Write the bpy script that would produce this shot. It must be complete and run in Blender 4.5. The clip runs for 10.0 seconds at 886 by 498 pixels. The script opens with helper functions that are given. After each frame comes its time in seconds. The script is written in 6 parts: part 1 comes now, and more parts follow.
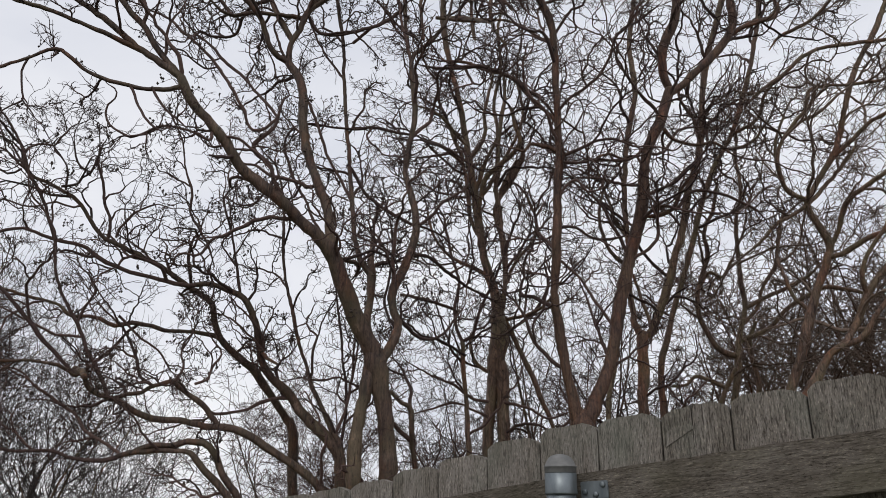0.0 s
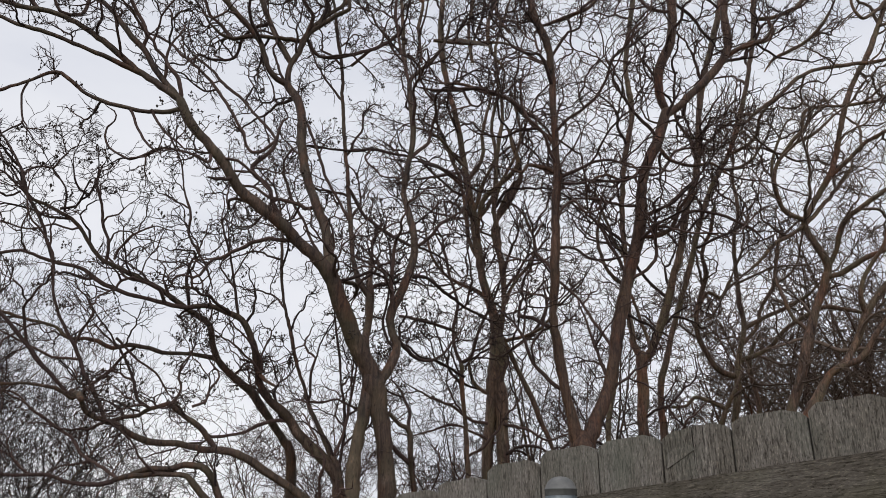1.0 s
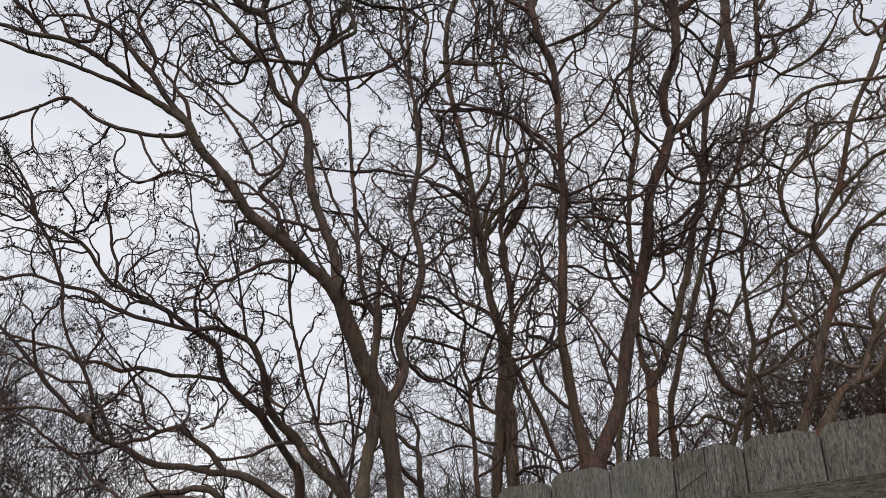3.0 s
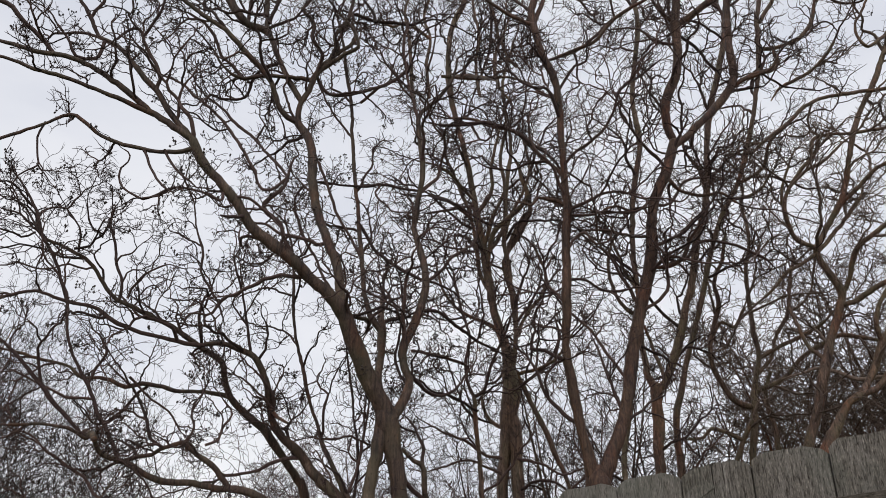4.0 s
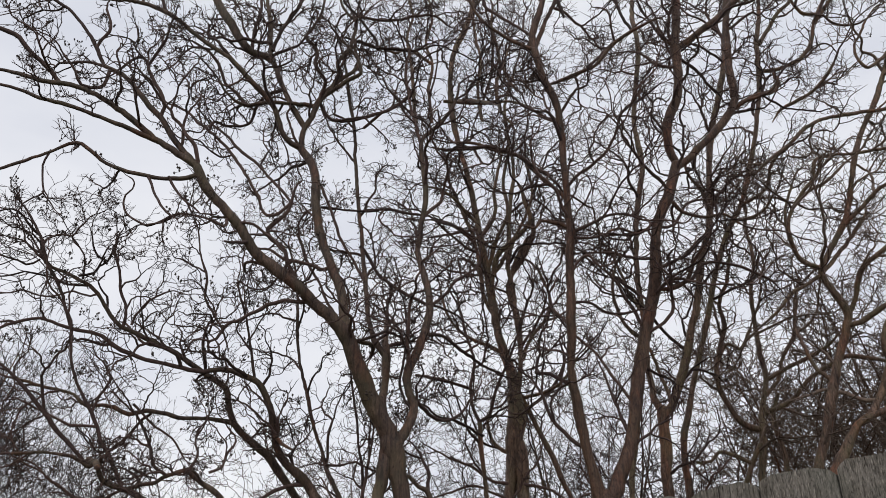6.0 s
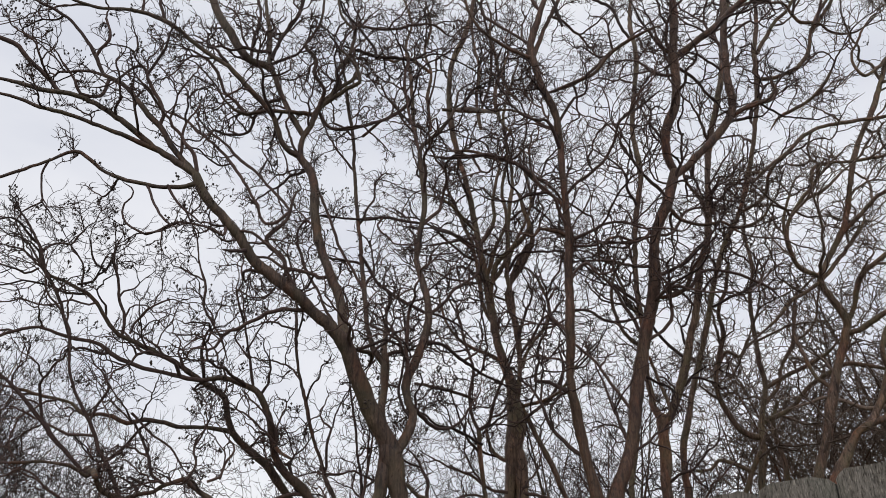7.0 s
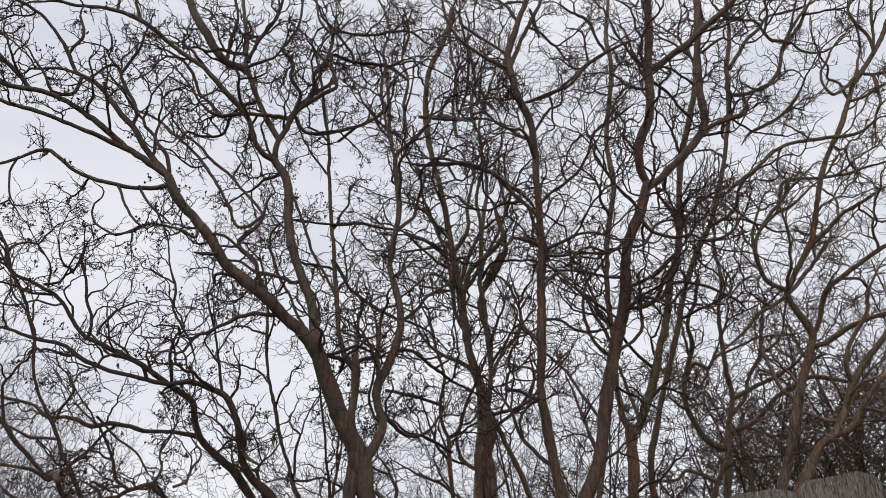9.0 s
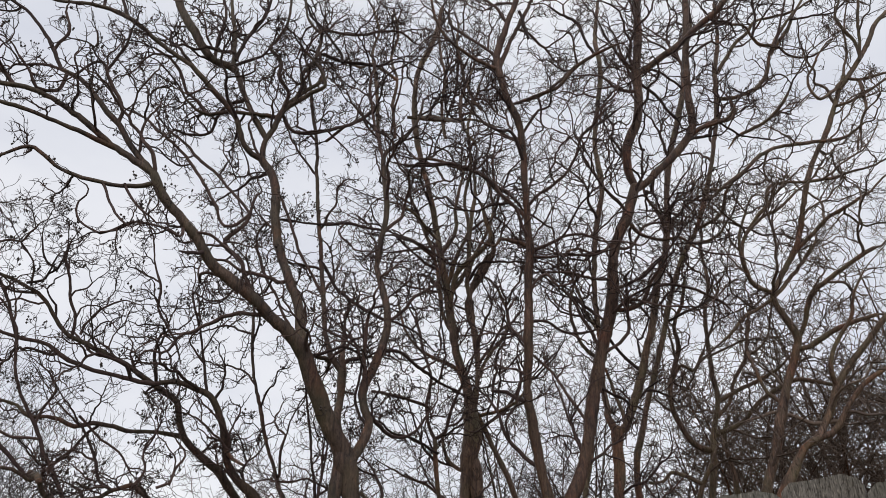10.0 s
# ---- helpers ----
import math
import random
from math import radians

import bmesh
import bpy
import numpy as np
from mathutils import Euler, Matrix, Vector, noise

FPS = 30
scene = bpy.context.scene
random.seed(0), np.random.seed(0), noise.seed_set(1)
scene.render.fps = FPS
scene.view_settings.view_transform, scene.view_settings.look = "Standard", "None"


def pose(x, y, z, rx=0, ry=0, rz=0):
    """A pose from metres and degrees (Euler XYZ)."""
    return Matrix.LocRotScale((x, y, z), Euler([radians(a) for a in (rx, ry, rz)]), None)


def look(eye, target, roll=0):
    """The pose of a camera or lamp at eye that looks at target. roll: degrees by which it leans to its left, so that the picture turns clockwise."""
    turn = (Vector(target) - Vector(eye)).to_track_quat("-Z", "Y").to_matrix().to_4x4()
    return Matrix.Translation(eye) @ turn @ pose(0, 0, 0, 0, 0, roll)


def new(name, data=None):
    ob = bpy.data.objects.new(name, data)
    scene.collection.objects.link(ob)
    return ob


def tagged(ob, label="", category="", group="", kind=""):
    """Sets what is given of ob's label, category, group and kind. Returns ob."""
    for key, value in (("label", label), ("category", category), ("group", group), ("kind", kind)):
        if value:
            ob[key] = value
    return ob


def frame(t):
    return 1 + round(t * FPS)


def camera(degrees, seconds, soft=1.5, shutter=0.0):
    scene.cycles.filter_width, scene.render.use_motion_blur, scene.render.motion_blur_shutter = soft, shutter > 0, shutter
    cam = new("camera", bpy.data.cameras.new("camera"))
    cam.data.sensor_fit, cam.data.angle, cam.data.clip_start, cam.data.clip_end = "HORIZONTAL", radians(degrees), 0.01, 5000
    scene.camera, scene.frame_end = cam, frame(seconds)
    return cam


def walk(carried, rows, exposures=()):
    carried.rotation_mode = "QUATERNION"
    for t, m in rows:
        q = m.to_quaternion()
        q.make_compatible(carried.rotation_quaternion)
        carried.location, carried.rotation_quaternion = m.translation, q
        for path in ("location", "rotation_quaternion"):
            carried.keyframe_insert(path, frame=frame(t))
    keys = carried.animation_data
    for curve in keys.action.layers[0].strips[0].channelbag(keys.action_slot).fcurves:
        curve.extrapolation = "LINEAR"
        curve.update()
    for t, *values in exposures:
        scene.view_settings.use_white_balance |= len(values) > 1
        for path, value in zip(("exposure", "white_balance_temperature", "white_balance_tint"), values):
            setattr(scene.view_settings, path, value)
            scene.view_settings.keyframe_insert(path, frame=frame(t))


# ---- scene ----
cam = camera(60.0, 10.0, 0.75)
PATH = [
    (0, (-0.0070, -0.0030, 1.5990), (-0.0010, 1.8884, 2.2504), 0.4),
    (0.5, (-0.0102, -0.0082, 1.5986), (-0.0012, 1.8712, 2.2824), 0.3),
    (1, (-0.0085, -0.0044, 1.5991), (0.0017, 1.8673, 2.3015), 0.2),
    (1.5, (-0.0087, -0.0046, 1.5997), (0.0005, 1.8638, 2.3128), 0.1),
    (2, (-0.0079, -0.0059, 1.6012), (-0.0066, 1.8572, 2.3271), -0.1),
    (2.5, (-0.0101, -0.0091, 1.6007), (-0.0148, 1.8506, 2.3372), -0.1),
    (4, (-0.0169, -0.0202, 1.6077), (-0.0325, 1.8208, 2.3886), -0.4),
    (4.5, (-0.0202, -0.0235, 1.6063), (-0.0400, 1.8121, 2.4009), -0.5),
    (5, (-0.0184, -0.0199, 1.6068), (-0.0435, 1.8082, 2.4169), -0.4),
    (5.5, (-0.0156, -0.0182, 1.6044), (-0.0429, 1.8034, 2.4311), -0.7),
    (7, (-0.0122, -0.0205, 1.6066), (-0.0342, 1.7861, 2.4638), -0.9),
    (7.5, (-0.0120, -0.0216, 1.6056), (-0.0186, 1.7808, 2.4717), -0.7),
    (8, (-0.0128, -0.0257, 1.6077), (-0.0010, 1.7756, 2.4756), -0.5),
    (8.5, (-0.0085, -0.0217, 1.6076), (0.0196, 1.7796, 2.4766), -0.6),
    (9, (-0.0122, -0.0269, 1.6068), (0.0349, 1.7723, 2.4797), -0.7),
    (9.5, (-0.0139, -0.0311, 1.6069), (0.0481, 1.7649, 2.4847), -0.7),
    (10, (-0.0027, -0.0121, 1.6098), (0.0742, 1.7840, 2.4846), -0.7),
]
walk(cam, [(t, look(eye, target, roll)) for t, eye, target, roll in PATH])

# ---- world and light: an even overcast sky ----
world = bpy.data.worlds.new("overcast_sky")
scene.world = world
world.use_nodes = True
wn, wl = world.node_tree.nodes, world.node_tree.links
wn.clear()
sky = wn.new("ShaderNodeTexSky")
sky.sky_type = "NISHITA"
sky.sun_disc = False
sky.sun_elevation, sky.sun_rotation = radians(38), radians(200)
clear_air = wn.new("ShaderNodeBackground")
clear_air.inputs["Strength"].default_value = 0.06
wl.new(sky.outputs[0], clear_air.inputs["Color"])
where = wn.new("ShaderNodeTexCoord")
spread = wn.new("ShaderNodeMapping")
spread.inputs["Scale"].default_value = (1.0, 1.0, 2.2)
wl.new(where.outputs["Generated"], spread.inputs["Vector"])
puffs = wn.new("ShaderNodeTexNoise")
puffs.inputs["Scale"].default_value, puffs.inputs["Detail"].default_value = 2.6, 5.0
puffs.inputs["Roughness"].default_value = 0.5
wl.new(spread.outputs[0], puffs.inputs["Vector"])
tone = wn.new("ShaderNodeValToRGB")
tone.color_ramp.elements[0].position, tone.color_ramp.elements[0].color = 0.34, (0.718, 0.742, 0.822, 1)
tone.color_ramp.elements[1].position, tone.color_ramp.elements[1].color = 0.66, (0.900, 0.908, 0.948, 1)
wl.new(puffs.outputs[0], tone.inputs[0])
# the cloud is thinner and brighter towards the horizon
height = wn.new("ShaderNodeSeparateXYZ")
wl.new(where.outputs["Generated"], height.inputs[0])
thin = wn.new("ShaderNodeValToRGB")
thin.color_ramp.elements[0].position, thin.color_ramp.elements[0].color = 0.05, (1.07, 1.06, 1.05, 1)
thin.color_ramp.elements[1].position, thin.color_ramp.elements[1].color = 0.60, (0.985, 0.99, 1.0, 1)
wl.new(height.outputs["Z"], thin.inputs[0])
layer = wn.new("ShaderNodeMix")
layer.data_type, layer.blend_type = "RGBA", "MULTIPLY"
layer.inputs[0].default_value = 1.0
wl.new(tone.outputs[0], layer.inputs[6])
wl.new(thin.outputs[0], layer.inputs[7])
cloud = wn.new("ShaderNodeBackground")
cloud.inputs["Strength"].default_value = 1.0
wl.new(layer.outputs[2], cloud.inputs["Color"])
cover = wn.new("ShaderNodeMixShader")
cover.inputs[0].default_value = 0.93
wl.new(clear_air.outputs[0], cover.inputs[1])
wl.new(cloud.outputs[0], cover.inputs[2])
wo = wn.new("ShaderNodeOutputWorld")
wl.new(cover.outputs[0], wo.inputs[0])

sun = new("sun", bpy.data.lights.new("sun", "SUN"))
sun.data.energy, sun.data.angle, sun.data.color = 0.7, radians(25), (1.0, 0.96, 0.9)
sun.matrix_world = look((0, 0, 20), (3, 9, 9))


# ---- materials ----
def node_material(name):
    m = bpy.data.materials.new(name)
    m.use_nodes = True
    nodes, links = m.node_tree.nodes, m.node_tree.links
    return m, nodes, links, nodes["Principled BSDF"]


def ramp(nodes, links, source, stops):
    r = nodes.new("ShaderNodeValToRGB")
    while len(r.color_ramp.elements) < len(stops):
        r.color_ramp.elements.new(0.5)
    for e, (at, col) in zip(r.color_ramp.elements, stops):
        e.position, e.color = at, (*col, 1)
    links.new(source, r.inputs[0])
    return r.outputs[0]


def noise_of(nodes, links, vector, scale, detail=4.0, rough=0.55):
    n = nodes.new("ShaderNodeTexNoise")
    n.inputs["Scale"].default_value, n.inputs["Detail"].default_value, n.inputs["Roughness"].default_value = scale, detail, rough
    links.new(vector, n.inputs["Vector"])
    return n.outputs[0]


def stretched(nodes, links, scale, shift=True):
    c = nodes.new("ShaderNodeTexCoord")
    m = nodes.new("ShaderNodeMapping")
    m.inputs["Scale"].default_value = scale
    links.new(c.outputs["Object"], m.inputs["Vector"])
    if shift:
        info = nodes.new("ShaderNodeObjectInfo")
        k = nodes.new("ShaderNodeMath")
        k.operation = "MULTIPLY"
        k.inputs[1].default_value = 37.0
        links.new(info.outputs["Random"], k.inputs[0])
        links.new(k.outputs[0], m.inputs["Location"])
    return m.outputs[0]


def mixed(nodes, links, a, b, fac, kind="MIX"):
    m = nodes.new("ShaderNodeMix")
    m.data_type, m.blend_type = "RGBA", kind
    for value, slot in ((fac, 0), (a, 6), (b, 7)):
        if isinstance(value, (int, float)):
            m.inputs[slot].default_value = value
        elif isinstance(value, tuple):
            m.inputs[slot].default_value = (*value, 1)
        else:
            links.new(value, m.inputs[slot])
    return m.outputs[2]


def bumped(nodes, links, bsdf, height, strength, distance):
    b = nodes.new("ShaderNodeBump")
    b.inputs["Strength"].default_value, b.inputs["Distance"].default_value = strength, distance
    links.new(height, b.inputs["Height"])
    links.new(b.outputs[0], bsdf.inputs["Normal"])


def bark_material(name, dark, mid, light, moss, film=0.4):
    """Smooth flaking bark: plates, long streaks, fine grain, and a greenish film in patches."""
    m, n, l, b = node_material(name)
    v = stretched(n, l, (1, 1, 0.35), False)
    plates = noise_of(n, l, v, 11, 6, 0.65)
    streaks = noise_of(n, l, stretched(n, l, (1, 1, 0.06), False), 55, 5, 0.65)
    grain = noise_of(n, l, v, 120, 4, 0.6)
    base = ramp(n, l, plates, ((0.34, dark), (0.46, mid), (0.56, mid), (0.66, light)))
    long = ramp(n, l, streaks, ((0.34, (0.48, 0.47, 0.46)), (0.5, (1.0, 1.0, 1.0)), (0.66, (1.45, 1.40, 1.33))))
    fine = ramp(n, l, grain, ((0.3, (0.70, 0.69, 0.68)), (0.7, (1.2, 1.18, 1.15))))
    col = mixed(n, l, mixed(n, l, base, long, 1.0, "MULTIPLY"), fine, 1.0, "MULTIPLY")
    green = ramp(n, l, noise_of(n, l, stretched(n, l, (1, 1, 0.4), False), 4.5, 5), ((0.45, (0, 0, 0)), (0.62, (film, film, film))))
    col = mixed(n, l, col, moss, green)
    # old bark sheds in large patches: warm fresh bark, then pale grey
    shed = noise_of(n, l, stretched(n, l, (1, 1, 0.45), False), 3.2, 4, 0.6)
    patch = ramp(n, l, shed, ((0.36, (1.22, 0.90, 0.74)), (0.46, (0.88, 0.86, 0.84)), (0.53, (1.00, 0.97, 0.92)), (0.64, (1.38, 1.35, 1.27))))
    col = mixed(n, l, col, patch, 1.0, "MULTIPLY")
    flakes = ramp(n, l, noise_of(n, l, stretched(n, l, (1, 1, 0.5), False), 38, 5, 0.7), ((0.36, (0.55, 0.52, 0.50)), (0.46, (1, 1, 1)), (0.60, (1, 1, 1)), (0.68, (1.55, 1.32, 1.08))))
    col = mixed(n, l, col, flakes, 1.0, "MULTIPLY")
    l.new(col, b.inputs["Base Color"])
    b.inputs["Roughness"].default_value = 0.62
    b.inputs["Specular IOR Level"].default_value = 0.35
    bumped(n, l, b, mixed(n, l, plates, streaks, 0.5), 0.9, 0.015)
    return m


bark = bark_material("bark_smooth_brown", (0.038, 0.024, 0.019), (0.082, 0.053, 0.041), (0.145, 0.100, 0.080), (0.085, 0.070, 0.040), 0.55)
bark_red = bark_material("bark_reddish", (0.046, 0.024, 0.016), (0.090, 0.049, 0.034), (0.155, 0.093, 0.071), (0.085, 0.064, 0.036), 0.30)
bark_pale = bark_material("bark_pale_grey", (0.070, 0.043, 0.032), (0.136, 0.087, 0.065), (0.225, 0.157, 0.126), (0.120, 0.105, 0.058), 0.6)


def twig_material(name, dark, light):
    m, n, l, b = node_material(name)
    v = stretched(n, l, (1, 1, 1))
    geo = n.new("ShaderNodeNewGeometry")
    info = n.new("ShaderNodeObjectInfo")
    both, chance = n.new("ShaderNodeMath"), n.new("ShaderNodeMath")
    both.operation, chance.operation = "ADD", "FRACT"
    l.new(geo.outputs["Random Per Island"], both.inputs[0])
    l.new(info.outputs["Random"], both.inputs[1])
    l.new(both.outputs[0], chance.inputs[0])
    per = ramp(n, l, chance.outputs[0], ((0.0, dark), (1.0, light)))
    grain = ramp(n, l, noise_of(n, l, v, 35, 3), ((0.3, (0.65, 0.65, 0.65)), (0.7, (1.2, 1.2, 1.2))))
    l.new(mixed(n, l, per, grain, 1.0, "MULTIPLY"), b.inputs["Base Color"])
    b.inputs["Roughness"].default_value = 0.8
    b.inputs["Specular IOR Level"].default_value = 0.25
    return m


twig_bark = twig_material("twig_bark", (0.042, 0.027, 0.024), (0.125, 0.078, 0.066))
twig_grey = twig_material("twig_bark_grey", (0.060, 0.051, 0.049), (0.125, 0.106, 0.100))
twig_red = twig_material("twig_bark_red", (0.095, 0.066, 0.052), (0.205, 0.145, 0.112))
capsule_skin = twig_material("seed_capsule_skin", (0.040, 0.029, 0.024), (0.080, 0.060, 0.048))


def wood_material(name, stops, crack, green, along=2):
    """Weathered boards; along: the axis that the grain follows."""
    m, n, l, b = node_material(name)

    def run(k):
        return tuple(k if i == along else 1 for i in range(3))
    streak = noise_of(n, l, stretched(n, l, run(0.07)), 230, 6, 0.7)
    broad = noise_of(n, l, stretched(n, l, run(0.35)), 22, 5, 0.65)
    lines = noise_of(n, l, stretched(n, l, run(0.10)), 480, 3, 0.6)
    flecks = noise_of(n, l, stretched(n, l, run(0.28)), 520, 4, 0.6)
    col = ramp(n, l, streak, stops)
    dirt = ramp(n, l, broad, ((0.33, (0.70, 0.68, 0.64)), (0.67, (1.15, 1.15, 1.15))))
    col = mixed(n, l, col, dirt, 1.0, "MULTIPLY")
    split = ramp(n, l, lines, ((0.37, (crack * 0.85, crack * 0.83, crack * 0.81)), (0.45, (1, 1, 1))))
    col = mixed(n, l, col, split, 1.0, "MULTIPLY")
    speck = ramp(n, l, flecks, ((0.34, (0.42, 0.40, 0.38)), (0.43, (1, 1, 1)), (0.56, (1.0, 1.0, 1.0)), (0.66, (1.75, 1.73, 1.66))))
    col = mixed(n, l, col, speck, 1.0, "MULTIPLY")
    algae = ramp(n, l, noise_of(n, l, stretched(n, l, run(0.6)), 9, 5), ((0.46, (0, 0, 0)), (0.72, (0.55, 0.55, 0.55))))
    col = mixed(n, l, col, green, algae)
    info = n.new("ShaderNodeObjectInfo")
    own = ramp(n, l, info.outputs["Random"], ((0.0, (0.88, 0.87, 0.86)), (1.0, (1.10, 1.10, 1.11))))
    l.new(mixed(n, l, col, own, 1.0, "MULTIPLY"), b.inputs["Base Color"])
    b.inputs["Roughness"].default_value = 0.9
    b.inputs["Specular IOR Level"].default_value = 0.15
    bumped(n, l, b, mixed(n, l, streak, split, 0.5), 0.9, 0.004)
    return m


weathered = wood_material("weathered_cedar", ((0.28, (0.134, 0.120, 0.106)), (0.5, (0.210, 0.190, 0.168)), (0.72, (0.286, 0.263, 0.237))), 0.6, (0.150, 0.158, 0.128))
rail_wood = wood_material("weathered_rail", ((0.28, (0.087, 0.075, 0.063)), (0.5, (0.126, 0.110, 0.093)), (0.72, (0.172, 0.155, 0.133))), 0.72, (0.105, 0.098, 0.060), 0)

zinc, n, l, b = node_material("galvanised_steel")
v = stretched(n, l, (1, 1, 0.5))
l.new(ramp(n, l, noise_of(n, l, v, 45, 4), ((0.3, (0.13, 0.15, 0.16)), (0.7, (0.25, 0.275, 0.285)))), b.inputs["Base Color"])
l.new(ramp(n, l, noise_of(n, l, v, 22, 4), ((0.3, (0.42, 0.42, 0.42)), (0.7, (0.62, 0.62, 0.62)))), b.inputs["Roughness"])
b.inputs["Metallic"].default_value = 0.85
bumped(n, l, b, noise_of(n, l, v, 70, 3), 0.25, 0.002)

dull_zinc, n, l, b = node_material("dull_cast_cap")
v = stretched(n, l, (1, 1, 1))
l.new(ramp(n, l, noise_of(n, l, v, 38, 5), ((0.3, (0.13, 0.13, 0.127)), (0.7, (0.24, 0.237, 0.228)))), b.inputs["Base Color"])
b.inputs["Roughness"].default_value, b.inputs["Metallic"].default_value = 0.7, 0.35
bumped(n, l, b, noise_of(n, l, v, 90, 4), 0.4, 0.002)

turf, n, l, b = node_material("winter_turf")
v = stretched(n, l, (1, 1, 1), False)
patchy = ramp(n, l, noise_of(n, l, v, 0.8, 5), ((0.35, (0.10, 0.085, 0.055)), (0.65, (0.075, 0.095, 0.040))))
blades = ramp(n, l, noise_of(n, l, v, 40, 4), ((0.3, (0.6, 0.6, 0.6)), (0.7, (1.25, 1.25, 1.2))))
l.new(mixed(n, l, patchy, blades, 1.0, "MULTIPLY"), b.inputs["Base Color"])
b.inputs["Roughness"].default_value = 0.95
bumped(n, l, b, noise_of(n, l, v, 30, 4), 0.8, 0.03)


# ---- mesh helpers ----
def part(name, data, material, parent, label=""):
    """One mesh, from a bmesh or a finished mesh, as a part under a thing."""
    if isinstance(data, bmesh.types.BMesh):
        mesh = bpy.data.meshes.new(name)
        data.to_mesh(mesh)
        data.free()
    else:
        mesh = data
    if not mesh.materials:
        mesh.materials.append(material)
    ob = new(name, mesh)
    ob.parent = parent
    if label:
        tagged(ob, label)
    return ob


def quads_mesh(name, verts, quads):
    mesh = bpy.data.meshes.new(name)
    verts, quads = np.asarray(verts, np.float32), np.asarray(quads, np.int32)
    mesh.vertices.add(len(verts))
    mesh.vertices.foreach_set("co", verts.ravel())
    mesh.loops.add(quads.size)
    mesh.loops.foreach_set("vertex_index", quads.ravel())
    mesh.polygons.add(len(quads))
    mesh.polygons.foreach_set("loop_start", np.arange(len(quads), dtype=np.int32) * quads.shape[1])
    mesh.polygons.foreach_set("use_smooth", np.ones(len(quads), bool))
    mesh.update(calc_edges=True)
    return mesh


def unit(v):
    return v / np.maximum(np.linalg.norm(v, axis=-1, keepdims=True), 1e-9)


def tubes(paths, radii, sides):
    """Tapered tubes round many paths of equal length: paths (n, k, 3), radii (n, k)."""
    count, k = paths.shape[:2]
    along = unit(np.gradient(paths, axis=1))
    first = along[:, 0]
    ref = unit(np.cross(first, np.where(np.abs(first[:, 2:3]) > 0.8, (1.0, 0, 0), (0, 0, 1.0))))
    rings = np.empty((count, k, sides, 3))
    turn = np.arange(sides) * 2 * np.pi / sides
    for i in range(k):
        t = along[:, i]
        ref = unit(ref - t * (ref * t).sum(1, keepdims=True))
        other = np.cross(t, ref)
        rings[:, i] = paths[:, i, None] + radii[:, i, None, None] * (np.cos(turn)[None, :, None] * ref[:, None] + np.sin(turn)[None, :, None] * other[:, None])
    base = np.arange(count)[:, None, None] * k * sides
    a = base + np.arange(k - 1)[None, :, None] * sides + np.arange(sides)[None, None, :]
    b = base + np.arange(k - 1)[None, :, None] * sides + (np.arange(sides)[None, None, :] + 1) % sides
    quads = np.stack([a, b, b + sides, a + sides], -1).reshape(-1, 4)
    return rings.reshape(-1, 3), quads, rings


def smooth_path(points, step=0.045):
    """A soft curve through control points (x, y, z, radius), in even steps."""
    p = np.array(points, float)
    h = np.linalg.norm(np.diff(p[:, :3], axis=0), axis=1)
    rate = np.diff(p, axis=0) / h[:, None]
    bend = np.vstack([rate[:1], (rate[:-1] * h[1:, None] + rate[1:] * h[:-1, None]) / (h[1:] + h[:-1])[:, None], rate[-1:]])
    out = []
    for i in range(len(h)):
        n = max(2, int(h[i] / step))
        s = np.linspace(0, 1, n, endpoint=False)[:, None]
        out.append((2 * s ** 3 - 3 * s ** 2 + 1) * p[i] + (s ** 3 - 2 * s ** 2 + s) * h[i] * bend[i] + (3 * s ** 2 - 2 * s ** 3) * p[i + 1] + (s ** 3 - s ** 2) * h[i] * bend[i + 1])
    return np.vstack(out + [p[-1:]])


# ---- growing trees ----
import collections


def tree(label, seed, grow_bark, grow_twig, dense=1.0, category="tree"):
    root = tagged(new("crape_myrtle_tree"), label, category, "bare trees behind the fence")
    return {"root": root, "seed": seed, "rng": np.random.default_rng(seed), "count": 0, "bark": grow_bark, "twig": grow_twig, "dense": dense, "spots": [], "wood": []}


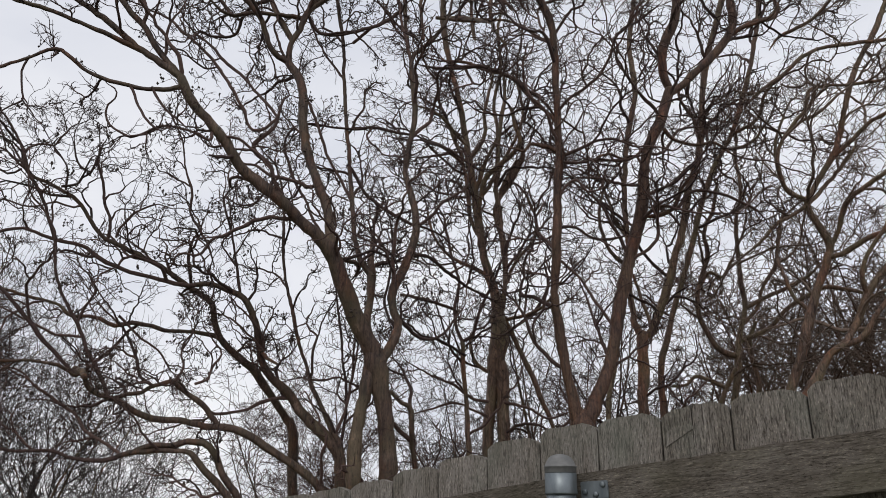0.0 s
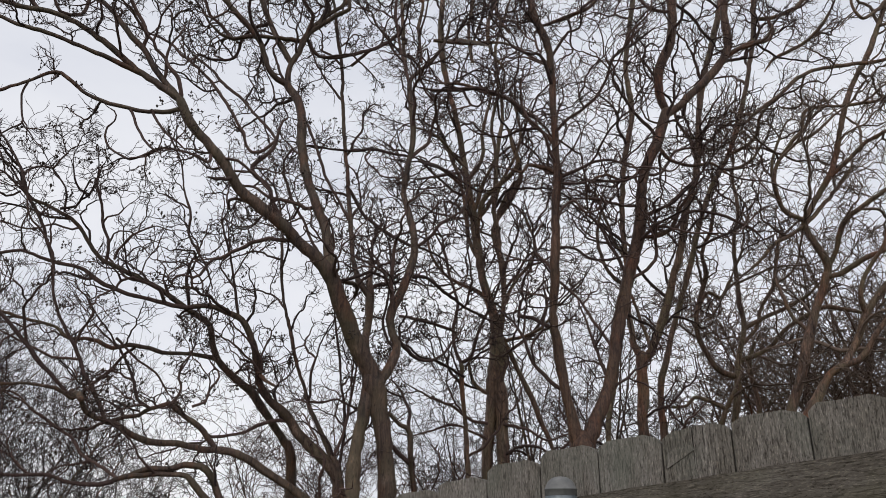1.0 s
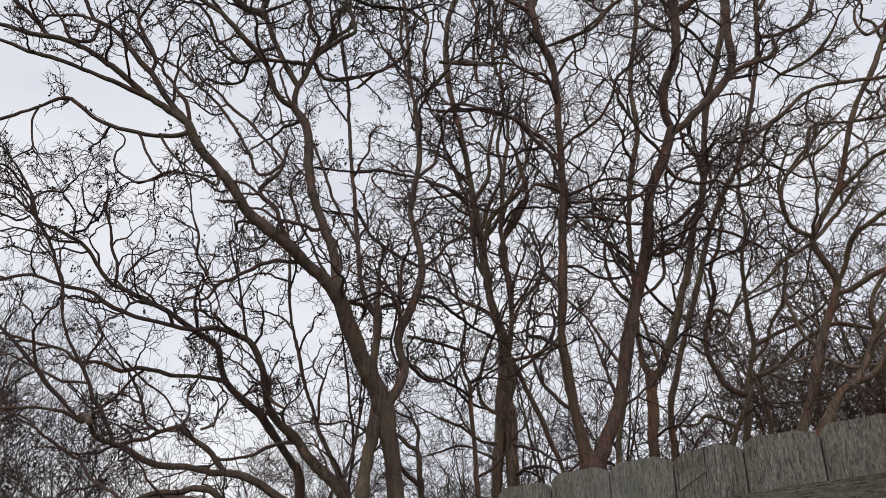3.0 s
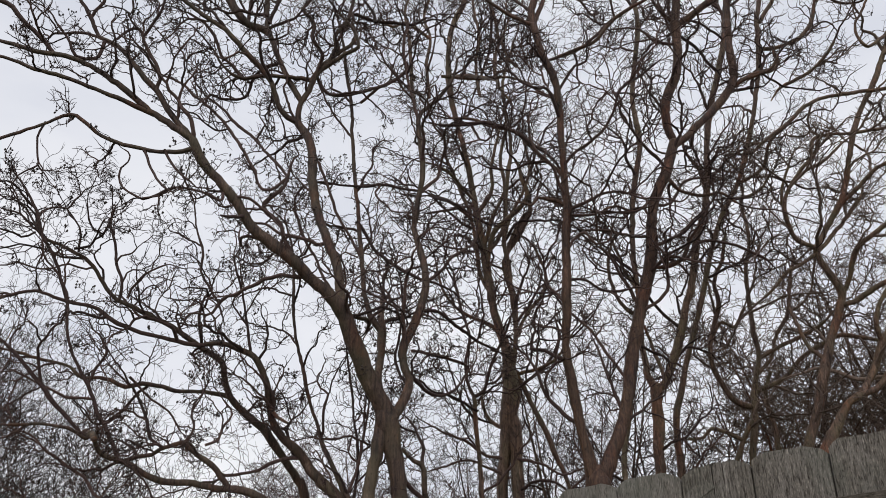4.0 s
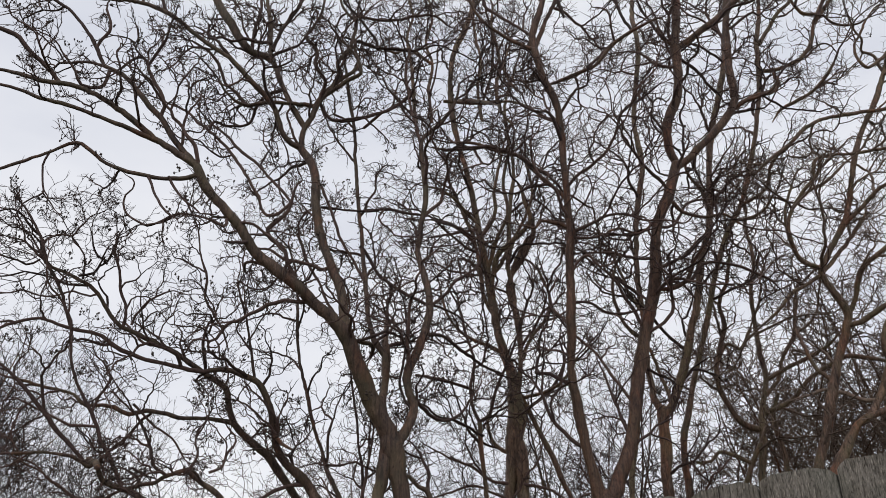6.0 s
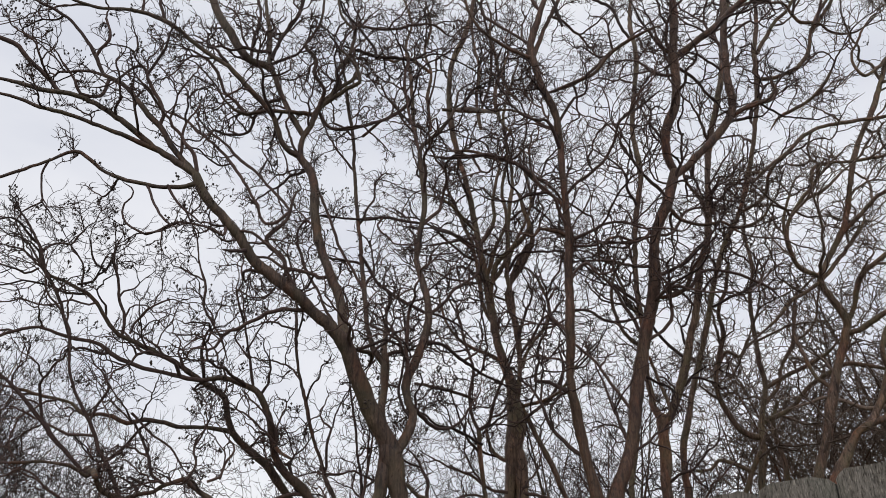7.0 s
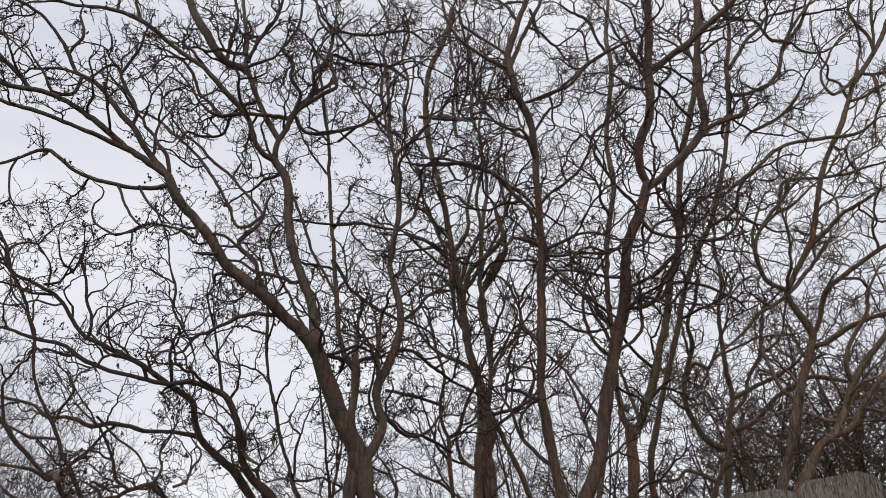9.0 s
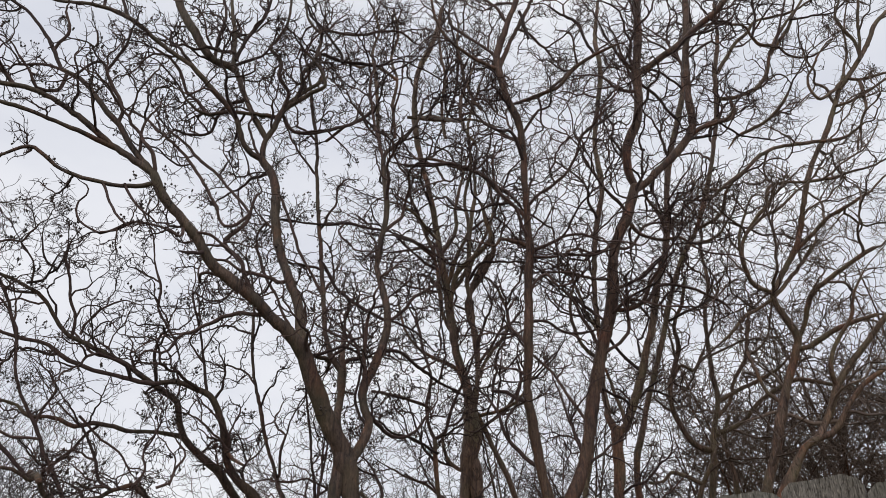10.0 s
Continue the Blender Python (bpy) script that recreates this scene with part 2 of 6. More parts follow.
def limb(t, name, thick, reach, *points, skin=None, bare=0.1):
    """One limb of a tree: a knobbly tapered tube. thick: side branches a metre; reach: their length; bare: share of it without any."""
    t["count"] += 1
    rng = np.random.default_rng([t["seed"], t["count"]])
    path = smooth_path(points)
    if "origin" not in t:
        t["origin"] = np.array([points[0][0], points[0][1], 0.0])
        t["root"].location = t["origin"]
    k = len(path)
    xyz, rad = path[:, :3].copy(), np.maximum(path[:, 3], 0.004)
    wob = np.cumsum(rng.normal(0, 1, (k, 3)), 0)
    wob -= np.linspace(0, 1, k)[:, None] * wob[-1]
    wob = wob - (wob + np.roll(wob, 1, 0) + np.roll(wob, -1, 0)) / 3 * 0.4
    xyz += wob * (rad[:, None] * 0.055 + 0.0032 * np.clip(0.022 / rad[:, None], 0.15, 1))
    ends = np.clip(np.minimum(np.arange(k), k - 1 - np.arange(k)) / 5, 0, 1)
    swell = 1 + ends * 0.07 * np.sin(np.arange(k) * rng.uniform(0.25, 0.45) + rng.uniform(0, 6)) + ends * rng.normal(0, 0.03, k)
    # the far end is rounded off
    dome = np.array([0.45, 0.75, 0.93, 1.0])
    last = unit(xyz[-1] - xyz[-2])
    skin_path = np.vstack([xyz, xyz[-1] + last * rad[-1] * 0.7 * dome[:, None]])
    skin_rad = np.concatenate([rad * swell, rad[-1] * np.sqrt(np.maximum(1 - dome ** 2, 0.01))])
    ends = np.concatenate([ends, np.zeros(4)])
    rows = k + 4
    sides = 14 if rad.max() > 0.03 else 8
    verts, quads, rings = tubes((skin_path - t["origin"])[None], skin_rad[None], sides)
    fluted = 0.085 if rad.max() > 0.05 else 0.06
    swirl = np.arange(sides)[None, :] * 2 * np.pi / sides * 3 + np.arange(rows)[:, None] * rng.uniform(-0.09, 0.09) + 1.0
    lobes = 1 + ends[:, None] * (fluted * np.sin(swirl) + 0.4 * fluted * np.sin(swirl * 5 / 3 + 2.0) + rng.normal(0, 0.02, (rows, sides)))
    mid = (skin_path - t["origin"])[:, None]
    verts = (mid + (rings[0] - mid) * lobes[..., None]).reshape(-1, 3)
    caps = np.array([[ring + 0, ring + i, ring + i + 1, ring + i + 1] for ring in (0, (rows - 1) * sides) for i in range(1, sides - 1)])
    mesh = bpy.data.meshes.new(name)
    mesh.from_pydata(verts.tolist(), [], quads.tolist() + [c[:3].tolist() for c in caps])
    mesh.polygons.foreach_set("use_smooth", np.ones(len(mesh.polygons), bool))
    mesh.update()
    part(name, mesh, skin or (t["twig"] if rad.max() < 0.0205 else t["bark"]), t["root"])
    t["wood"].append(xyz[::4])
    along = unit(np.gradient(xyz, axis=0))
    run = np.concatenate([[0], np.cumsum(np.linalg.norm(np.diff(xyz, axis=0), axis=1))])
    if thick > 0:
        count = max(1, int(run[-1] * 1.5 * thick ** 0.5 * DENSITY * t["dense"] + rng.random()))
        at = np.minimum(k - 1, (k * (bare + (1 - bare) * (np.arange(count) + rng.random(count)) / count)).astype(int))
        for i in at:
            t["spots"].append((xyz[i], along[i], rad[i], reach, t["count"], False))
        if name == "limb":
            t["spots"].append((xyz[-1], along[-1], rad[-1], reach * 0.9, t["count"], True))


DENSITY = 1.04
UP = np.array([0, 0, 1.0])


def shoots(rng, start, way, length, r0, r1, steps, bend, lift):
    """One order of curved shoots, some bent like an S: paths, radii, and the way that each ends."""
    n = len(start)
    d = unit(way)
    axis = unit(np.cross(d, rng.normal(0, 1, (n, 3))))
    turn = rng.normal(0, bend, (n, 1)) / steps
    back = np.where(rng.random((n, 1)) < 0.45, -1.4, 1.0)
    heading = d + UP * lift
    pts = [np.asarray(start, float)]
    for i in range(steps):
        rate = turn * (back if i * 2 >= steps else 1.0)
        d = unit(d + np.cross(axis, d) * rate + rng.normal(0, 0.31 * bend, (n, 3)) + heading * 0.27)
        pts.append(pts[-1] + d * (length / steps)[:, None] * rng.uniform(0.75, 1.25, (n, 1)))
    f = np.linspace(0, 1, steps + 1)[None]
    rad = (r0[:, None] * (1 - f) + r1[:, None] * f) * rng.uniform(0.92, 1.08, (n, steps + 1))
    return np.stack(pts, 1), rad, d


def crown(t, fork=0.82, between=0.54, seeds=0.15, bend=0.95, lift=0.15, size=1.42, fine=0.0026, single=60, orders=6, stout=1.12, ends=2):
    """Side branches that fork again and again on all limbs of a tree, and the dry seed heads at some tips."""
    groups = collections.defaultdict(list)
    for s in t["spots"]:
        groups[s[4]].append(s)
    wood = np.vstack(t["wood"])
    axes, axis_rad, lengths, rest, tips = [], [], [], collections.defaultdict(list), []
    for key, group in groups.items():
        rng = np.random.default_rng([t["seed"], key, 9])
        start, along = np.array([s[0] for s in group]), np.array([s[1] for s in group])
        thick, reach = np.array([s[2] for s in group]), group[0][3] * size
        tip = np.array([s[5] for s in group])
        first = len(group)
        reach = reach * rng.uniform(0.5, 1.3, first)
        # of several ways each branch takes the one that leads farthest from the wood already there
        way = np.empty((first, 3))
        for i in range(first):
            angle = (rng.uniform(0.05, 0.4, 7) if tip[i] else rng.uniform(0.55, 1.3, 7))[:, None]
            side = unit(unit(np.cross(along[i], rng.normal(0, 1, (7, 3)))) + UP * 0.3)
            ways = along[i] * np.cos(angle) + side * np.sin(angle)
            goal = start[i] + ways * reach[i] * 0.65
            room = np.sqrt((((goal[:, None] - wood[None]) * (1, 0.6, 1)) ** 2).sum(-1)).min(1)
            best = int(np.argmax(room))
            way[i] = ways[best]
            wood = np.vstack([wood, goal[best:best + 1], start[i:i + 1] + ways[best:best + 1] * reach[i] * 0.35])
        rad = np.minimum(thick * 0.8, (0.0042 + 0.0095 * reach) * stout)
        levels = orders if group[0][3] * size > 0.6 else orders - 1
        length = reach * (0.27 if levels > 5 else 0.32)
        chain, chain_rad = [start[:, None]], [rad[:, None]]
        for level in range(levels):
            last = level == levels - 1
            steps = 6 if level < 2 else ends if last else 4
            end = np.maximum(rad * (0.4 if last else 0.84), fine * 0.45)
            p, r, d = shoots(rng, start, way, length * rng.uniform(0.6, 1.35, len(start)) * (1.15 if last else 1.0), rad, end, steps, bend * (0.75 if level == 0 else 1.0), lift)
            chain.append(p[:first, 1:])
            chain_rad.append(r[:first, 1:])
            if len(p) > first:
                rest[(steps, 4 if level < 1 else 3)].append((p[first:], r[first:]))
            if last:
                tips.append(p[:, -1])
                break
            # each shoot goes on, bent away from the side shoot that leaves it at its end
            side = unit(np.cross(d, rng.normal(0, 1, d.shape)))
            a, b = rng.uniform(0.1, 0.5, (len(d), 1)), rng.uniform(0.55, 1.1, (len(d), 1))
            forked = rng.random(len(d)) < fork
            mid = rng.random(len(d)) < between
            k = rng.integers(1, max(2, steps - 1), len(d))
            here, there = p[np.arange(len(p)), k], p[np.arange(len(p)), k + 1]
            ahead = unit(there - here)
            other = unit(np.cross(ahead, rng.normal(0, 1, d.shape)))
            start = np.concatenate([p[:, -1], p[forked, -1], here[mid]])
            way = np.concatenate([d * np.cos(a) - side * np.sin(a), (d * np.cos(b) + side * np.sin(b))[forked], (ahead * 0.5 + other * 0.85)[mid]])
            rad = np.maximum(np.concatenate([end * 0.95, end[forked] * rng.uniform(0.65, 0.95, forked.sum()), end[mid] * rng.uniform(0.5, 0.8, mid.sum())]), fine)
            length = np.concatenate([length * 0.78, length[forked] * 0.74, length[mid] * 0.64])
        chain, chain_rad = np.concatenate(chain, 1), np.concatenate(chain_rad, 1)
        for i, longest in enumerate(reach):
            axes.append(chain[i])
            axis_rad.append(chain_rad[i])
            lengths.append(longest)
    # the longest side branches are parts of their own, the rest goes into the tangle
    rng = t["rng"]
    order = np.argsort(-np.array(lengths))
    verts, quads, base = [], [], 0
    for rank, i in enumerate(order):
        v, q, _ = tubes(axes[i][None] - t["origin"], axis_rad[i][None], 5 if rank < single else 4)
        if rank < single:
            part("branch", quads_mesh("branch", v, q), t["twig"], t["root"])
        else:
            verts.append(v)
            quads.append(q + base)
            base += len(v)
    for (_, sides), pairs in rest.items():
        v, q, _ = tubes(np.concatenate([p for p, r in pairs]) - t["origin"], np.concatenate([r for p, r in pairs]), sides)
        verts.append(v)
        quads.append(q + base)
        base += len(v)
    mesh = quads_mesh("twig_tangle", np.vstack(verts), np.vstack(quads))
    tagged(part("twig_tangle", mesh, t["twig"], t["root"]), "fine crooked bare twigs", kind="stuff")
    tips = np.vstack(tips)
    heads = tips[rng.random(len(tips)) < seeds]
    if len(heads):
        near = np.argsort(np.linalg.norm(heads - (0, 0, 1.6), axis=1))
        for i in near[:80]:
            ob = part("seed_head", SEED_HEADS[int(rng.integers(0, len(SEED_HEADS)))], capsule_skin, t["root"])
            ob.matrix_basis = pose(*(heads[i] - t["origin"]).tolist(), rng.uniform(-25, 25), rng.uniform(-25, 25), rng.uniform(0, 360))
        verts, faces, base = [], [], 0
        for i in near[80:]:
            v, q = seed_head_shape(rng)
            verts.append(v + heads[i] - t["origin"])
            faces.append(q + base)
            base += len(v)
        if verts:
            mesh = quads_mesh("seed_scatter", np.vstack(verts), np.vstack(faces))
            tagged(part("seed_scatter", mesh, capsule_skin, t["root"]), "dry dark seed capsules on thin stalks", kind="stuff")


def seed_head_shape(rng, each=5):
    """Triangles of a dry seed head: small capsules, each at the end of a thin stalk."""
    at = rng.normal(0, 0.017, (each, 3)) + UP * rng.uniform(0, 0.06, (each, 1))
    size_of = rng.uniform(0.0065, 0.0115, each)
    axes = np.array([(1, 0, 0), (0, 1, 0), (-1, 0, 0), (0, -1, 0), (0, 0, 1.25), (0, 0, -1.25)])
    v = (at[:, None] + axes[None] * size_of[:, None, None]).reshape(-1, 3)
    faces = np.array([(0, 1, 4), (1, 2, 4), (2, 3, 4), (3, 0, 4), (1, 0, 5), (2, 1, 5), (3, 2, 5), (0, 3, 5)])
    q = (np.arange(each)[:, None, None] * 6 + faces[None]).reshape(-1, 3)
    stalk = np.stack([np.zeros((each, 3)), at], 1)
    sv, sq, _ = tubes(stalk, np.full(stalk.shape[:2], 0.0016), 3)
    sq = np.vstack([sq[:, (0, 1, 2)], sq[:, (0, 2, 3)]]) + len(v)
    return np.vstack([v, sv]), np.vstack([q, sq])


head_rng = np.random.default_rng(77)
SEED_HEADS = [quads_mesh("seed_head", *seed_head_shape(head_rng)) for _ in range(8)]


def slope(x, y):
    """Height of the ground: it falls gently along the fence and away behind it."""
    far = np.maximum(0, np.maximum(y, np.hypot(x, y) - 12) - 2)
    return 0.7 * np.tanh((0.806 * x - 0.592 * y + 1.0) / 6) - 30 * (1 - np.exp(-far / 600))


# ---- ground ----
axis = np.concatenate([-np.geomspace(900, 16, 14), np.linspace(-14, 14, 57), np.geomspace(16, 900, 14)])
gx, gy = np.meshgrid(axis, axis, indexing="ij")
gz = slope(gx, gy) + np.array([[0.03 * noise.noise((a * 0.8, b * 0.8, 0)) for b in axis] for a in axis])
m = len(axis)
idx = np.arange(m * m).reshape(m, m)
gq = np.stack([idx[:-1, :-1], idx[1:, :-1], idx[1:, 1:], idx[:-1, 1:]], -1).reshape(-1, 4)
ground_mesh = quads_mesh("ground", np.stack([gx, gy, gz], -1).reshape(-1, 3), gq)
ground_mesh.materials.append(turf)
tagged(new("ground", ground_mesh), "sloping winter lawn with dull patchy grass", "ground", kind="structure")

# ---- the bare trees behind the fence ----

tree_a = tree("tall bare tree with smooth brown bark and two main limbs", 11, bark, twig_bark, 0.82)
limb(tree_a, "trunk", 0, 1, (-0.30, 6.00, -0.61, 0.087), (-0.33, 6.00, 0.32, 0.069), (-0.38, 6.00, 1.88, 0.064), (-0.40, 6.00, 2.16, 0.062), (-0.43, 6.00, 2.37, 0.067), (-0.47, 6.00, 2.58, 0.081), (-0.50, 6.00, 2.70, 0.088), (-0.53, 5.98, 2.79, 0.070), (-0.57, 5.95, 2.88, 0.040))
limb(tree_a, "stem", 0, 1, (-0.68, 5.90, -0.62, 0.071), (-0.66, 5.90, 0.32, 0.057), (-0.64, 5.90, 1.87, 0.053), (-0.63, 5.93, 2.15, 0.049), (-0.61, 5.96, 2.34, 0.049), (-0.57, 5.98, 2.54, 0.054), (-0.54, 6.00, 2.71, 0.063))
limb(tree_a, "limb", 1.71, 0.8, (-0.50, 6.00, 2.71, 0.081), (-0.55, 5.97, 2.82, 0.077), (-0.60, 5.93, 2.92, 0.072), (-0.71, 5.86, 3.13, 0.063), (-0.79, 5.80, 3.32, 0.061), (-0.86, 5.73, 3.51, 0.056), (-0.97, 5.68, 3.65, 0.052), (-1.13, 5.62, 3.77, 0.047), (-1.26, 5.56, 3.90, 0.045), (-1.42, 5.50, 4.02, 0.043), (-1.57, 5.44, 4.13, 0.041), (-1.69, 5.38, 4.31, 0.041), (-1.80, 5.32, 4.44, 0.039), (-1.92, 5.27, 4.56, 0.037), (-1.99, 5.23, 4.67, 0.038), (-2.03, 5.20, 4.78, 0.035))
limb(tree_a, "limb", 1.31, 0.8, (-0.79, 5.80, 3.30, 0.031), (-0.85, 5.84, 3.50, 0.043), (-0.91, 5.88, 3.70, 0.040), (-0.93, 5.91, 3.86, 0.038), (-1.00, 5.95, 4.08, 0.038), (-1.09, 5.99, 4.31, 0.039), (-1.17, 6.03, 4.54, 0.040), (-1.23, 6.08, 4.85, 0.041), (-1.28, 6.14, 5.23, 0.040), (-1.35, 6.18, 5.43, 0.041), (-1.44, 6.20, 5.56, 0.036))
limb(tree_a, "limb", 1.33, 0.55, (-2.03, 5.20, 4.78, 0.031), (-2.13, 5.17, 4.89, 0.026), (-2.24, 5.14, 5.02, 0.024), (-2.35, 5.11, 5.19, 0.022), (-2.44, 5.09, 5.28, 0.022), (-2.56, 5.06, 5.44, 0.020), (-2.68, 5.03, 5.56, 0.018), (-2.83, 5.00, 5.63, 0.016))
limb(tree_a, "limb", 0.85, 0.45, (-2.83, 5.00, 5.63, 0.015), (-2.91, 4.99, 5.79, 0.016), (-3.04, 4.97, 6.01, 0.013), (-3.25, 4.95, 6.23, 0.014), (-3.49, 4.90, 6.36, 0.011))
limb(tree_a, "limb", 0.83, 0.35, (-2.78, 5.01, 5.61, 0.015), (-2.81, 4.97, 5.40, 0.013), (-2.93, 4.91, 5.39, 0.013), (-2.98, 4.86, 5.49, 0.010), (-3.07, 4.80, 5.60, 0.010))
limb(tree_a, "limb", 0.96, 0.45, (-2.03, 5.20, 4.78, 0.031), (-2.18, 5.16, 4.88, 0.029), (-2.32, 5.11, 4.96, 0.027), (-2.43, 5.07, 5.04, 0.024), (-2.61, 5.01, 5.18, 0.022), (-2.84, 4.93, 5.31, 0.020), (-3.04, 4.87, 5.36, 0.020), (-3.17, 4.83, 5.35, 0.018), (-3.36, 4.77, 5.39, 0.015), (-3.59, 4.70, 5.43, 0.010))
limb(tree_a, "limb", 1.07, 0.45, (-2.32, 5.11, 4.96, 0.022), (-2.54, 5.00, 5.02, 0.019), (-2.73, 4.91, 5.06, 0.017), (-2.95, 4.80, 5.12, 0.017), (-3.12, 4.72, 5.14, 0.015), (-3.27, 4.67, 5.18, 0.012), (-3.48, 4.60, 5.20, 0.010))
limb(tree_a, "limb", 2.26, 0.4, (-2.00, 5.22, 4.71, 0.021), (-2.25, 5.16, 4.66, 0.017), (-2.43, 5.11, 4.67, 0.017), (-2.58, 5.07, 4.70, 0.017), (-2.69, 5.04, 4.74, 0.014), (-2.80, 5.00, 4.82, 0.015), (-2.92, 4.97, 4.89, 0.015), (-3.06, 4.92, 4.79, 0.012), (-3.25, 4.85, 4.64, 0.012), (-3.41, 4.80, 4.53, 0.010))
limb(tree_a, "stub", 0, 1, (-1.62, 5.42, 4.21, 0.016), (-1.67, 5.25, 4.13, 0.013), (-1.71, 5.10, 4.07, 0.007), skin=twig_bark)
limb(tree_a, "limb", 1.88, 0.35, (-1.78, 5.34, 4.41, 0.014), (-1.78, 5.29, 4.28, 0.011), (-1.86, 5.24, 4.31, 0.009), (-1.97, 5.18, 4.32, 0.009), (-2.06, 5.13, 4.32, 0.009), (-2.17, 5.05, 4.21, 0.007), (-2.26, 5.00, 4.17, 0.007))
limb(tree_a, "limb", 1.04, 0.5, (-1.21, 5.58, 3.85, 0.018), (-1.31, 5.57, 4.04, 0.016), (-1.38, 5.55, 4.22, 0.019), (-1.48, 5.55, 4.30, 0.019), (-1.50, 5.54, 4.38, 0.019), (-1.42, 5.53, 4.45, 0.016), (-1.35, 5.52, 4.53, 0.014), (-1.32, 5.51, 4.66, 0.012), (-1.29, 5.50, 4.77, 0.010))
limb(tree_a, "limb", 1.49, 0.7, (-1.72, 5.36, 4.35, 0.012), (-1.59, 5.38, 4.35, 0.012), (-1.50, 5.40, 4.28, 0.011), (-1.43, 5.40, 4.23, 0.011))
limb(tree_a, "limb", 2.26, 1, (-1.44, 6.20, 5.56, 0.030), (-1.44, 6.23, 5.77, 0.028), (-1.38, 6.25, 5.92, 0.028), (-1.32, 6.28, 6.10, 0.026), (-1.22, 6.31, 6.32, 0.023), (-1.10, 6.34, 6.46, 0.021), (-0.95, 6.37, 6.64, 0.018), (-1.00, 6.40, 6.91, 0.015))
limb(tree_a, "limb", 2.78, 1, (-1.44, 6.20, 5.56, 0.029), (-1.57, 6.14, 5.62, 0.028), (-1.64, 6.08, 5.77, 0.028), (-1.68, 6.03, 5.89, 0.025), (-1.76, 5.99, 6.00, 0.025), (-1.86, 5.93, 6.10, 0.025), (-1.98, 5.87, 6.23, 0.026), (-2.10, 5.80, 6.35, 0.023))
limb(tree_a, "limb", 2.49, 1, (-2.10, 5.80, 6.35, 0.022), (-2.32, 5.75, 6.48, 0.023), (-2.54, 5.68, 6.66, 0.021), (-2.76, 5.61, 6.79, 0.021), (-3.01, 5.55, 6.83, 0.018), (-3.29, 5.47, 6.80, 0.015), (-3.54, 5.40, 6.86, 0.012))
limb(tree_a, "limb", 3, 1, (-1.42, 6.24, 5.82, 0.027), (-1.56, 6.26, 6.05, 0.029), (-1.68, 6.28, 6.32, 0.027), (-1.77, 6.30, 6.55, 0.027), (-1.85, 6.30, 6.76, 0.025))
limb(tree_a, "limb", 4.4, 1, (-1.85, 6.30, 6.76, 0.023), (-1.90, 6.34, 7.22, 0.022), (-1.96, 6.36, 7.56, 0.020), (-2.05, 6.40, 8.00, 0.017))
limb(tree_a, "limb", 2.95, 0.8, (-1.32, 6.28, 6.10, 0.023), (-1.45, 6.24, 6.09, 0.023), (-1.60, 6.20, 6.08, 0.020), (-1.81, 6.15, 6.06, 0.020), (-2.01, 6.10, 6.01, 0.017), (-2.16, 6.05, 6.10, 0.012), (-2.25, 6.00, 6.25, 0.012))
limb(tree_a, "limb", 3.04, 0.7, (-1.30, 6.28, 6.14, 0.017), (-1.17, 6.34, 5.98, 0.017), (-1.07, 6.38, 5.99, 0.017), (-0.81, 6.46, 6.10, 0.017), (-0.66, 6.52, 6.20, 0.018), (-0.49, 6.57, 6.35, 0.018), (-0.40, 6.60, 6.50, 0.012))
limb(tree_a, "limb", 1.96, 0.8, (-0.49, 6.00, 2.69, 0.041), (-0.43, 6.03, 2.81, 0.041), (-0.38, 6.06, 2.91, 0.039), (-0.34, 6.10, 3.07, 0.035), (-0.39, 6.13, 3.21, 0.033), (-0.39, 6.17, 3.39, 0.036), (-0.32, 6.20, 3.54, 0.036), (-0.25, 6.25, 3.76, 0.037), (-0.22, 6.29, 3.95, 0.035), (-0.23, 6.32, 4.13, 0.030), (-0.27, 6.36, 4.30, 0.028), (-0.34, 6.40, 4.54, 0.026))
limb(tree_a, "limb", 4.45, 0.9, (-0.34, 6.40, 4.54, 0.025), (-0.30, 6.42, 4.91, 0.027), (-0.27, 6.43, 5.12, 0.027), (-0.28, 6.44, 5.34, 0.025), (-0.31, 6.45, 5.60, 0.025), (-0.31, 6.46, 5.77, 0.023), (-0.22, 6.47, 5.89, 0.023), (-0.11, 6.48, 6.00, 0.020), (0.03, 6.49, 6.25, 0.015), (0.09, 6.50, 6.50, 0.012))
limb(tree_a, "limb", 6.69, 0.8, (-0.31, 6.46, 5.74, 0.017), (-0.39, 6.50, 6.09, 0.015), (-0.43, 6.54, 6.39, 0.015), (-0.47, 6.57, 6.69, 0.015), (-0.43, 6.60, 7.08, 0.013))
limb(tree_a, "limb", 1.55, 0.8, (-0.57, 5.95, 2.86, 0.034), (-0.60, 6.11, 3.13, 0.033), (-0.59, 6.23, 3.33, 0.034), (-0.60, 6.34, 3.50, 0.039), (-0.62, 6.42, 3.68, 0.030), (-0.62, 6.50, 3.90, 0.020))
limb(tree_a, "limb", 2.33, 0.9, (-0.60, 6.34, 3.52, 0.029), (-0.72, 6.37, 3.70, 0.027), (-0.77, 6.41, 3.89, 0.023), (-0.81, 6.45, 4.18, 0.021), (-0.86, 6.51, 4.54, 0.019), (-0.91, 6.57, 4.98, 0.019), (-0.97, 6.67, 5.67, 0.017), (-1.01, 6.73, 6.18, 0.018), (-1.08, 6.76, 6.55, 0.016), (-1.19, 6.80, 7.17, 0.016))
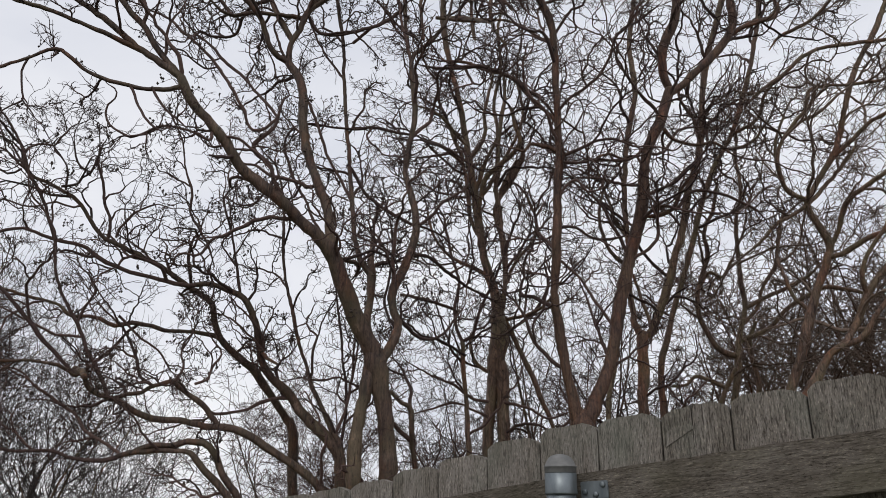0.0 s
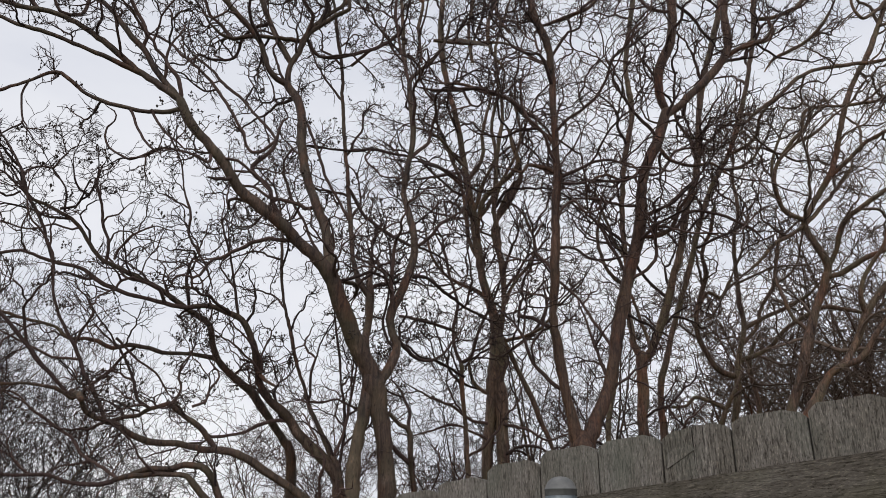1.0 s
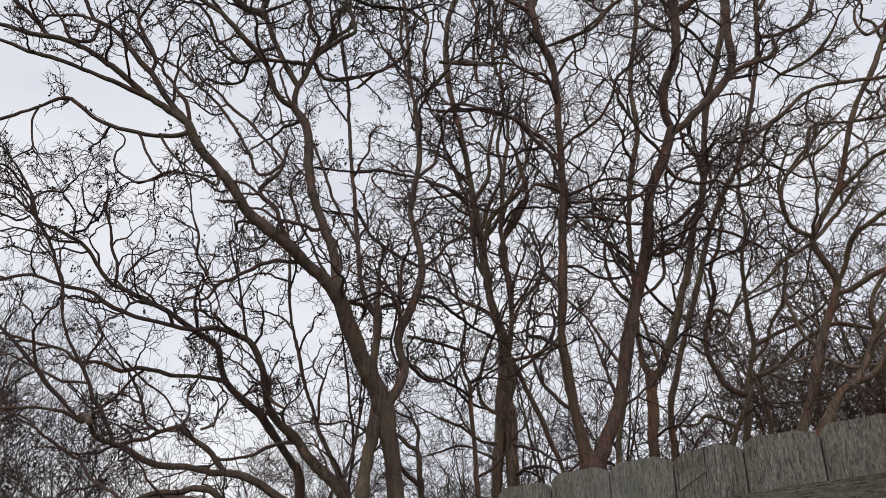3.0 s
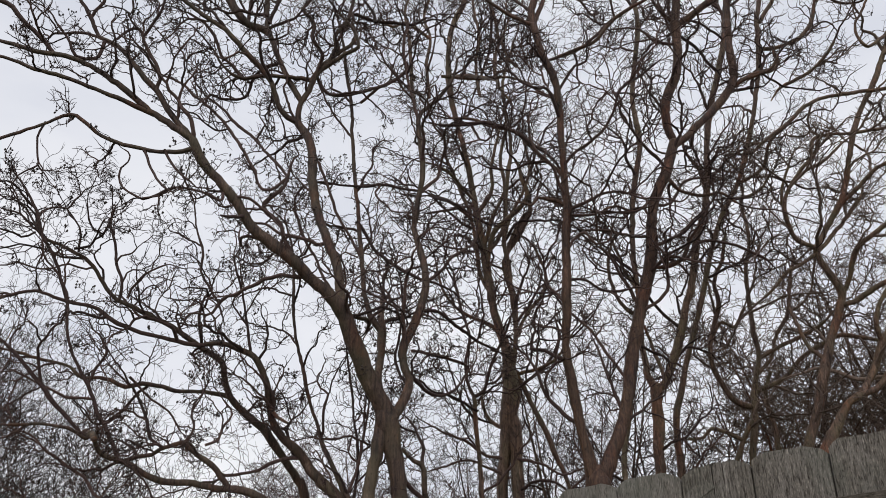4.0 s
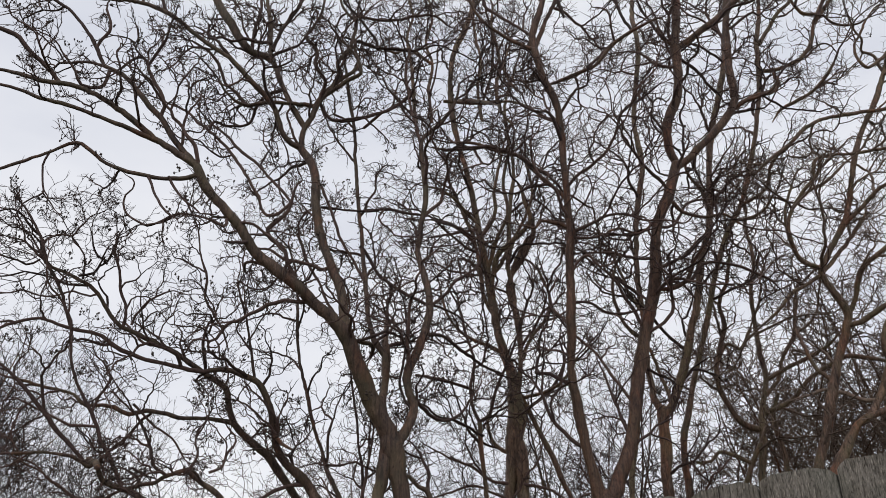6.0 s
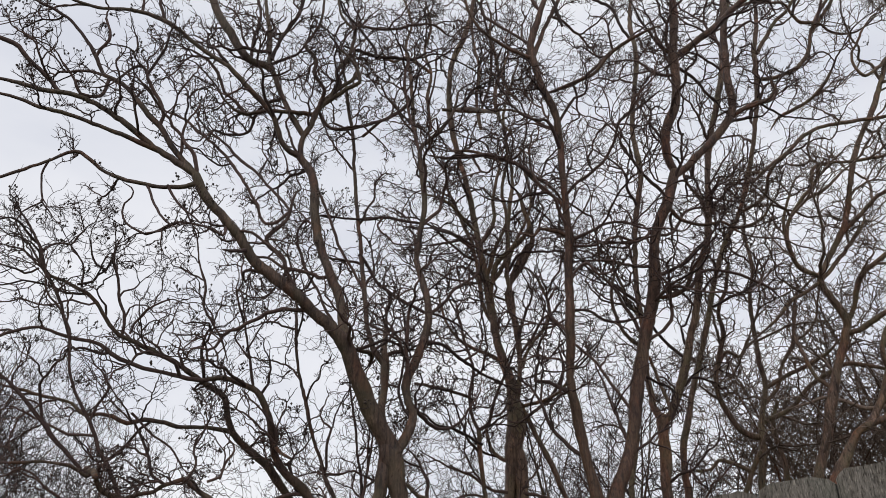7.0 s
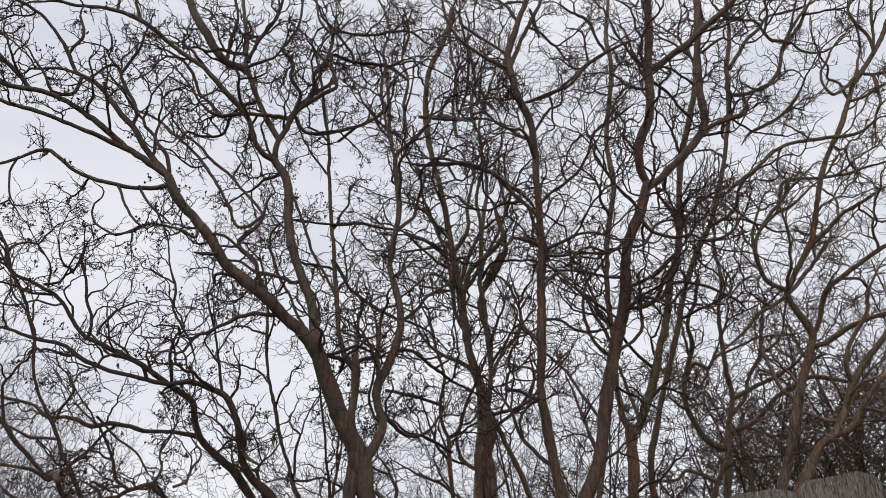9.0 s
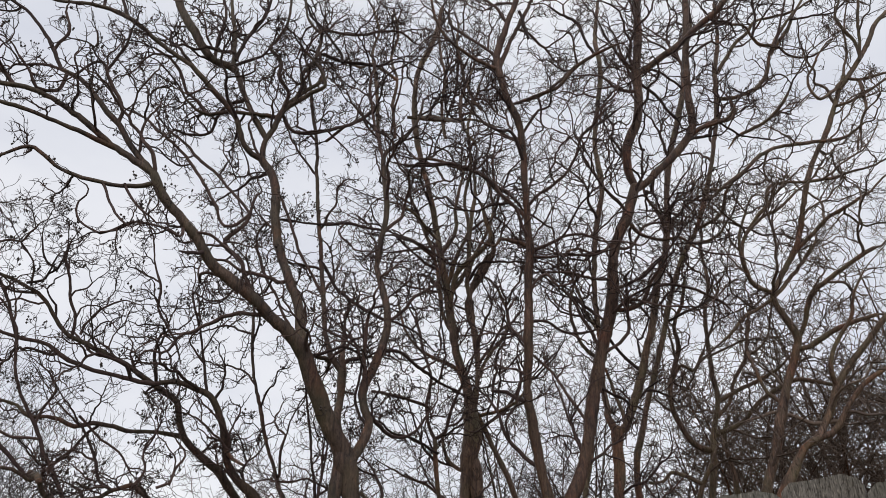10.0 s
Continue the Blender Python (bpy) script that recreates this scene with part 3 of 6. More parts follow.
limb(tree_a, "limb", 2.44, 0.7, (-0.36, 6.07, 2.98, 0.012), (-0.47, 6.19, 3.22, 0.012), (-0.46, 6.31, 3.45, 0.010), (-0.44, 6.50, 3.81, 0.010), (-0.47, 6.60, 4.13, 0.008))
limb(tree_a, "limb", 3.74, 0.8, (-0.87, 5.85, 3.54, 0.021), (-0.77, 6.06, 3.58, 0.019), (-0.71, 6.31, 3.60, 0.017), (-0.75, 6.40, 3.55, 0.012))
limb(tree_a, "limb", 2.71, 0.6, (-0.27, 6.23, 3.69, 0.017), (-0.12, 6.33, 3.71, 0.015), (0.00, 6.47, 3.65, 0.015), (0.23, 6.71, 3.56, 0.013), (0.42, 6.90, 3.51, 0.011))
limb(tree_a, "limb", 0.9, 0.6, (-0.35, 6.11, 3.12, 0.016), (-0.26, 6.23, 3.04, 0.017), (-0.17, 6.33, 2.99, 0.014), (-0.00, 6.48, 3.04, 0.012), (0.12, 6.60, 3.22, 0.010))
limb(tree_a, "stem", 0.86, 0.7, (-0.09, 6.40, -0.64, 0.035), (-0.14, 6.40, 0.33, 0.028), (-0.20, 6.40, 1.94, 0.026), (-0.23, 6.37, 2.15, 0.024), (-0.24, 6.34, 2.32, 0.021), (-0.25, 6.33, 2.42, 0.021), (-0.32, 6.32, 2.45, 0.016), (-0.40, 6.30, 2.53, 0.016))
limb(tree_a, "limb", 4.45, 0.6, (-0.25, 6.33, 2.42, 0.016), (-0.25, 6.38, 2.58, 0.014), (-0.30, 6.42, 2.69, 0.012), (-0.34, 6.46, 2.77, 0.010), (-0.41, 6.50, 2.85, 0.007))
limb(tree_a, "limb", 0, 0.6, (-0.23, 6.37, 2.15, 0.019), (-0.33, 6.28, 2.22, 0.019), (-0.37, 6.20, 2.27, 0.016))
limb(tree_a, "limb", 1.41, 0.35, (-2.35, 5.11, 5.19, 0.017), (-2.32, 5.09, 5.27, 0.015), (-2.34, 5.07, 5.35, 0.015), (-2.40, 5.04, 5.46, 0.015), (-2.46, 5.01, 5.58, 0.015), (-2.47, 5.00, 5.63, 0.013))
limb(tree_a, "limb", 1.79, 0.35, (-2.47, 5.00, 5.63, 0.012), (-2.40, 4.97, 5.72, 0.013), (-2.33, 4.93, 5.83, 0.010), (-2.30, 4.90, 5.95, 0.010))
limb(tree_a, "limb", 1.49, 0.35, (-2.47, 5.00, 5.63, 0.012), (-2.51, 4.97, 5.69, 0.013), (-2.58, 4.94, 5.64, 0.010), (-2.63, 4.90, 5.53, 0.010))
limb(tree_a, "limb", 0.76, 0.35, (-2.92, 4.99, 5.81, 0.013), (-2.89, 4.97, 5.87, 0.013), (-2.82, 4.94, 5.93, 0.013), (-2.81, 4.92, 6.02, 0.011), (-2.86, 4.90, 6.14, 0.011))
limb(tree_a, "limb", 1.2, 0.4, (-3.07, 4.87, 5.36, 0.019), (-3.15, 4.82, 5.45, 0.018), (-3.23, 4.77, 5.52, 0.018), (-3.31, 4.72, 5.59, 0.018), (-3.37, 4.68, 5.67, 0.018), (-3.45, 4.65, 5.71, 0.018), (-3.56, 4.60, 5.72, 0.016))
limb(tree_a, "limb", 3.62, 0.6, (-1.99, 6.11, 6.01, 0.017), (-2.08, 6.07, 6.14, 0.014), (-2.18, 6.03, 6.21, 0.015), (-2.22, 5.99, 6.31, 0.015), (-2.25, 5.96, 6.40, 0.015), (-2.36, 5.92, 6.53, 0.012), (-2.50, 5.90, 6.62, 0.012))
limb(tree_a, "limb", 1.71, 0.5, (-1.33, 5.52, 4.61, 0.012), (-1.42, 5.52, 4.52, 0.014), (-1.52, 5.53, 4.50, 0.014), (-1.57, 5.53, 4.57, 0.012), (-1.61, 5.54, 4.68, 0.012), (-1.67, 5.54, 4.78, 0.012), (-1.78, 5.55, 4.96, 0.012), (-1.94, 5.56, 5.19, 0.013), (-2.07, 5.57, 5.34, 0.013), (-2.23, 5.58, 5.48, 0.013), (-2.35, 5.59, 5.60, 0.011), (-2.49, 5.60, 5.67, 0.011))
limb(tree_a, "limb", 2.44, 0.5, (-1.33, 5.52, 4.61, 0.012), (-1.46, 5.57, 4.78, 0.012), (-1.57, 5.61, 4.91, 0.012), (-1.72, 5.67, 5.11, 0.013), (-1.88, 5.73, 5.27, 0.013), (-2.03, 5.77, 5.45, 0.011), (-2.19, 5.80, 5.59, 0.011))
limb(tree_a, "limb", 2.26, 0.6, (-1.11, 6.33, 6.44, 0.018), (-1.14, 6.36, 6.63, 0.015), (-1.17, 6.37, 6.69, 0.015), (-1.09, 6.41, 6.87, 0.015), (-1.03, 6.45, 7.11, 0.016), (-1.00, 6.48, 7.30, 0.013), (-1.07, 6.50, 7.52, 0.013))
limb(tree_a, "limb", 3.48, 0.7, (-1.19, 6.60, 7.24, 0.006), (-1.07, 6.61, 7.20, 0.012), (-0.92, 6.63, 7.15, 0.019), (-0.76, 6.65, 7.10, 0.019), (-0.58, 6.66, 7.08, 0.019), (-0.37, 6.69, 7.09, 0.016), (-0.24, 6.70, 7.20, 0.013))
limb(tree_a, "limb", 1.07, 0.3, (-0.70, 6.51, 6.18, 0.015), (-0.81, 6.57, 6.11, 0.015), (-0.90, 6.60, 6.05, 0.015))
limb(tree_a, "limb", 1.87, 0.6, (-0.30, 6.42, 4.93, 0.013), (-0.45, 6.45, 4.97, 0.013), (-0.61, 6.49, 5.04, 0.014), (-0.81, 6.53, 5.05, 0.014), (-1.06, 6.58, 5.09, 0.011), (-1.29, 6.60, 5.14, 0.011))
limb(tree_a, "limb", 2.02, 0.6, (-0.88, 6.52, 4.67, 0.018), (-0.79, 6.53, 4.55, 0.016), (-0.72, 6.53, 4.41, 0.016), (-0.55, 6.53, 4.25, 0.016), (-0.39, 6.52, 4.15, 0.016), (-0.25, 6.50, 4.06, 0.015))
limb(tree_a, "limb", 1.02, 0.6, (-0.82, 6.46, 4.26, 0.016), (-0.93, 6.48, 4.48, 0.013), (-1.06, 6.50, 4.72, 0.013), (-1.15, 6.51, 4.96, 0.014), (-1.26, 6.55, 5.27, 0.014), (-1.36, 6.60, 5.49, 0.011))
limb(tree_a, "limb", 1.71, 0.6, (-0.89, 5.87, 3.64, 0.014), (-1.04, 5.96, 3.86, 0.012), (-1.15, 6.04, 4.10, 0.012), (-1.27, 6.12, 4.30, 0.013), (-1.36, 6.19, 4.52, 0.013), (-1.40, 6.14, 4.70, 0.010), (-1.32, 6.10, 4.84, 0.010))
limb(tree_a, "limb", 0.6, 0.5, (-0.34, 6.26, 3.35, 0.013), (-0.23, 6.53, 3.40, 0.015), (-0.04, 6.97, 3.47, 0.016), (0.13, 7.20, 3.46, 0.016))
limb(tree_a, "limb", 1.20, 0.25, (-2.06, 5.07, 4.29, 0.011), (-2.12, 5.05, 4.25, 0.010), (-2.20, 5.04, 4.20, 0.009), (-2.27, 5.02, 4.17, 0.009), (-2.32, 5.00, 4.19, 0.008), (-2.41, 4.99, 4.26, 0.008), (-2.45, 4.97, 4.34, 0.007), (-2.44, 4.95, 4.41, 0.007), (-2.38, 4.93, 4.44, 0.006), (-2.37, 4.92, 4.48, 0.006), (-2.41, 4.90, 4.52, 0.005))
limb(tree_a, "limb", 1.00, 0.25, (-2.38, 5.12, 4.66, 0.011), (-2.28, 5.09, 4.47, 0.010), (-2.21, 5.06, 4.36, 0.010), (-2.14, 5.03, 4.28, 0.009), (-2.08, 5.00, 4.23, 0.008))
limb(tree_a, "limb", 1.50, 0.30, (-2.22, 5.15, 4.66, 0.011), (-2.16, 5.14, 4.55, 0.010), (-2.09, 5.13, 4.46, 0.009), (-2.02, 5.12, 4.40, 0.008), (-1.97, 5.11, 4.36, 0.007), (-1.93, 5.10, 4.32, 0.006))
limb(tree_a, "limb", 1.50, 0.30, (-3.09, 4.97, 4.82, 0.009), (-3.12, 4.96, 4.68, 0.008), (-3.08, 4.95, 4.50, 0.007), (-3.06, 4.94, 4.42, 0.007), (-3.12, 4.92, 4.37, 0.006), (-3.17, 4.91, 4.32, 0.006), (-3.19, 4.90, 4.25, 0.005))
limb(tree_a, "limb", 1.50, 0.30, (-3.07, 4.95, 4.44, 0.007), (-2.99, 4.93, 4.34, 0.006), (-2.93, 4.90, 4.27, 0.005))
limb(tree_a, "limb", 2.20, 0.60, (-1.77, 6.15, 6.56, 0.037), (-1.85, 6.13, 6.61, 0.038), (-1.98, 6.11, 6.65, 0.038), (-2.10, 6.09, 6.78, 0.039), (-2.23, 6.06, 6.98, 0.041), (-2.37, 6.04, 7.24, 0.042), (-2.45, 6.02, 7.43, 0.043), (-2.60, 6.00, 7.68, 0.044))
limb(tree_a, "limb", 2.50, 0.60, (-1.78, 6.05, 6.71, 0.017), (-1.94, 6.02, 6.71, 0.016), (-2.05, 5.99, 6.73, 0.015), (-2.15, 5.96, 6.67, 0.013), (-2.25, 5.93, 6.70, 0.012), (-2.32, 5.90, 6.65, 0.011))
limb(tree_a, "limb", 2.50, 0.50, (-1.28, 6.28, 6.21, 0.025), (-1.13, 6.27, 6.33, 0.023), (-1.00, 6.26, 6.42, 0.022), (-0.91, 6.25, 6.46, 0.020), (-0.93, 6.23, 6.58, 0.018), (-0.97, 6.22, 6.68, 0.016), (-1.02, 6.21, 6.75, 0.014), (-1.10, 6.20, 6.84, 0.012))
limb(tree_a, "limb", 2.50, 0.50, (-1.21, 6.28, 6.30, 0.023), (-1.13, 6.28, 6.51, 0.022), (-1.15, 6.28, 6.62, 0.021), (-1.08, 6.29, 6.73, 0.019), (-1.02, 6.29, 6.84, 0.018), (-0.99, 6.29, 7.03, 0.017), (-0.99, 6.29, 7.17, 0.016), (-1.06, 6.30, 7.26, 0.015), (-1.15, 6.30, 7.42, 0.013), (-1.18, 6.30, 7.66, 0.012))
limb(tree_a, "limb", 2.80, 0.55, (-1.36, 6.25, 6.05, 0.022), (-1.27, 6.26, 6.28, 0.022), (-1.25, 6.27, 6.39, 0.021), (-1.32, 6.28, 6.50, 0.020), (-1.38, 6.28, 6.65, 0.019), (-1.37, 6.29, 6.80, 0.018), (-1.45, 6.30, 6.92, 0.018), (-1.51, 6.31, 7.00, 0.017), (-1.45, 6.32, 7.11, 0.016), (-1.38, 6.32, 7.25, 0.015), (-1.35, 6.33, 7.39, 0.014), (-1.34, 6.34, 7.54, 0.013), (-1.36, 6.35, 7.79, 0.012))
limb(tree_a, "limb", 2.50, 0.50, (-1.77, 6.10, 6.60, 0.017), (-1.62, 6.13, 6.70, 0.015), (-1.55, 6.17, 6.77, 0.013), (-1.48, 6.20, 6.91, 0.012))
limb(tree_a, "limb", 3.00, 0.60, (-0.75, 6.30, 6.81, 0.018), (-0.77, 6.33, 6.95, 0.016), (-0.87, 6.37, 7.13, 0.015), (-1.00, 6.40, 7.35, 0.014), (-1.13, 6.43, 7.54, 0.012), (-1.22, 6.47, 7.82, 0.011), (-1.30, 6.50, 8.06, 0.010))
limb(tree_a, "limb", 3.50, 0.60, (-1.00, 6.40, 7.34, 0.015), (-0.77, 6.48, 7.35, 0.015), (-0.53, 6.56, 7.43, 0.014), (-0.41, 6.64, 7.54, 0.014), (-0.16, 6.72, 7.60, 0.013), (-0.03, 6.80, 7.55, 0.013))
limb(tree_a, "limb", 3.00, 0.60, (-1.81, 6.20, 6.74, 0.020), (-1.73, 6.24, 7.06, 0.019), (-1.64, 6.28, 7.28, 0.017), (-1.58, 6.32, 7.52, 0.016), (-1.57, 6.36, 7.80, 0.014), (-1.64, 6.40, 8.09, 0.013))
limb(tree_a, "limb", 3.00, 0.60, (-2.00, 6.15, 6.69, 0.017), (-2.02, 6.21, 7.03, 0.016), (-2.00, 6.28, 7.36, 0.015), (-2.07, 6.34, 7.69, 0.014), (-2.16, 6.40, 8.00, 0.013))
crown(tree_a, seeds=0.05)

tree_b = tree("bare tree with long arching limbs sweeping low over the fence", 12, bark, twig_bark, 1.12)
limb(tree_b, "trunk", 0, 1, (-0.69, 6.60, -0.70, 0.073), (-0.74, 6.60, 0.23, 0.058), (-0.82, 6.60, 1.77, 0.054), (-0.86, 6.60, 2.06, 0.049), (-0.96, 6.60, 2.19, 0.047), (-1.09, 6.60, 2.31, 0.045), (-1.21, 6.60, 2.43, 0.042))
limb(tree_b, "limb", 1.93, 0.6, (-1.19, 6.60, 2.41, 0.041), (-1.29, 6.55, 2.55, 0.037), (-1.44, 6.50, 2.67, 0.032), (-1.52, 6.46, 2.79, 0.030), (-1.55, 6.42, 2.94, 0.030), (-1.57, 6.38, 3.07, 0.030), (-1.61, 6.35, 3.20, 0.030), (-1.72, 6.30, 3.34, 0.025), (-1.83, 6.27, 3.38, 0.022), (-1.94, 6.24, 3.42, 0.020), (-2.06, 6.20, 3.40, 0.020))
limb(tree_b, "limb", 2.02, 0.65, (-2.06, 6.20, 3.40, 0.019), (-2.17, 6.16, 3.38, 0.020), (-2.28, 6.12, 3.40, 0.020), (-2.44, 6.07, 3.44, 0.018), (-2.55, 6.03, 3.46, 0.018), (-2.76, 5.95, 3.54, 0.018), (-2.92, 5.89, 3.64, 0.015), (-3.11, 5.82, 3.66, 0.015), (-3.33, 5.74, 3.72, 0.013), (-3.49, 5.68, 3.67, 0.013), (-3.65, 5.60, 3.56, 0.010))
limb(tree_b, "limb", 2.46, 0.4, (-1.52, 6.46, 2.79, 0.020), (-1.50, 6.40, 2.93, 0.015), (-1.53, 6.34, 3.04, 0.012), (-1.61, 6.30, 3.15, 0.012))
limb(tree_b, "stem", 0, 1, (-1.23, 6.90, -0.76, 0.059), (-1.24, 6.90, 0.19, 0.047), (-1.27, 6.90, 1.78, 0.044), (-1.28, 6.85, 2.05, 0.041), (-1.28, 6.82, 2.24, 0.041), (-1.31, 6.80, 2.35, 0.038))
limb(tree_b, "limb", 1.97, 0.7, (-1.31, 6.80, 2.33, 0.036), (-1.42, 6.74, 2.48, 0.033), (-1.54, 6.68, 2.65, 0.033), (-1.63, 6.63, 2.77, 0.033), (-1.73, 6.59, 2.85, 0.031), (-1.87, 6.53, 2.97, 0.031), (-1.93, 6.49, 3.07, 0.028), (-1.96, 6.45, 3.19, 0.026), (-1.98, 6.42, 3.29, 0.026), (-2.11, 6.37, 3.39, 0.023), (-2.30, 6.30, 3.51, 0.023))
limb(tree_b, "limb", 1.96, 0.75, (-2.28, 6.31, 3.50, 0.022), (-2.44, 6.25, 3.60, 0.021), (-2.57, 6.20, 3.66, 0.021), (-2.73, 6.14, 3.74, 0.021), (-2.84, 6.10, 3.78, 0.021), (-2.92, 6.06, 3.86, 0.018), (-3.00, 6.01, 4.00, 0.016), (-3.10, 5.97, 4.10, 0.016), (-3.25, 5.91, 4.18, 0.013), (-3.42, 5.84, 4.24, 0.013), (-3.49, 5.80, 4.36, 0.011))
limb(tree_b, "limb", 2.06, 0.65, (-1.89, 6.51, 3.01, 0.023), (-2.01, 6.48, 3.04, 0.020), (-2.11, 6.45, 3.05, 0.018), (-2.30, 6.39, 3.04, 0.018), (-2.48, 6.33, 3.08, 0.018), (-2.59, 6.29, 3.09, 0.018), (-2.71, 6.25, 3.05, 0.018), (-2.82, 6.21, 3.10, 0.018), (-2.91, 6.18, 3.12, 0.015), (-3.03, 6.14, 3.11, 0.015), (-3.13, 6.11, 3.19, 0.013), (-3.34, 6.06, 3.24, 0.013), (-3.59, 6.00, 3.31, 0.013))
limb(tree_b, "trunk", 0.8, 0.6, (0.17, 6.20, -0.66, 0.053), (-0.19, 6.20, 0.22, 0.042), (-0.79, 6.20, 1.66, 0.039), (-0.97, 6.15, 1.82, 0.034), (-1.15, 6.10, 1.96, 0.032), (-1.30, 6.06, 2.05, 0.032), (-1.44, 6.03, 2.14, 0.030), (-1.62, 5.99, 2.21, 0.028), (-1.80, 5.95, 2.21, 0.025), (-1.93, 5.92, 2.24, 0.025), (-2.16, 5.87, 2.25, 0.025), (-2.28, 5.84, 2.30, 0.023), (-2.43, 5.80, 2.39, 0.023))
limb(tree_b, "limb", 1.19, 0.6, (-2.43, 5.80, 2.39, 0.022), (-2.47, 5.76, 2.40, 0.021), (-2.51, 5.73, 2.41, 0.021), (-2.58, 5.67, 2.45, 0.021), (-2.60, 5.63, 2.50, 0.018), (-2.60, 5.59, 2.56, 0.016), (-2.62, 5.57, 2.55, 0.016), (-2.64, 5.54, 2.52, 0.014), (-2.68, 5.50, 2.55, 0.014), (-2.74, 5.44, 2.58, 0.014), (-2.84, 5.36, 2.59, 0.011), (-3.01, 5.20, 2.56, 0.011))
limb(tree_b, "limb", 1.23, 0.6, (-2.47, 5.76, 2.40, 0.016), (-2.59, 5.72, 2.63, 0.014), (-2.65, 5.70, 2.73, 0.014), (-2.69, 5.68, 2.83, 0.014), (-2.77, 5.65, 2.98, 0.014), (-2.85, 5.63, 3.11, 0.012), (-2.91, 5.60, 3.24, 0.012), (-2.95, 5.56, 3.45, 0.012), (-2.97, 5.53, 3.62, 0.012), (-3.02, 5.50, 3.73, 0.010))
limb(tree_b, "limb", 2.38, 0.55, (-1.69, 5.97, 2.21, 0.023), (-1.82, 5.93, 2.37, 0.021), (-1.96, 5.89, 2.46, 0.018), (-2.05, 5.86, 2.53, 0.019), (-2.14, 5.84, 2.50, 0.016), (-2.21, 5.83, 2.48, 0.016), (-2.25, 5.82, 2.44, 0.016), (-2.35, 5.81, 2.43, 0.016), (-2.43, 5.80, 2.40, 0.016))
limb(tree_b, "limb", 1.39, 0.6, (-2.64, 5.54, 2.52, 0.013), (-2.76, 5.47, 2.67, 0.014), (-2.86, 5.41, 2.78, 0.016), (-2.90, 5.38, 2.84, 0.016), (-3.00, 5.32, 2.96, 0.014), (-3.14, 5.24, 3.11, 0.012), (-3.24, 5.20, 3.19, 0.009))
limb(tree_b, "limb", 1.87, 0.6, (-2.17, 5.84, 2.49, 0.014), (-2.31, 5.91, 2.57, 0.012), (-2.38, 5.97, 2.71, 0.012), (-2.47, 6.03, 2.86, 0.010), (-2.54, 6.00, 2.99, 0.010))
limb(tree_b, "trunk", 0.47, 0.5, (-0.79, 5.90, -0.66, 0.045), (-0.97, 5.90, 0.12, 0.036), (-1.27, 5.90, 1.39, 0.033), (-1.45, 5.83, 1.69, 0.029), (-1.59, 5.78, 1.90, 0.027), (-1.63, 5.75, 2.00, 0.026), (-1.71, 5.73, 2.07, 0.024), (-1.83, 5.71, 2.08, 0.022), (-1.91, 5.69, 2.05, 0.020), (-2.06, 5.65, 2.05, 0.020), (-2.18, 5.63, 2.00, 0.020), (-2.28, 5.60, 1.96, 0.018))
limb(tree_b, "limb", 1.09, 0.7, (-2.28, 5.60, 1.96, 0.017), (-2.36, 5.56, 1.93, 0.016), (-2.56, 5.47, 1.94, 0.013), (-2.65, 5.42, 1.98, 0.013), (-2.79, 5.35, 1.97, 0.011), (-2.93, 5.28, 1.98, 0.011), (-3.07, 5.20, 1.96, 0.009))
limb(tree_b, "trunk", 0.44, 0.5, (-0.85, 5.80, -0.66, 0.038), (-1.03, 5.80, 0.13, 0.031), (-1.33, 5.80, 1.40, 0.029), (-1.51, 5.74, 1.70, 0.026), (-1.65, 5.71, 1.85, 0.024), (-1.74, 5.68, 1.95, 0.024), (-1.78, 5.67, 2.00, 0.020), (-1.89, 5.66, 2.01, 0.018), (-2.09, 5.62, 2.00, 0.018), (-2.21, 5.60, 1.98, 0.016))
limb(tree_b, "limb", 1.16, 0.7, (-2.25, 5.61, 1.97, 0.013), (-2.46, 5.68, 2.09, 0.011), (-2.60, 5.73, 2.16, 0.012), (-2.68, 5.77, 2.26, 0.012), (-2.84, 5.82, 2.35, 0.012), (-3.01, 5.70, 2.48, 0.010))
limb(tree_b, "limb", 2.19, 0.7, (-0.84, 6.60, 1.90, 0.039), (-0.84, 6.63, 2.13, 0.032), (-0.91, 6.66, 2.27, 0.025), (-0.99, 6.68, 2.42, 0.020), (-1.10, 6.71, 2.61, 0.018), (-1.19, 6.75, 2.85, 0.015), (-1.29, 6.78, 3.11, 0.016), (-1.37, 6.82, 3.38, 0.016), (-1.44, 6.85, 3.60, 0.013), (-1.49, 6.87, 3.83, 0.014), (-1.52, 6.91, 4.13, 0.014), (-1.58, 6.96, 4.56, 0.011), (-1.68, 7.00, 4.95, 0.009))
limb(tree_b, "limb", 4.8, 0.6, (-1.71, 6.30, 3.32, 0.012), (-1.74, 6.30, 3.49, 0.013), (-1.78, 6.29, 3.69, 0.010), (-1.85, 6.27, 3.95, 0.010), (-1.94, 6.30, 4.23, 0.008))
limb(tree_b, "limb", 2.49, 0.7, (-0.84, 6.63, 2.08, 0.015), (-0.83, 6.75, 2.37, 0.013), (-0.84, 6.85, 2.62, 0.013), (-0.89, 6.96, 2.89, 0.011), (-0.95, 7.09, 3.24, 0.011), (-1.03, 7.20, 3.71, 0.008))
limb(tree_b, "limb", 1.76, 0.7, (-0.89, 6.65, 2.22, 0.015), (-0.83, 6.75, 2.42, 0.013), (-0.80, 6.87, 2.67, 0.013), (-0.78, 6.95, 2.89, 0.010), (-0.76, 7.00, 3.11, 0.008))
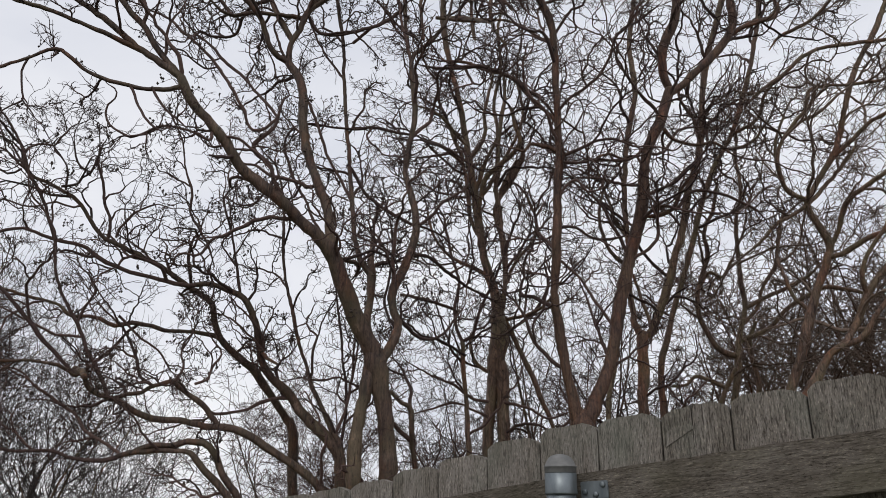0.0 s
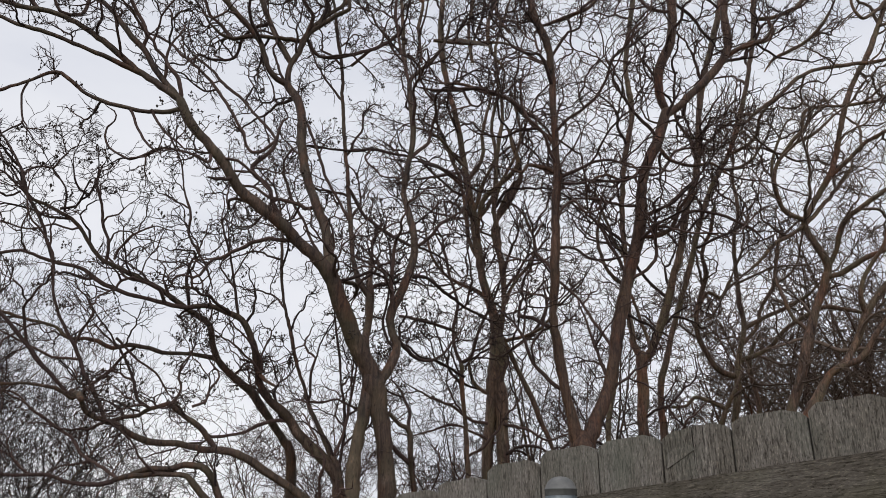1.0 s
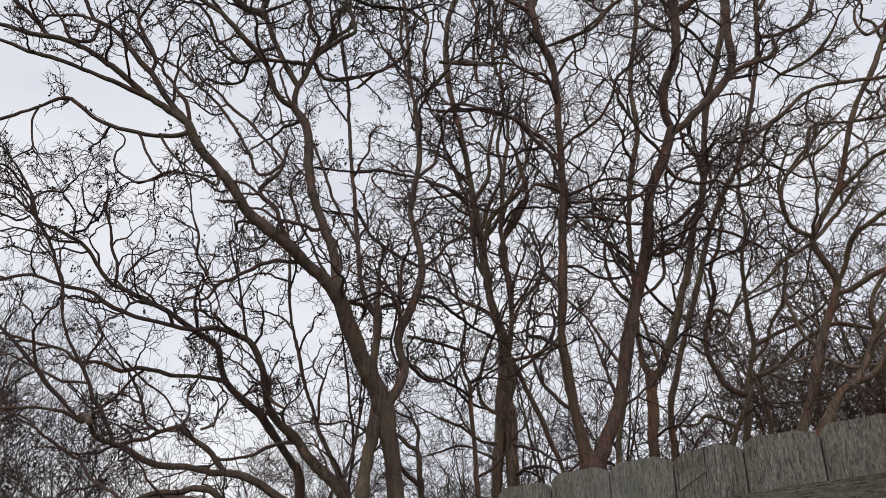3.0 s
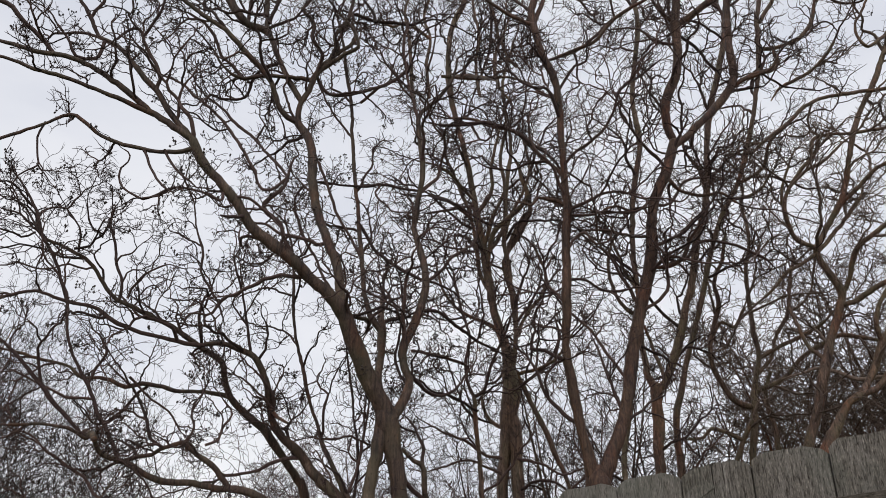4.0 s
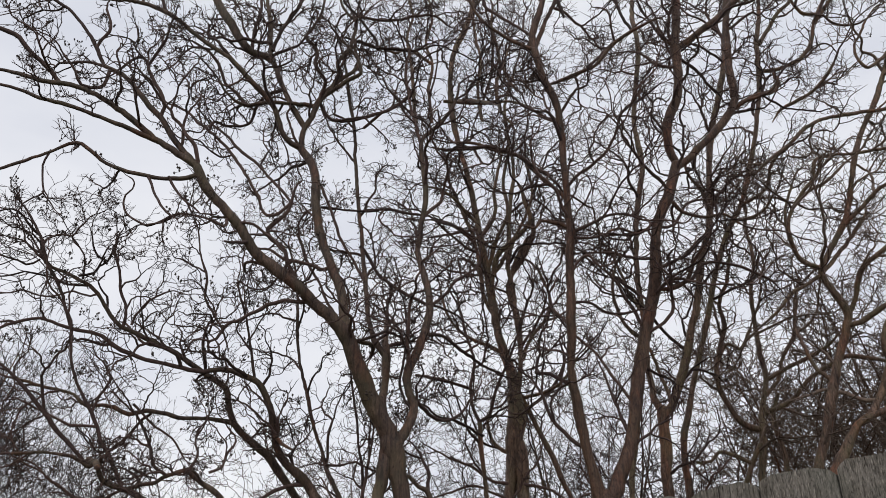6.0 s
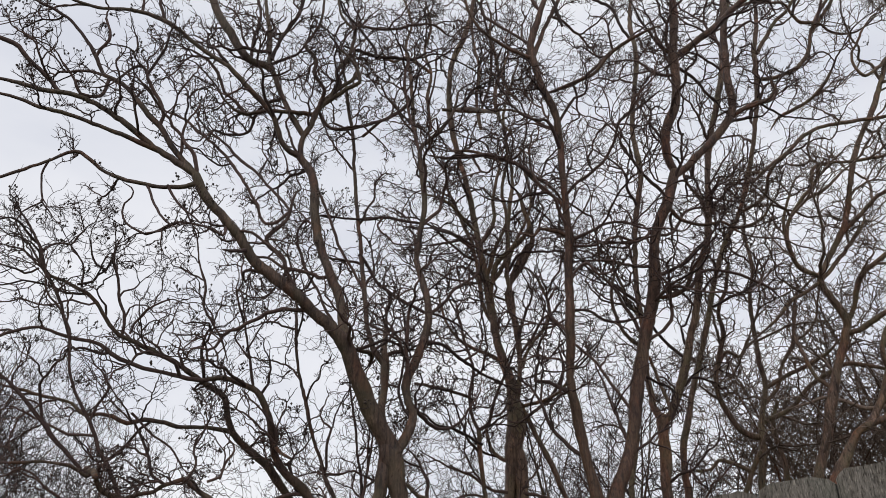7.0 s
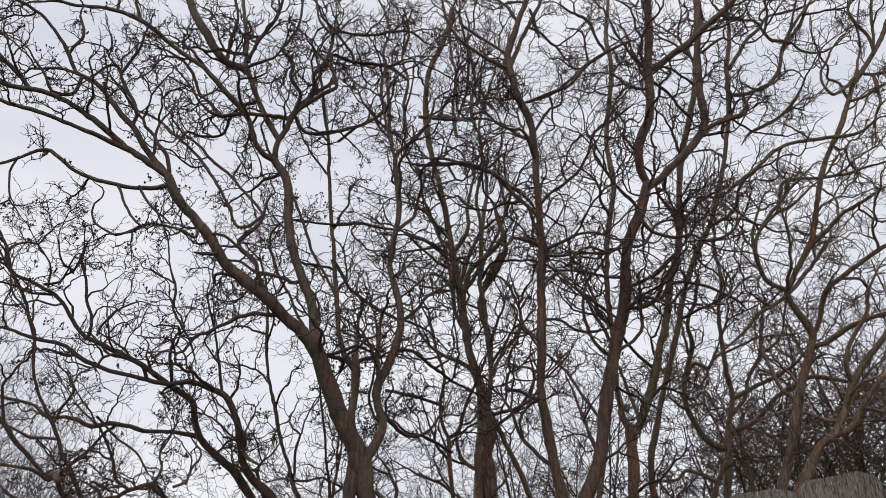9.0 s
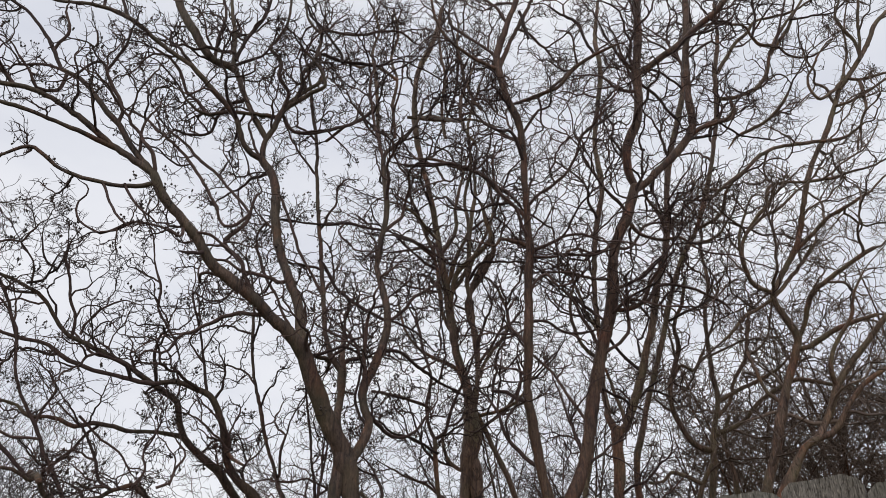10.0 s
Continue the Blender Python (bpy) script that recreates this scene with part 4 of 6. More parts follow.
limb(tree_b, "limb", 2.69, 0.7, (-1.26, 6.57, 2.51, 0.017), (-1.40, 6.55, 2.50, 0.015), (-1.51, 6.54, 2.46, 0.015), (-1.60, 6.53, 2.41, 0.012), (-1.73, 6.51, 2.38, 0.012), (-1.87, 6.50, 2.37, 0.013), (-1.99, 6.50, 2.43, 0.010))
limb(tree_b, "limb", 3.02, 0.45, (-2.82, 6.11, 3.77, 0.016), (-2.80, 6.09, 3.91, 0.013), (-2.87, 6.07, 4.08, 0.013), (-2.90, 6.04, 4.26, 0.011), (-2.96, 6.02, 4.43, 0.011), (-2.96, 6.00, 4.56, 0.008))
limb(tree_b, "limb", 1.77, 0.45, (-3.11, 5.82, 3.66, 0.013), (-3.16, 5.77, 3.82, 0.013), (-3.25, 5.71, 4.04, 0.013), (-3.34, 5.67, 4.18, 0.013), (-3.38, 5.63, 4.34, 0.013), (-3.44, 5.62, 4.46, 0.011), (-3.55, 5.60, 4.61, 0.011))
limb(tree_b, "limb", 4.59, 0.4, (-1.98, 6.40, 3.62, 0.005), (-2.06, 6.42, 3.83, 0.010), (-2.16, 6.43, 3.97, 0.011), (-2.27, 6.44, 4.14, 0.011), (-2.28, 6.45, 4.34, 0.011), (-2.37, 6.47, 4.58, 0.008), (-2.44, 6.48, 4.88, 0.008), (-2.56, 6.50, 5.13, 0.009))
limb(tree_b, "limb", 2.00, 0.40, (-3.44, 5.75, 4.35, 0.012), (-3.44, 5.74, 4.40, 0.011), (-3.38, 5.73, 4.45, 0.010), (-3.30, 5.72, 4.46, 0.009), (-3.21, 5.72, 4.44, 0.009), (-3.16, 5.71, 4.51, 0.008), (-3.10, 5.70, 4.56, 0.007))
limb(tree_b, "limb", 2.00, 0.40, (-3.44, 5.75, 4.39, 0.012), (-3.47, 5.70, 4.44, 0.011), (-3.54, 5.65, 4.50, 0.010), (-3.58, 5.60, 4.57, 0.009), (-3.66, 5.55, 4.62, 0.008), (-3.73, 5.50, 4.58, 0.007))
limb(tree_b, "limb", 2.00, 0.35, (-3.44, 5.80, 4.26, 0.009), (-3.48, 5.75, 4.29, 0.009), (-3.54, 5.70, 4.36, 0.008), (-3.57, 5.65, 4.38, 0.008), (-3.64, 5.60, 4.38, 0.007))
limb(tree_b, "limb", 2.00, 0.35, (-3.48, 5.80, 4.27, 0.009), (-3.56, 5.75, 4.20, 0.009), (-3.57, 5.70, 4.20, 0.008), (-3.61, 5.65, 4.21, 0.008), (-3.70, 5.60, 4.23, 0.007))
limb(tree_b, "limb", 2.50, 0.40, (-3.20, 5.95, 4.18, 0.012), (-3.08, 5.94, 4.20, 0.011), (-3.04, 5.93, 4.26, 0.010), (-2.98, 5.93, 4.30, 0.010), (-2.94, 5.92, 4.37, 0.009), (-2.91, 5.91, 4.46, 0.008), (-2.89, 5.90, 4.55, 0.007))
limb(tree_b, "limb", 2.50, 0.45, (-2.75, 6.10, 3.78, 0.012), (-2.71, 6.08, 3.87, 0.011), (-2.65, 6.06, 3.93, 0.010), (-2.60, 6.04, 3.98, 0.009), (-2.48, 6.02, 4.03, 0.008), (-2.42, 6.00, 4.04, 0.007))
limb(tree_b, "limb", 2.50, 0.40, (-2.97, 5.90, 4.29, 0.010), (-3.03, 5.88, 4.32, 0.009), (-3.06, 5.85, 4.37, 0.008), (-3.08, 5.83, 4.45, 0.007), (-3.09, 5.80, 4.52, 0.006))
limb(tree_b, "limb", 2.50, 0.40, (-3.17, 5.97, 4.16, 0.010), (-3.18, 5.96, 4.25, 0.009), (-3.18, 5.94, 4.32, 0.008), (-3.21, 5.93, 4.41, 0.008), (-3.27, 5.91, 4.47, 0.007), (-3.30, 5.90, 4.52, 0.006))
limb(tree_b, "limb", 1.50, 0.40, (-3.02, 6.00, 4.03, 0.010), (-3.08, 5.96, 4.00, 0.009), (-3.20, 5.91, 4.02, 0.008), (-3.36, 5.87, 3.96, 0.008), (-3.50, 5.83, 3.97, 0.007), (-3.56, 5.79, 3.99, 0.007), (-3.62, 5.74, 3.95, 0.006), (-3.69, 5.70, 3.93, 0.006))
limb(tree_b, "limb", 2.50, 0.40, (-2.87, 6.05, 4.09, 0.010), (-2.83, 6.03, 4.14, 0.008), (-2.74, 6.02, 4.16, 0.007), (-2.69, 6.00, 4.20, 0.006))
limb(tree_b, "stub", 0, 1, (-2.68, 5.62, 2.58, 0.027), (-2.59, 5.54, 2.55, 0.024), (-2.53, 5.45, 2.50, 0.022), skin=bark_pale)
limb(tree_b, "stub", 0, 1, (-1.54, 6.42, 2.90, 0.019), (-1.44, 6.31, 2.80, 0.015), (-1.33, 6.20, 2.74, 0.011), skin=bark_pale)
limb(tree_b, "limb", 3.00, 0.45, (-2.62, 6.10, 3.10, 0.011), (-2.56, 6.12, 3.04, 0.010), (-2.44, 6.15, 2.92, 0.009), (-2.29, 6.17, 2.83, 0.008), (-2.19, 6.20, 2.68, 0.007))
limb(tree_b, "limb", 3.00, 0.45, (-1.91, 6.00, 2.54, 0.011), (-1.83, 6.05, 2.58, 0.010), (-1.83, 6.10, 2.67, 0.009), (-1.77, 6.15, 2.80, 0.008), (-1.87, 6.20, 2.93, 0.007))
limb(tree_b, "limb", 3.00, 0.45, (-2.09, 6.00, 2.54, 0.011), (-2.02, 6.03, 2.67, 0.010), (-2.07, 6.07, 2.81, 0.008), (-2.03, 6.10, 2.91, 0.007))
crown(tree_b, seeds=0.04)

tree_c = tree("bare tree with a stout double trunk and a dense twiggy top", 13, bark_pale, twig_bark, 0.7)
limb(tree_c, "trunk", 1.38, 0.8, (0.36, 7.50, -0.72, 0.037), (0.34, 7.50, 0.26, 0.030), (0.30, 7.50, 1.89, 0.028), (0.28, 7.52, 2.15, 0.025), (0.26, 7.54, 2.46, 0.025), (0.24, 7.56, 2.73, 0.023), (0.22, 7.59, 3.06, 0.023), (0.22, 7.60, 3.23, 0.023))
limb(tree_c, "limb", 2.92, 0.9, (0.22, 7.60, 3.23, 0.020), (0.15, 7.63, 3.38, 0.017), (0.13, 7.66, 3.60, 0.017), (0.18, 7.69, 3.85, 0.015), (0.09, 7.75, 4.24, 0.015), (0.03, 7.80, 4.65, 0.012))
limb(tree_c, "limb", 3.05, 0.9, (0.22, 7.60, 3.23, 0.020), (0.32, 7.57, 3.30, 0.017), (0.36, 7.54, 3.45, 0.017), (0.42, 7.50, 3.61, 0.014), (0.51, 7.45, 3.78, 0.014), (0.60, 7.40, 4.00, 0.012))
limb(tree_c, "trunk", 0, 1, (0.40, 8.00, -0.76, 0.076), (0.42, 8.00, 0.24, 0.061), (0.46, 8.00, 1.91, 0.056), (0.48, 8.00, 2.23, 0.053), (0.50, 8.00, 2.51, 0.054), (0.54, 8.00, 2.79, 0.060), (0.58, 8.00, 3.08, 0.090), (0.62, 8.00, 3.38, 0.091), (0.60, 8.00, 3.59, 0.079))
limb(tree_c, "stem", 0, 1, (0.72, 7.90, -0.73, 0.079), (0.70, 7.90, 0.28, 0.063), (0.66, 7.90, 1.96, 0.058), (0.65, 7.93, 2.25, 0.059), (0.64, 7.95, 2.50, 0.065), (0.64, 7.97, 2.79, 0.072), (0.62, 8.00, 3.08, 0.078))
limb(tree_c, "limb", 2.37, 1, (0.61, 8.00, 3.57, 0.061), (0.58, 8.04, 3.82, 0.052), (0.52, 8.08, 4.09, 0.047), (0.46, 8.12, 4.36, 0.044), (0.42, 8.15, 4.65, 0.045), (0.38, 8.21, 5.09, 0.043), (0.32, 8.27, 5.55, 0.041), (0.29, 8.30, 5.83, 0.034))
limb(tree_c, "limb", 2.53, 1, (0.61, 8.00, 3.50, 0.043), (0.68, 8.02, 3.75, 0.028), (0.71, 8.04, 4.08, 0.025), (0.69, 8.07, 4.48, 0.025), (0.68, 8.09, 4.83, 0.026), (0.63, 8.11, 5.19, 0.026), (0.74, 8.14, 5.53, 0.023), (0.84, 8.15, 5.72, 0.020), (0.96, 8.17, 6.11, 0.017), (0.91, 8.20, 6.60, 0.018))
limb(tree_c, "stem", 2.50, 0.8, (1.27, 8.20, 2.19, 0.011), (1.19, 8.18, 2.44, 0.021), (1.09, 8.16, 2.70, 0.028), (0.98, 8.14, 2.99, 0.028), (0.87, 8.13, 3.23, 0.028), (0.77, 8.11, 3.44, 0.028), (0.68, 8.10, 3.62, 0.025))
limb(tree_c, "limb", 1.76, 1.25, (0.44, 8.14, 4.52, 0.025), (0.33, 8.16, 4.79, 0.023), (0.31, 8.19, 5.08, 0.023), (0.25, 8.22, 5.53, 0.020), (0.11, 8.26, 5.93, 0.021), (-0.03, 8.30, 6.34, 0.018))
limb(tree_c, "limb", 1.19, 1.25, (0.38, 8.21, 5.09, 0.026), (0.52, 8.26, 5.55, 0.024), (0.66, 8.29, 5.87, 0.021), (0.62, 8.34, 6.36, 0.021), (0.72, 8.38, 6.87, 0.018), (0.71, 8.44, 7.60, 0.019), (0.89, 8.50, 8.28, 0.016))
limb(tree_c, "limb", 2.57, 0.9, (0.52, 8.07, 4.07, 0.025), (0.38, 8.09, 4.16, 0.022), (0.22, 8.10, 4.23, 0.019), (0.03, 8.11, 4.36, 0.016), (-0.09, 8.13, 4.57, 0.016), (-0.16, 8.20, 4.88, 0.013))
limb(tree_c, "limb", 2.58, 1.25, (0.70, 8.03, 3.95, 0.022), (0.86, 8.14, 4.31, 0.019), (1.03, 8.22, 4.54, 0.019), (1.09, 8.30, 4.84, 0.017), (1.01, 8.40, 5.17, 0.017))
limb(tree_c, "limb", 1.06, 1.25, (0.27, 8.30, 7.16, 0.008), (0.41, 8.32, 7.60, 0.014), (0.53, 8.35, 8.06, 0.019), (0.58, 8.37, 8.64, 0.016), (0.52, 8.40, 9.24, 0.017))
limb(tree_c, "limb", 2.86, 0.8, (0.57, 8.00, 2.97, 0.024), (0.39, 8.05, 3.09, 0.018), (0.32, 8.08, 3.28, 0.015), (0.37, 8.20, 3.49, 0.016))
limb(tree_c, "limb", 1.65, 1, (0.30, 8.29, 5.75, 0.034), (0.25, 8.29, 6.05, 0.035), (0.20, 8.28, 6.36, 0.032), (0.11, 8.28, 6.77, 0.032), (0.04, 8.27, 7.19, 0.037), (0.02, 8.26, 7.62, 0.038), (0.04, 8.25, 8.07, 0.035), (0.09, 8.25, 8.36, 0.035), (0.20, 8.26, 8.64, 0.036), (0.31, 8.28, 9.04, 0.033), (0.38, 8.30, 9.46, 0.030))
limb(tree_c, "limb", 0.5, 0.8, (0.41, 8.16, 4.73, 0.029), (0.44, 8.08, 5.02, 0.029), (0.51, 8.01, 5.23, 0.032), (0.66, 7.95, 5.35, 0.029), (0.79, 7.90, 5.46, 0.026), (0.89, 7.85, 5.60, 0.026), (0.84, 7.83, 5.76, 0.020), (0.79, 7.80, 6.00, 0.020))
limb(tree_c, "limb", 0.45, 0.8, (0.71, 8.04, 4.10, 0.024), (0.69, 8.15, 4.49, 0.032), (0.62, 8.26, 4.88, 0.033), (0.69, 8.33, 5.16, 0.030), (0.80, 8.37, 5.41, 0.031), (0.91, 8.40, 5.62, 0.028))
limb(tree_c, "limb", 2.24, 0.9, (0.32, 8.27, 5.58, 0.027), (0.44, 8.28, 5.75, 0.024), (0.51, 8.30, 5.97, 0.024), (0.50, 8.31, 6.21, 0.021), (0.55, 8.32, 6.46, 0.018), (0.64, 8.40, 6.84, 0.018))
limb(tree_c, "limb", 1.5, 0.7, (-0.24, 6.70, 5.87, 0.002), (-0.07, 6.67, 5.82, 0.013), (0.16, 6.63, 5.79, 0.017), (0.36, 6.59, 5.79, 0.020), (0.53, 6.56, 5.71, 0.020), (0.69, 6.52, 5.59, 0.020), (0.79, 6.50, 5.49, 0.020))
limb(tree_c, "limb", 1.84, 0.6, (0.02, 8.26, 7.58, 0.008), (0.24, 7.74, 7.18, 0.021), (0.42, 7.30, 6.83, 0.020), (0.52, 6.99, 6.58, 0.019), (0.57, 6.83, 6.32, 0.015), (0.64, 6.80, 6.19, 0.015))
limb(tree_c, "limb", 1.58, 0.6, (-0.25, 7.80, 5.59, 0.006), (-0.11, 7.54, 5.42, 0.019), (0.07, 7.25, 5.20, 0.015), (0.23, 7.30, 5.10, 0.015))
limb(tree_c, "limb", 1.8, 0.6, (0.26, 8.22, 5.49, 0.019), (-0.03, 7.93, 5.59, 0.020), (-0.25, 7.80, 5.59, 0.013))
limb(tree_c, "limb", 1.83, 0.6, (0.30, 8.28, 5.70, 0.020), (-0.00, 8.06, 5.54, 0.017), (-0.28, 7.90, 5.41, 0.010))
limb(tree_c, "limb", 2.61, 0.7, (0.29, 8.29, 5.77, 0.024), (0.21, 8.24, 5.83, 0.020), (0.01, 8.06, 6.00, 0.020), (-0.17, 7.95, 6.07, 0.013), (-0.38, 7.90, 6.10, 0.010))
limb(tree_c, "limb", 0.6, 0.8, (0.44, 8.08, 5.00, 0.028), (0.63, 8.13, 5.33, 0.026), (0.68, 8.17, 5.75, 0.024), (0.72, 8.20, 6.06, 0.024), (0.77, 8.24, 6.39, 0.021), (0.76, 8.30, 6.77, 0.014))
limb(tree_c, "limb", 0.5, 0.8, (0.68, 8.32, 5.11, 0.029), (0.88, 8.33, 5.44, 0.031), (0.97, 8.34, 5.68, 0.028), (0.94, 8.35, 5.92, 0.024), (0.88, 8.40, 6.23, 0.018))
limb(tree_c, "limb", 2.43, 0.6, (0.70, 8.10, 3.58, 0.022), (0.94, 7.92, 3.61, 0.018), (1.10, 7.70, 3.68, 0.015), (1.22, 7.50, 3.84, 0.012))
limb(tree_c, "limb", 2.43, 0.6, (0.61, 8.00, 3.36, 0.018), (0.90, 8.02, 3.56, 0.018), (1.06, 8.04, 3.72, 0.015), (1.17, 8.04, 4.01, 0.016), (1.13, 8.00, 4.19, 0.009))
limb(tree_c, "limb", 1.80, 0.70, (-0.09, 7.90, 7.30, 0.021), (0.24, 7.88, 7.25, 0.019), (0.52, 7.85, 7.22, 0.018), (0.73, 7.83, 7.22, 0.016), (0.94, 7.80, 7.12, 0.014))
limb(tree_c, "limb", 2.10, 0.80, (0.63, 8.20, 7.32, 0.026), (0.59, 8.22, 7.74, 0.024), (0.64, 8.24, 8.03, 0.022), (0.62, 8.26, 8.42, 0.020), (0.57, 8.28, 8.73, 0.018), (0.61, 8.30, 9.16, 0.016))
limb(tree_c, "limb", 2.10, 0.80, (0.87, 8.10, 7.56, 0.022), (0.74, 8.12, 7.80, 0.019), (0.71, 8.15, 8.05, 0.017), (0.80, 8.17, 8.35, 0.014), (0.78, 8.20, 8.67, 0.012))
limb(tree_c, "limb", 2.10, 0.80, (-0.44, 7.90, 6.99, 0.024), (-0.48, 7.92, 7.60, 0.023), (-0.51, 7.94, 7.98, 0.021), (-0.56, 7.96, 8.36, 0.019), (-0.49, 7.98, 8.77, 0.017), (-0.58, 8.00, 9.18, 0.015))
limb(tree_c, "limb", 2.10, 0.80, (-0.24, 8.00, 7.05, 0.021), (-0.27, 8.04, 7.60, 0.020), (-0.22, 8.08, 8.00, 0.019), (-0.30, 8.12, 8.40, 0.018), (-0.23, 8.16, 8.83, 0.017), (-0.29, 8.20, 9.27, 0.016))
limb(tree_c, "limb", 2.10, 0.80, (0.40, 8.20, 7.19, 0.022), (0.37, 8.24, 7.75, 0.021), (0.42, 8.28, 8.15, 0.020), (0.37, 8.32, 8.57, 0.019), (0.34, 8.36, 9.00, 0.017), (0.41, 8.40, 9.40, 0.016))
limb(tree_c, "limb", 2.10, 0.70, (-0.21, 7.60, 7.62, 0.021), (-0.35, 7.55, 7.71, 0.019), (-0.52, 7.50, 7.80, 0.017), (-0.67, 7.45, 7.69, 0.016), (-0.79, 7.40, 7.76, 0.014))
limb(tree_c, "limb", 2.03, 0.45, (0.25, 7.50, 3.07, 0.014), (0.07, 7.30, 3.14, 0.013), (-0.06, 7.10, 3.15, 0.012), (-0.19, 6.90, 3.14, 0.011), (-0.28, 6.70, 3.19, 0.010))
limb(tree_c, "limb", 2.03, 0.45, (0.55, 8.00, 2.68, 0.017), (0.33, 7.85, 2.70, 0.015), (0.13, 7.70, 2.81, 0.013), (-0.06, 7.55, 2.86, 0.010), (-0.24, 7.40, 2.94, 0.008))
limb(tree_c, "limb", 2.03, 0.45, (0.57, 8.00, 2.49, 0.014), (0.36, 7.88, 2.57, 0.013), (0.17, 7.75, 2.64, 0.011), (-0.02, 7.62, 2.58, 0.010), (-0.20, 7.50, 2.52, 0.008))
limb(tree_c, "limb", 0.94, 0.45, (0.62, 7.95, 2.68, 0.017), (0.89, 7.80, 2.60, 0.014), (1.05, 7.65, 2.48, 0.011), (1.25, 7.50, 2.53, 0.008))
limb(tree_c, "limb", 0.94, 0.45, (0.61, 7.95, 2.34, 0.017), (0.84, 7.77, 2.45, 0.014), (1.01, 7.58, 2.39, 0.011), (1.13, 7.40, 2.24, 0.008))
crown(tree_c, seeds=0.02, stout=0.95, fine=0.0029)

tree_e = tree("tall bare tree dividing in a wide V just above the fence", 14, bark_red, twig_bark, 0.8)
limb(tree_e, "trunk", 0, 1, (1.07, 6.50, -0.54, 0.132), (1.11, 6.50, 0.41, 0.105), (1.16, 6.50, 1.98, 0.098), (1.18, 6.50, 2.18, 0.100), (1.19, 6.50, 2.30, 0.101), (1.19, 6.50, 2.36, 0.080), (1.19, 6.50, 2.40, 0.050))
limb(tree_e, "limb", 3.94, 0.8, (1.18, 6.50, 2.23, 0.054), (1.14, 6.49, 2.37, 0.059), (1.11, 6.48, 2.53, 0.051), (1.07, 6.48, 2.70, 0.047), (1.04, 6.47, 2.89, 0.044), (1.02, 6.46, 3.09, 0.042), (0.99, 6.45, 3.28, 0.040), (0.98, 6.44, 3.48, 0.037), (1.00, 6.43, 3.68, 0.038), (1.01, 6.42, 3.89, 0.041), (1.04, 6.41, 4.10, 0.041), (1.04, 6.40, 4.32, 0.039), (1.07, 6.39, 4.60, 0.037), (1.09, 6.38, 4.72, 0.040), (1.08, 6.37, 4.94, 0.035), (1.08, 6.36, 5.11, 0.035), (1.08, 6.35, 5.41, 0.030), (1.08, 6.34, 5.72, 0.034), (1.07, 6.33, 5.97, 0.034), (1.03, 6.32, 6.16, 0.035), (0.97, 6.32, 6.32, 0.035), (0.91, 6.31, 6.55, 0.036), (0.86, 6.30, 6.76, 0.033))
limb(tree_e, "limb", 1.33, 0.9, (0.91, 6.31, 6.58, 0.033), (0.87, 6.31, 6.77, 0.039), (0.85, 6.30, 6.91, 0.037), (0.90, 6.30, 7.11, 0.034), (0.97, 6.30, 7.34, 0.032), (1.08, 6.30, 7.66, 0.029), (1.16, 6.30, 8.07, 0.027))
limb(tree_e, "limb", 1.57, 1, (0.86, 6.30, 6.76, 0.024), (0.61, 6.25, 6.86, 0.018), (0.47, 6.22, 6.95, 0.018), (0.32, 6.19, 7.09, 0.015), (0.22, 6.15, 7.28, 0.015), (0.15, 6.10, 7.63, 0.013))
limb(tree_e, "limb", 1.32, 0.9, (0.86, 6.30, 6.76, 0.027), (0.96, 6.37, 7.05, 0.025), (1.06, 6.43, 7.32, 0.022), (1.22, 6.53, 7.71, 0.020), (1.34, 6.60, 8.03, 0.017))
limb(tree_e, "limb", 1.29, 1, (0.97, 6.32, 6.32, 0.015), (1.06, 6.35, 6.38, 0.015), (1.28, 6.41, 6.50, 0.015), (1.52, 6.48, 6.73, 0.016), (1.74, 6.56, 7.02, 0.016), (1.89, 6.60, 7.17, 0.013))
limb(tree_e, "limb", 2.65, 0.8, (1.10, 6.40, 4.72, 0.020), (1.01, 6.38, 4.79, 0.021), (0.92, 6.36, 4.80, 0.019), (0.81, 6.34, 4.81, 0.016), (0.75, 6.32, 4.72, 0.013), (0.67, 6.30, 4.74, 0.010))
limb(tree_e, "limb", 4.12, 0.8, (1.08, 6.37, 5.01, 0.024), (0.99, 6.42, 5.18, 0.019), (0.89, 6.47, 5.31, 0.017), (0.78, 6.53, 5.49, 0.017), (0.65, 6.59, 5.67, 0.014), (0.43, 6.67, 5.79, 0.015), (0.21, 6.74, 5.93, 0.015), (0.01, 6.80, 5.98, 0.012))
limb(tree_e, "limb", 3.37, 1, (1.10, 6.40, 4.72, 0.019), (1.28, 6.34, 4.77, 0.016), (1.43, 6.29, 4.83, 0.013), (1.55, 6.26, 4.82, 0.013), (1.71, 6.20, 4.73, 0.011))
limb(tree_e, "limb", 5.76, 1, (1.08, 6.36, 5.16, 0.016), (1.20, 6.28, 5.28, 0.014), (1.29, 6.23, 5.31, 0.014), (1.42, 6.14, 5.40, 0.014), (1.53, 6.00, 5.56, 0.011))
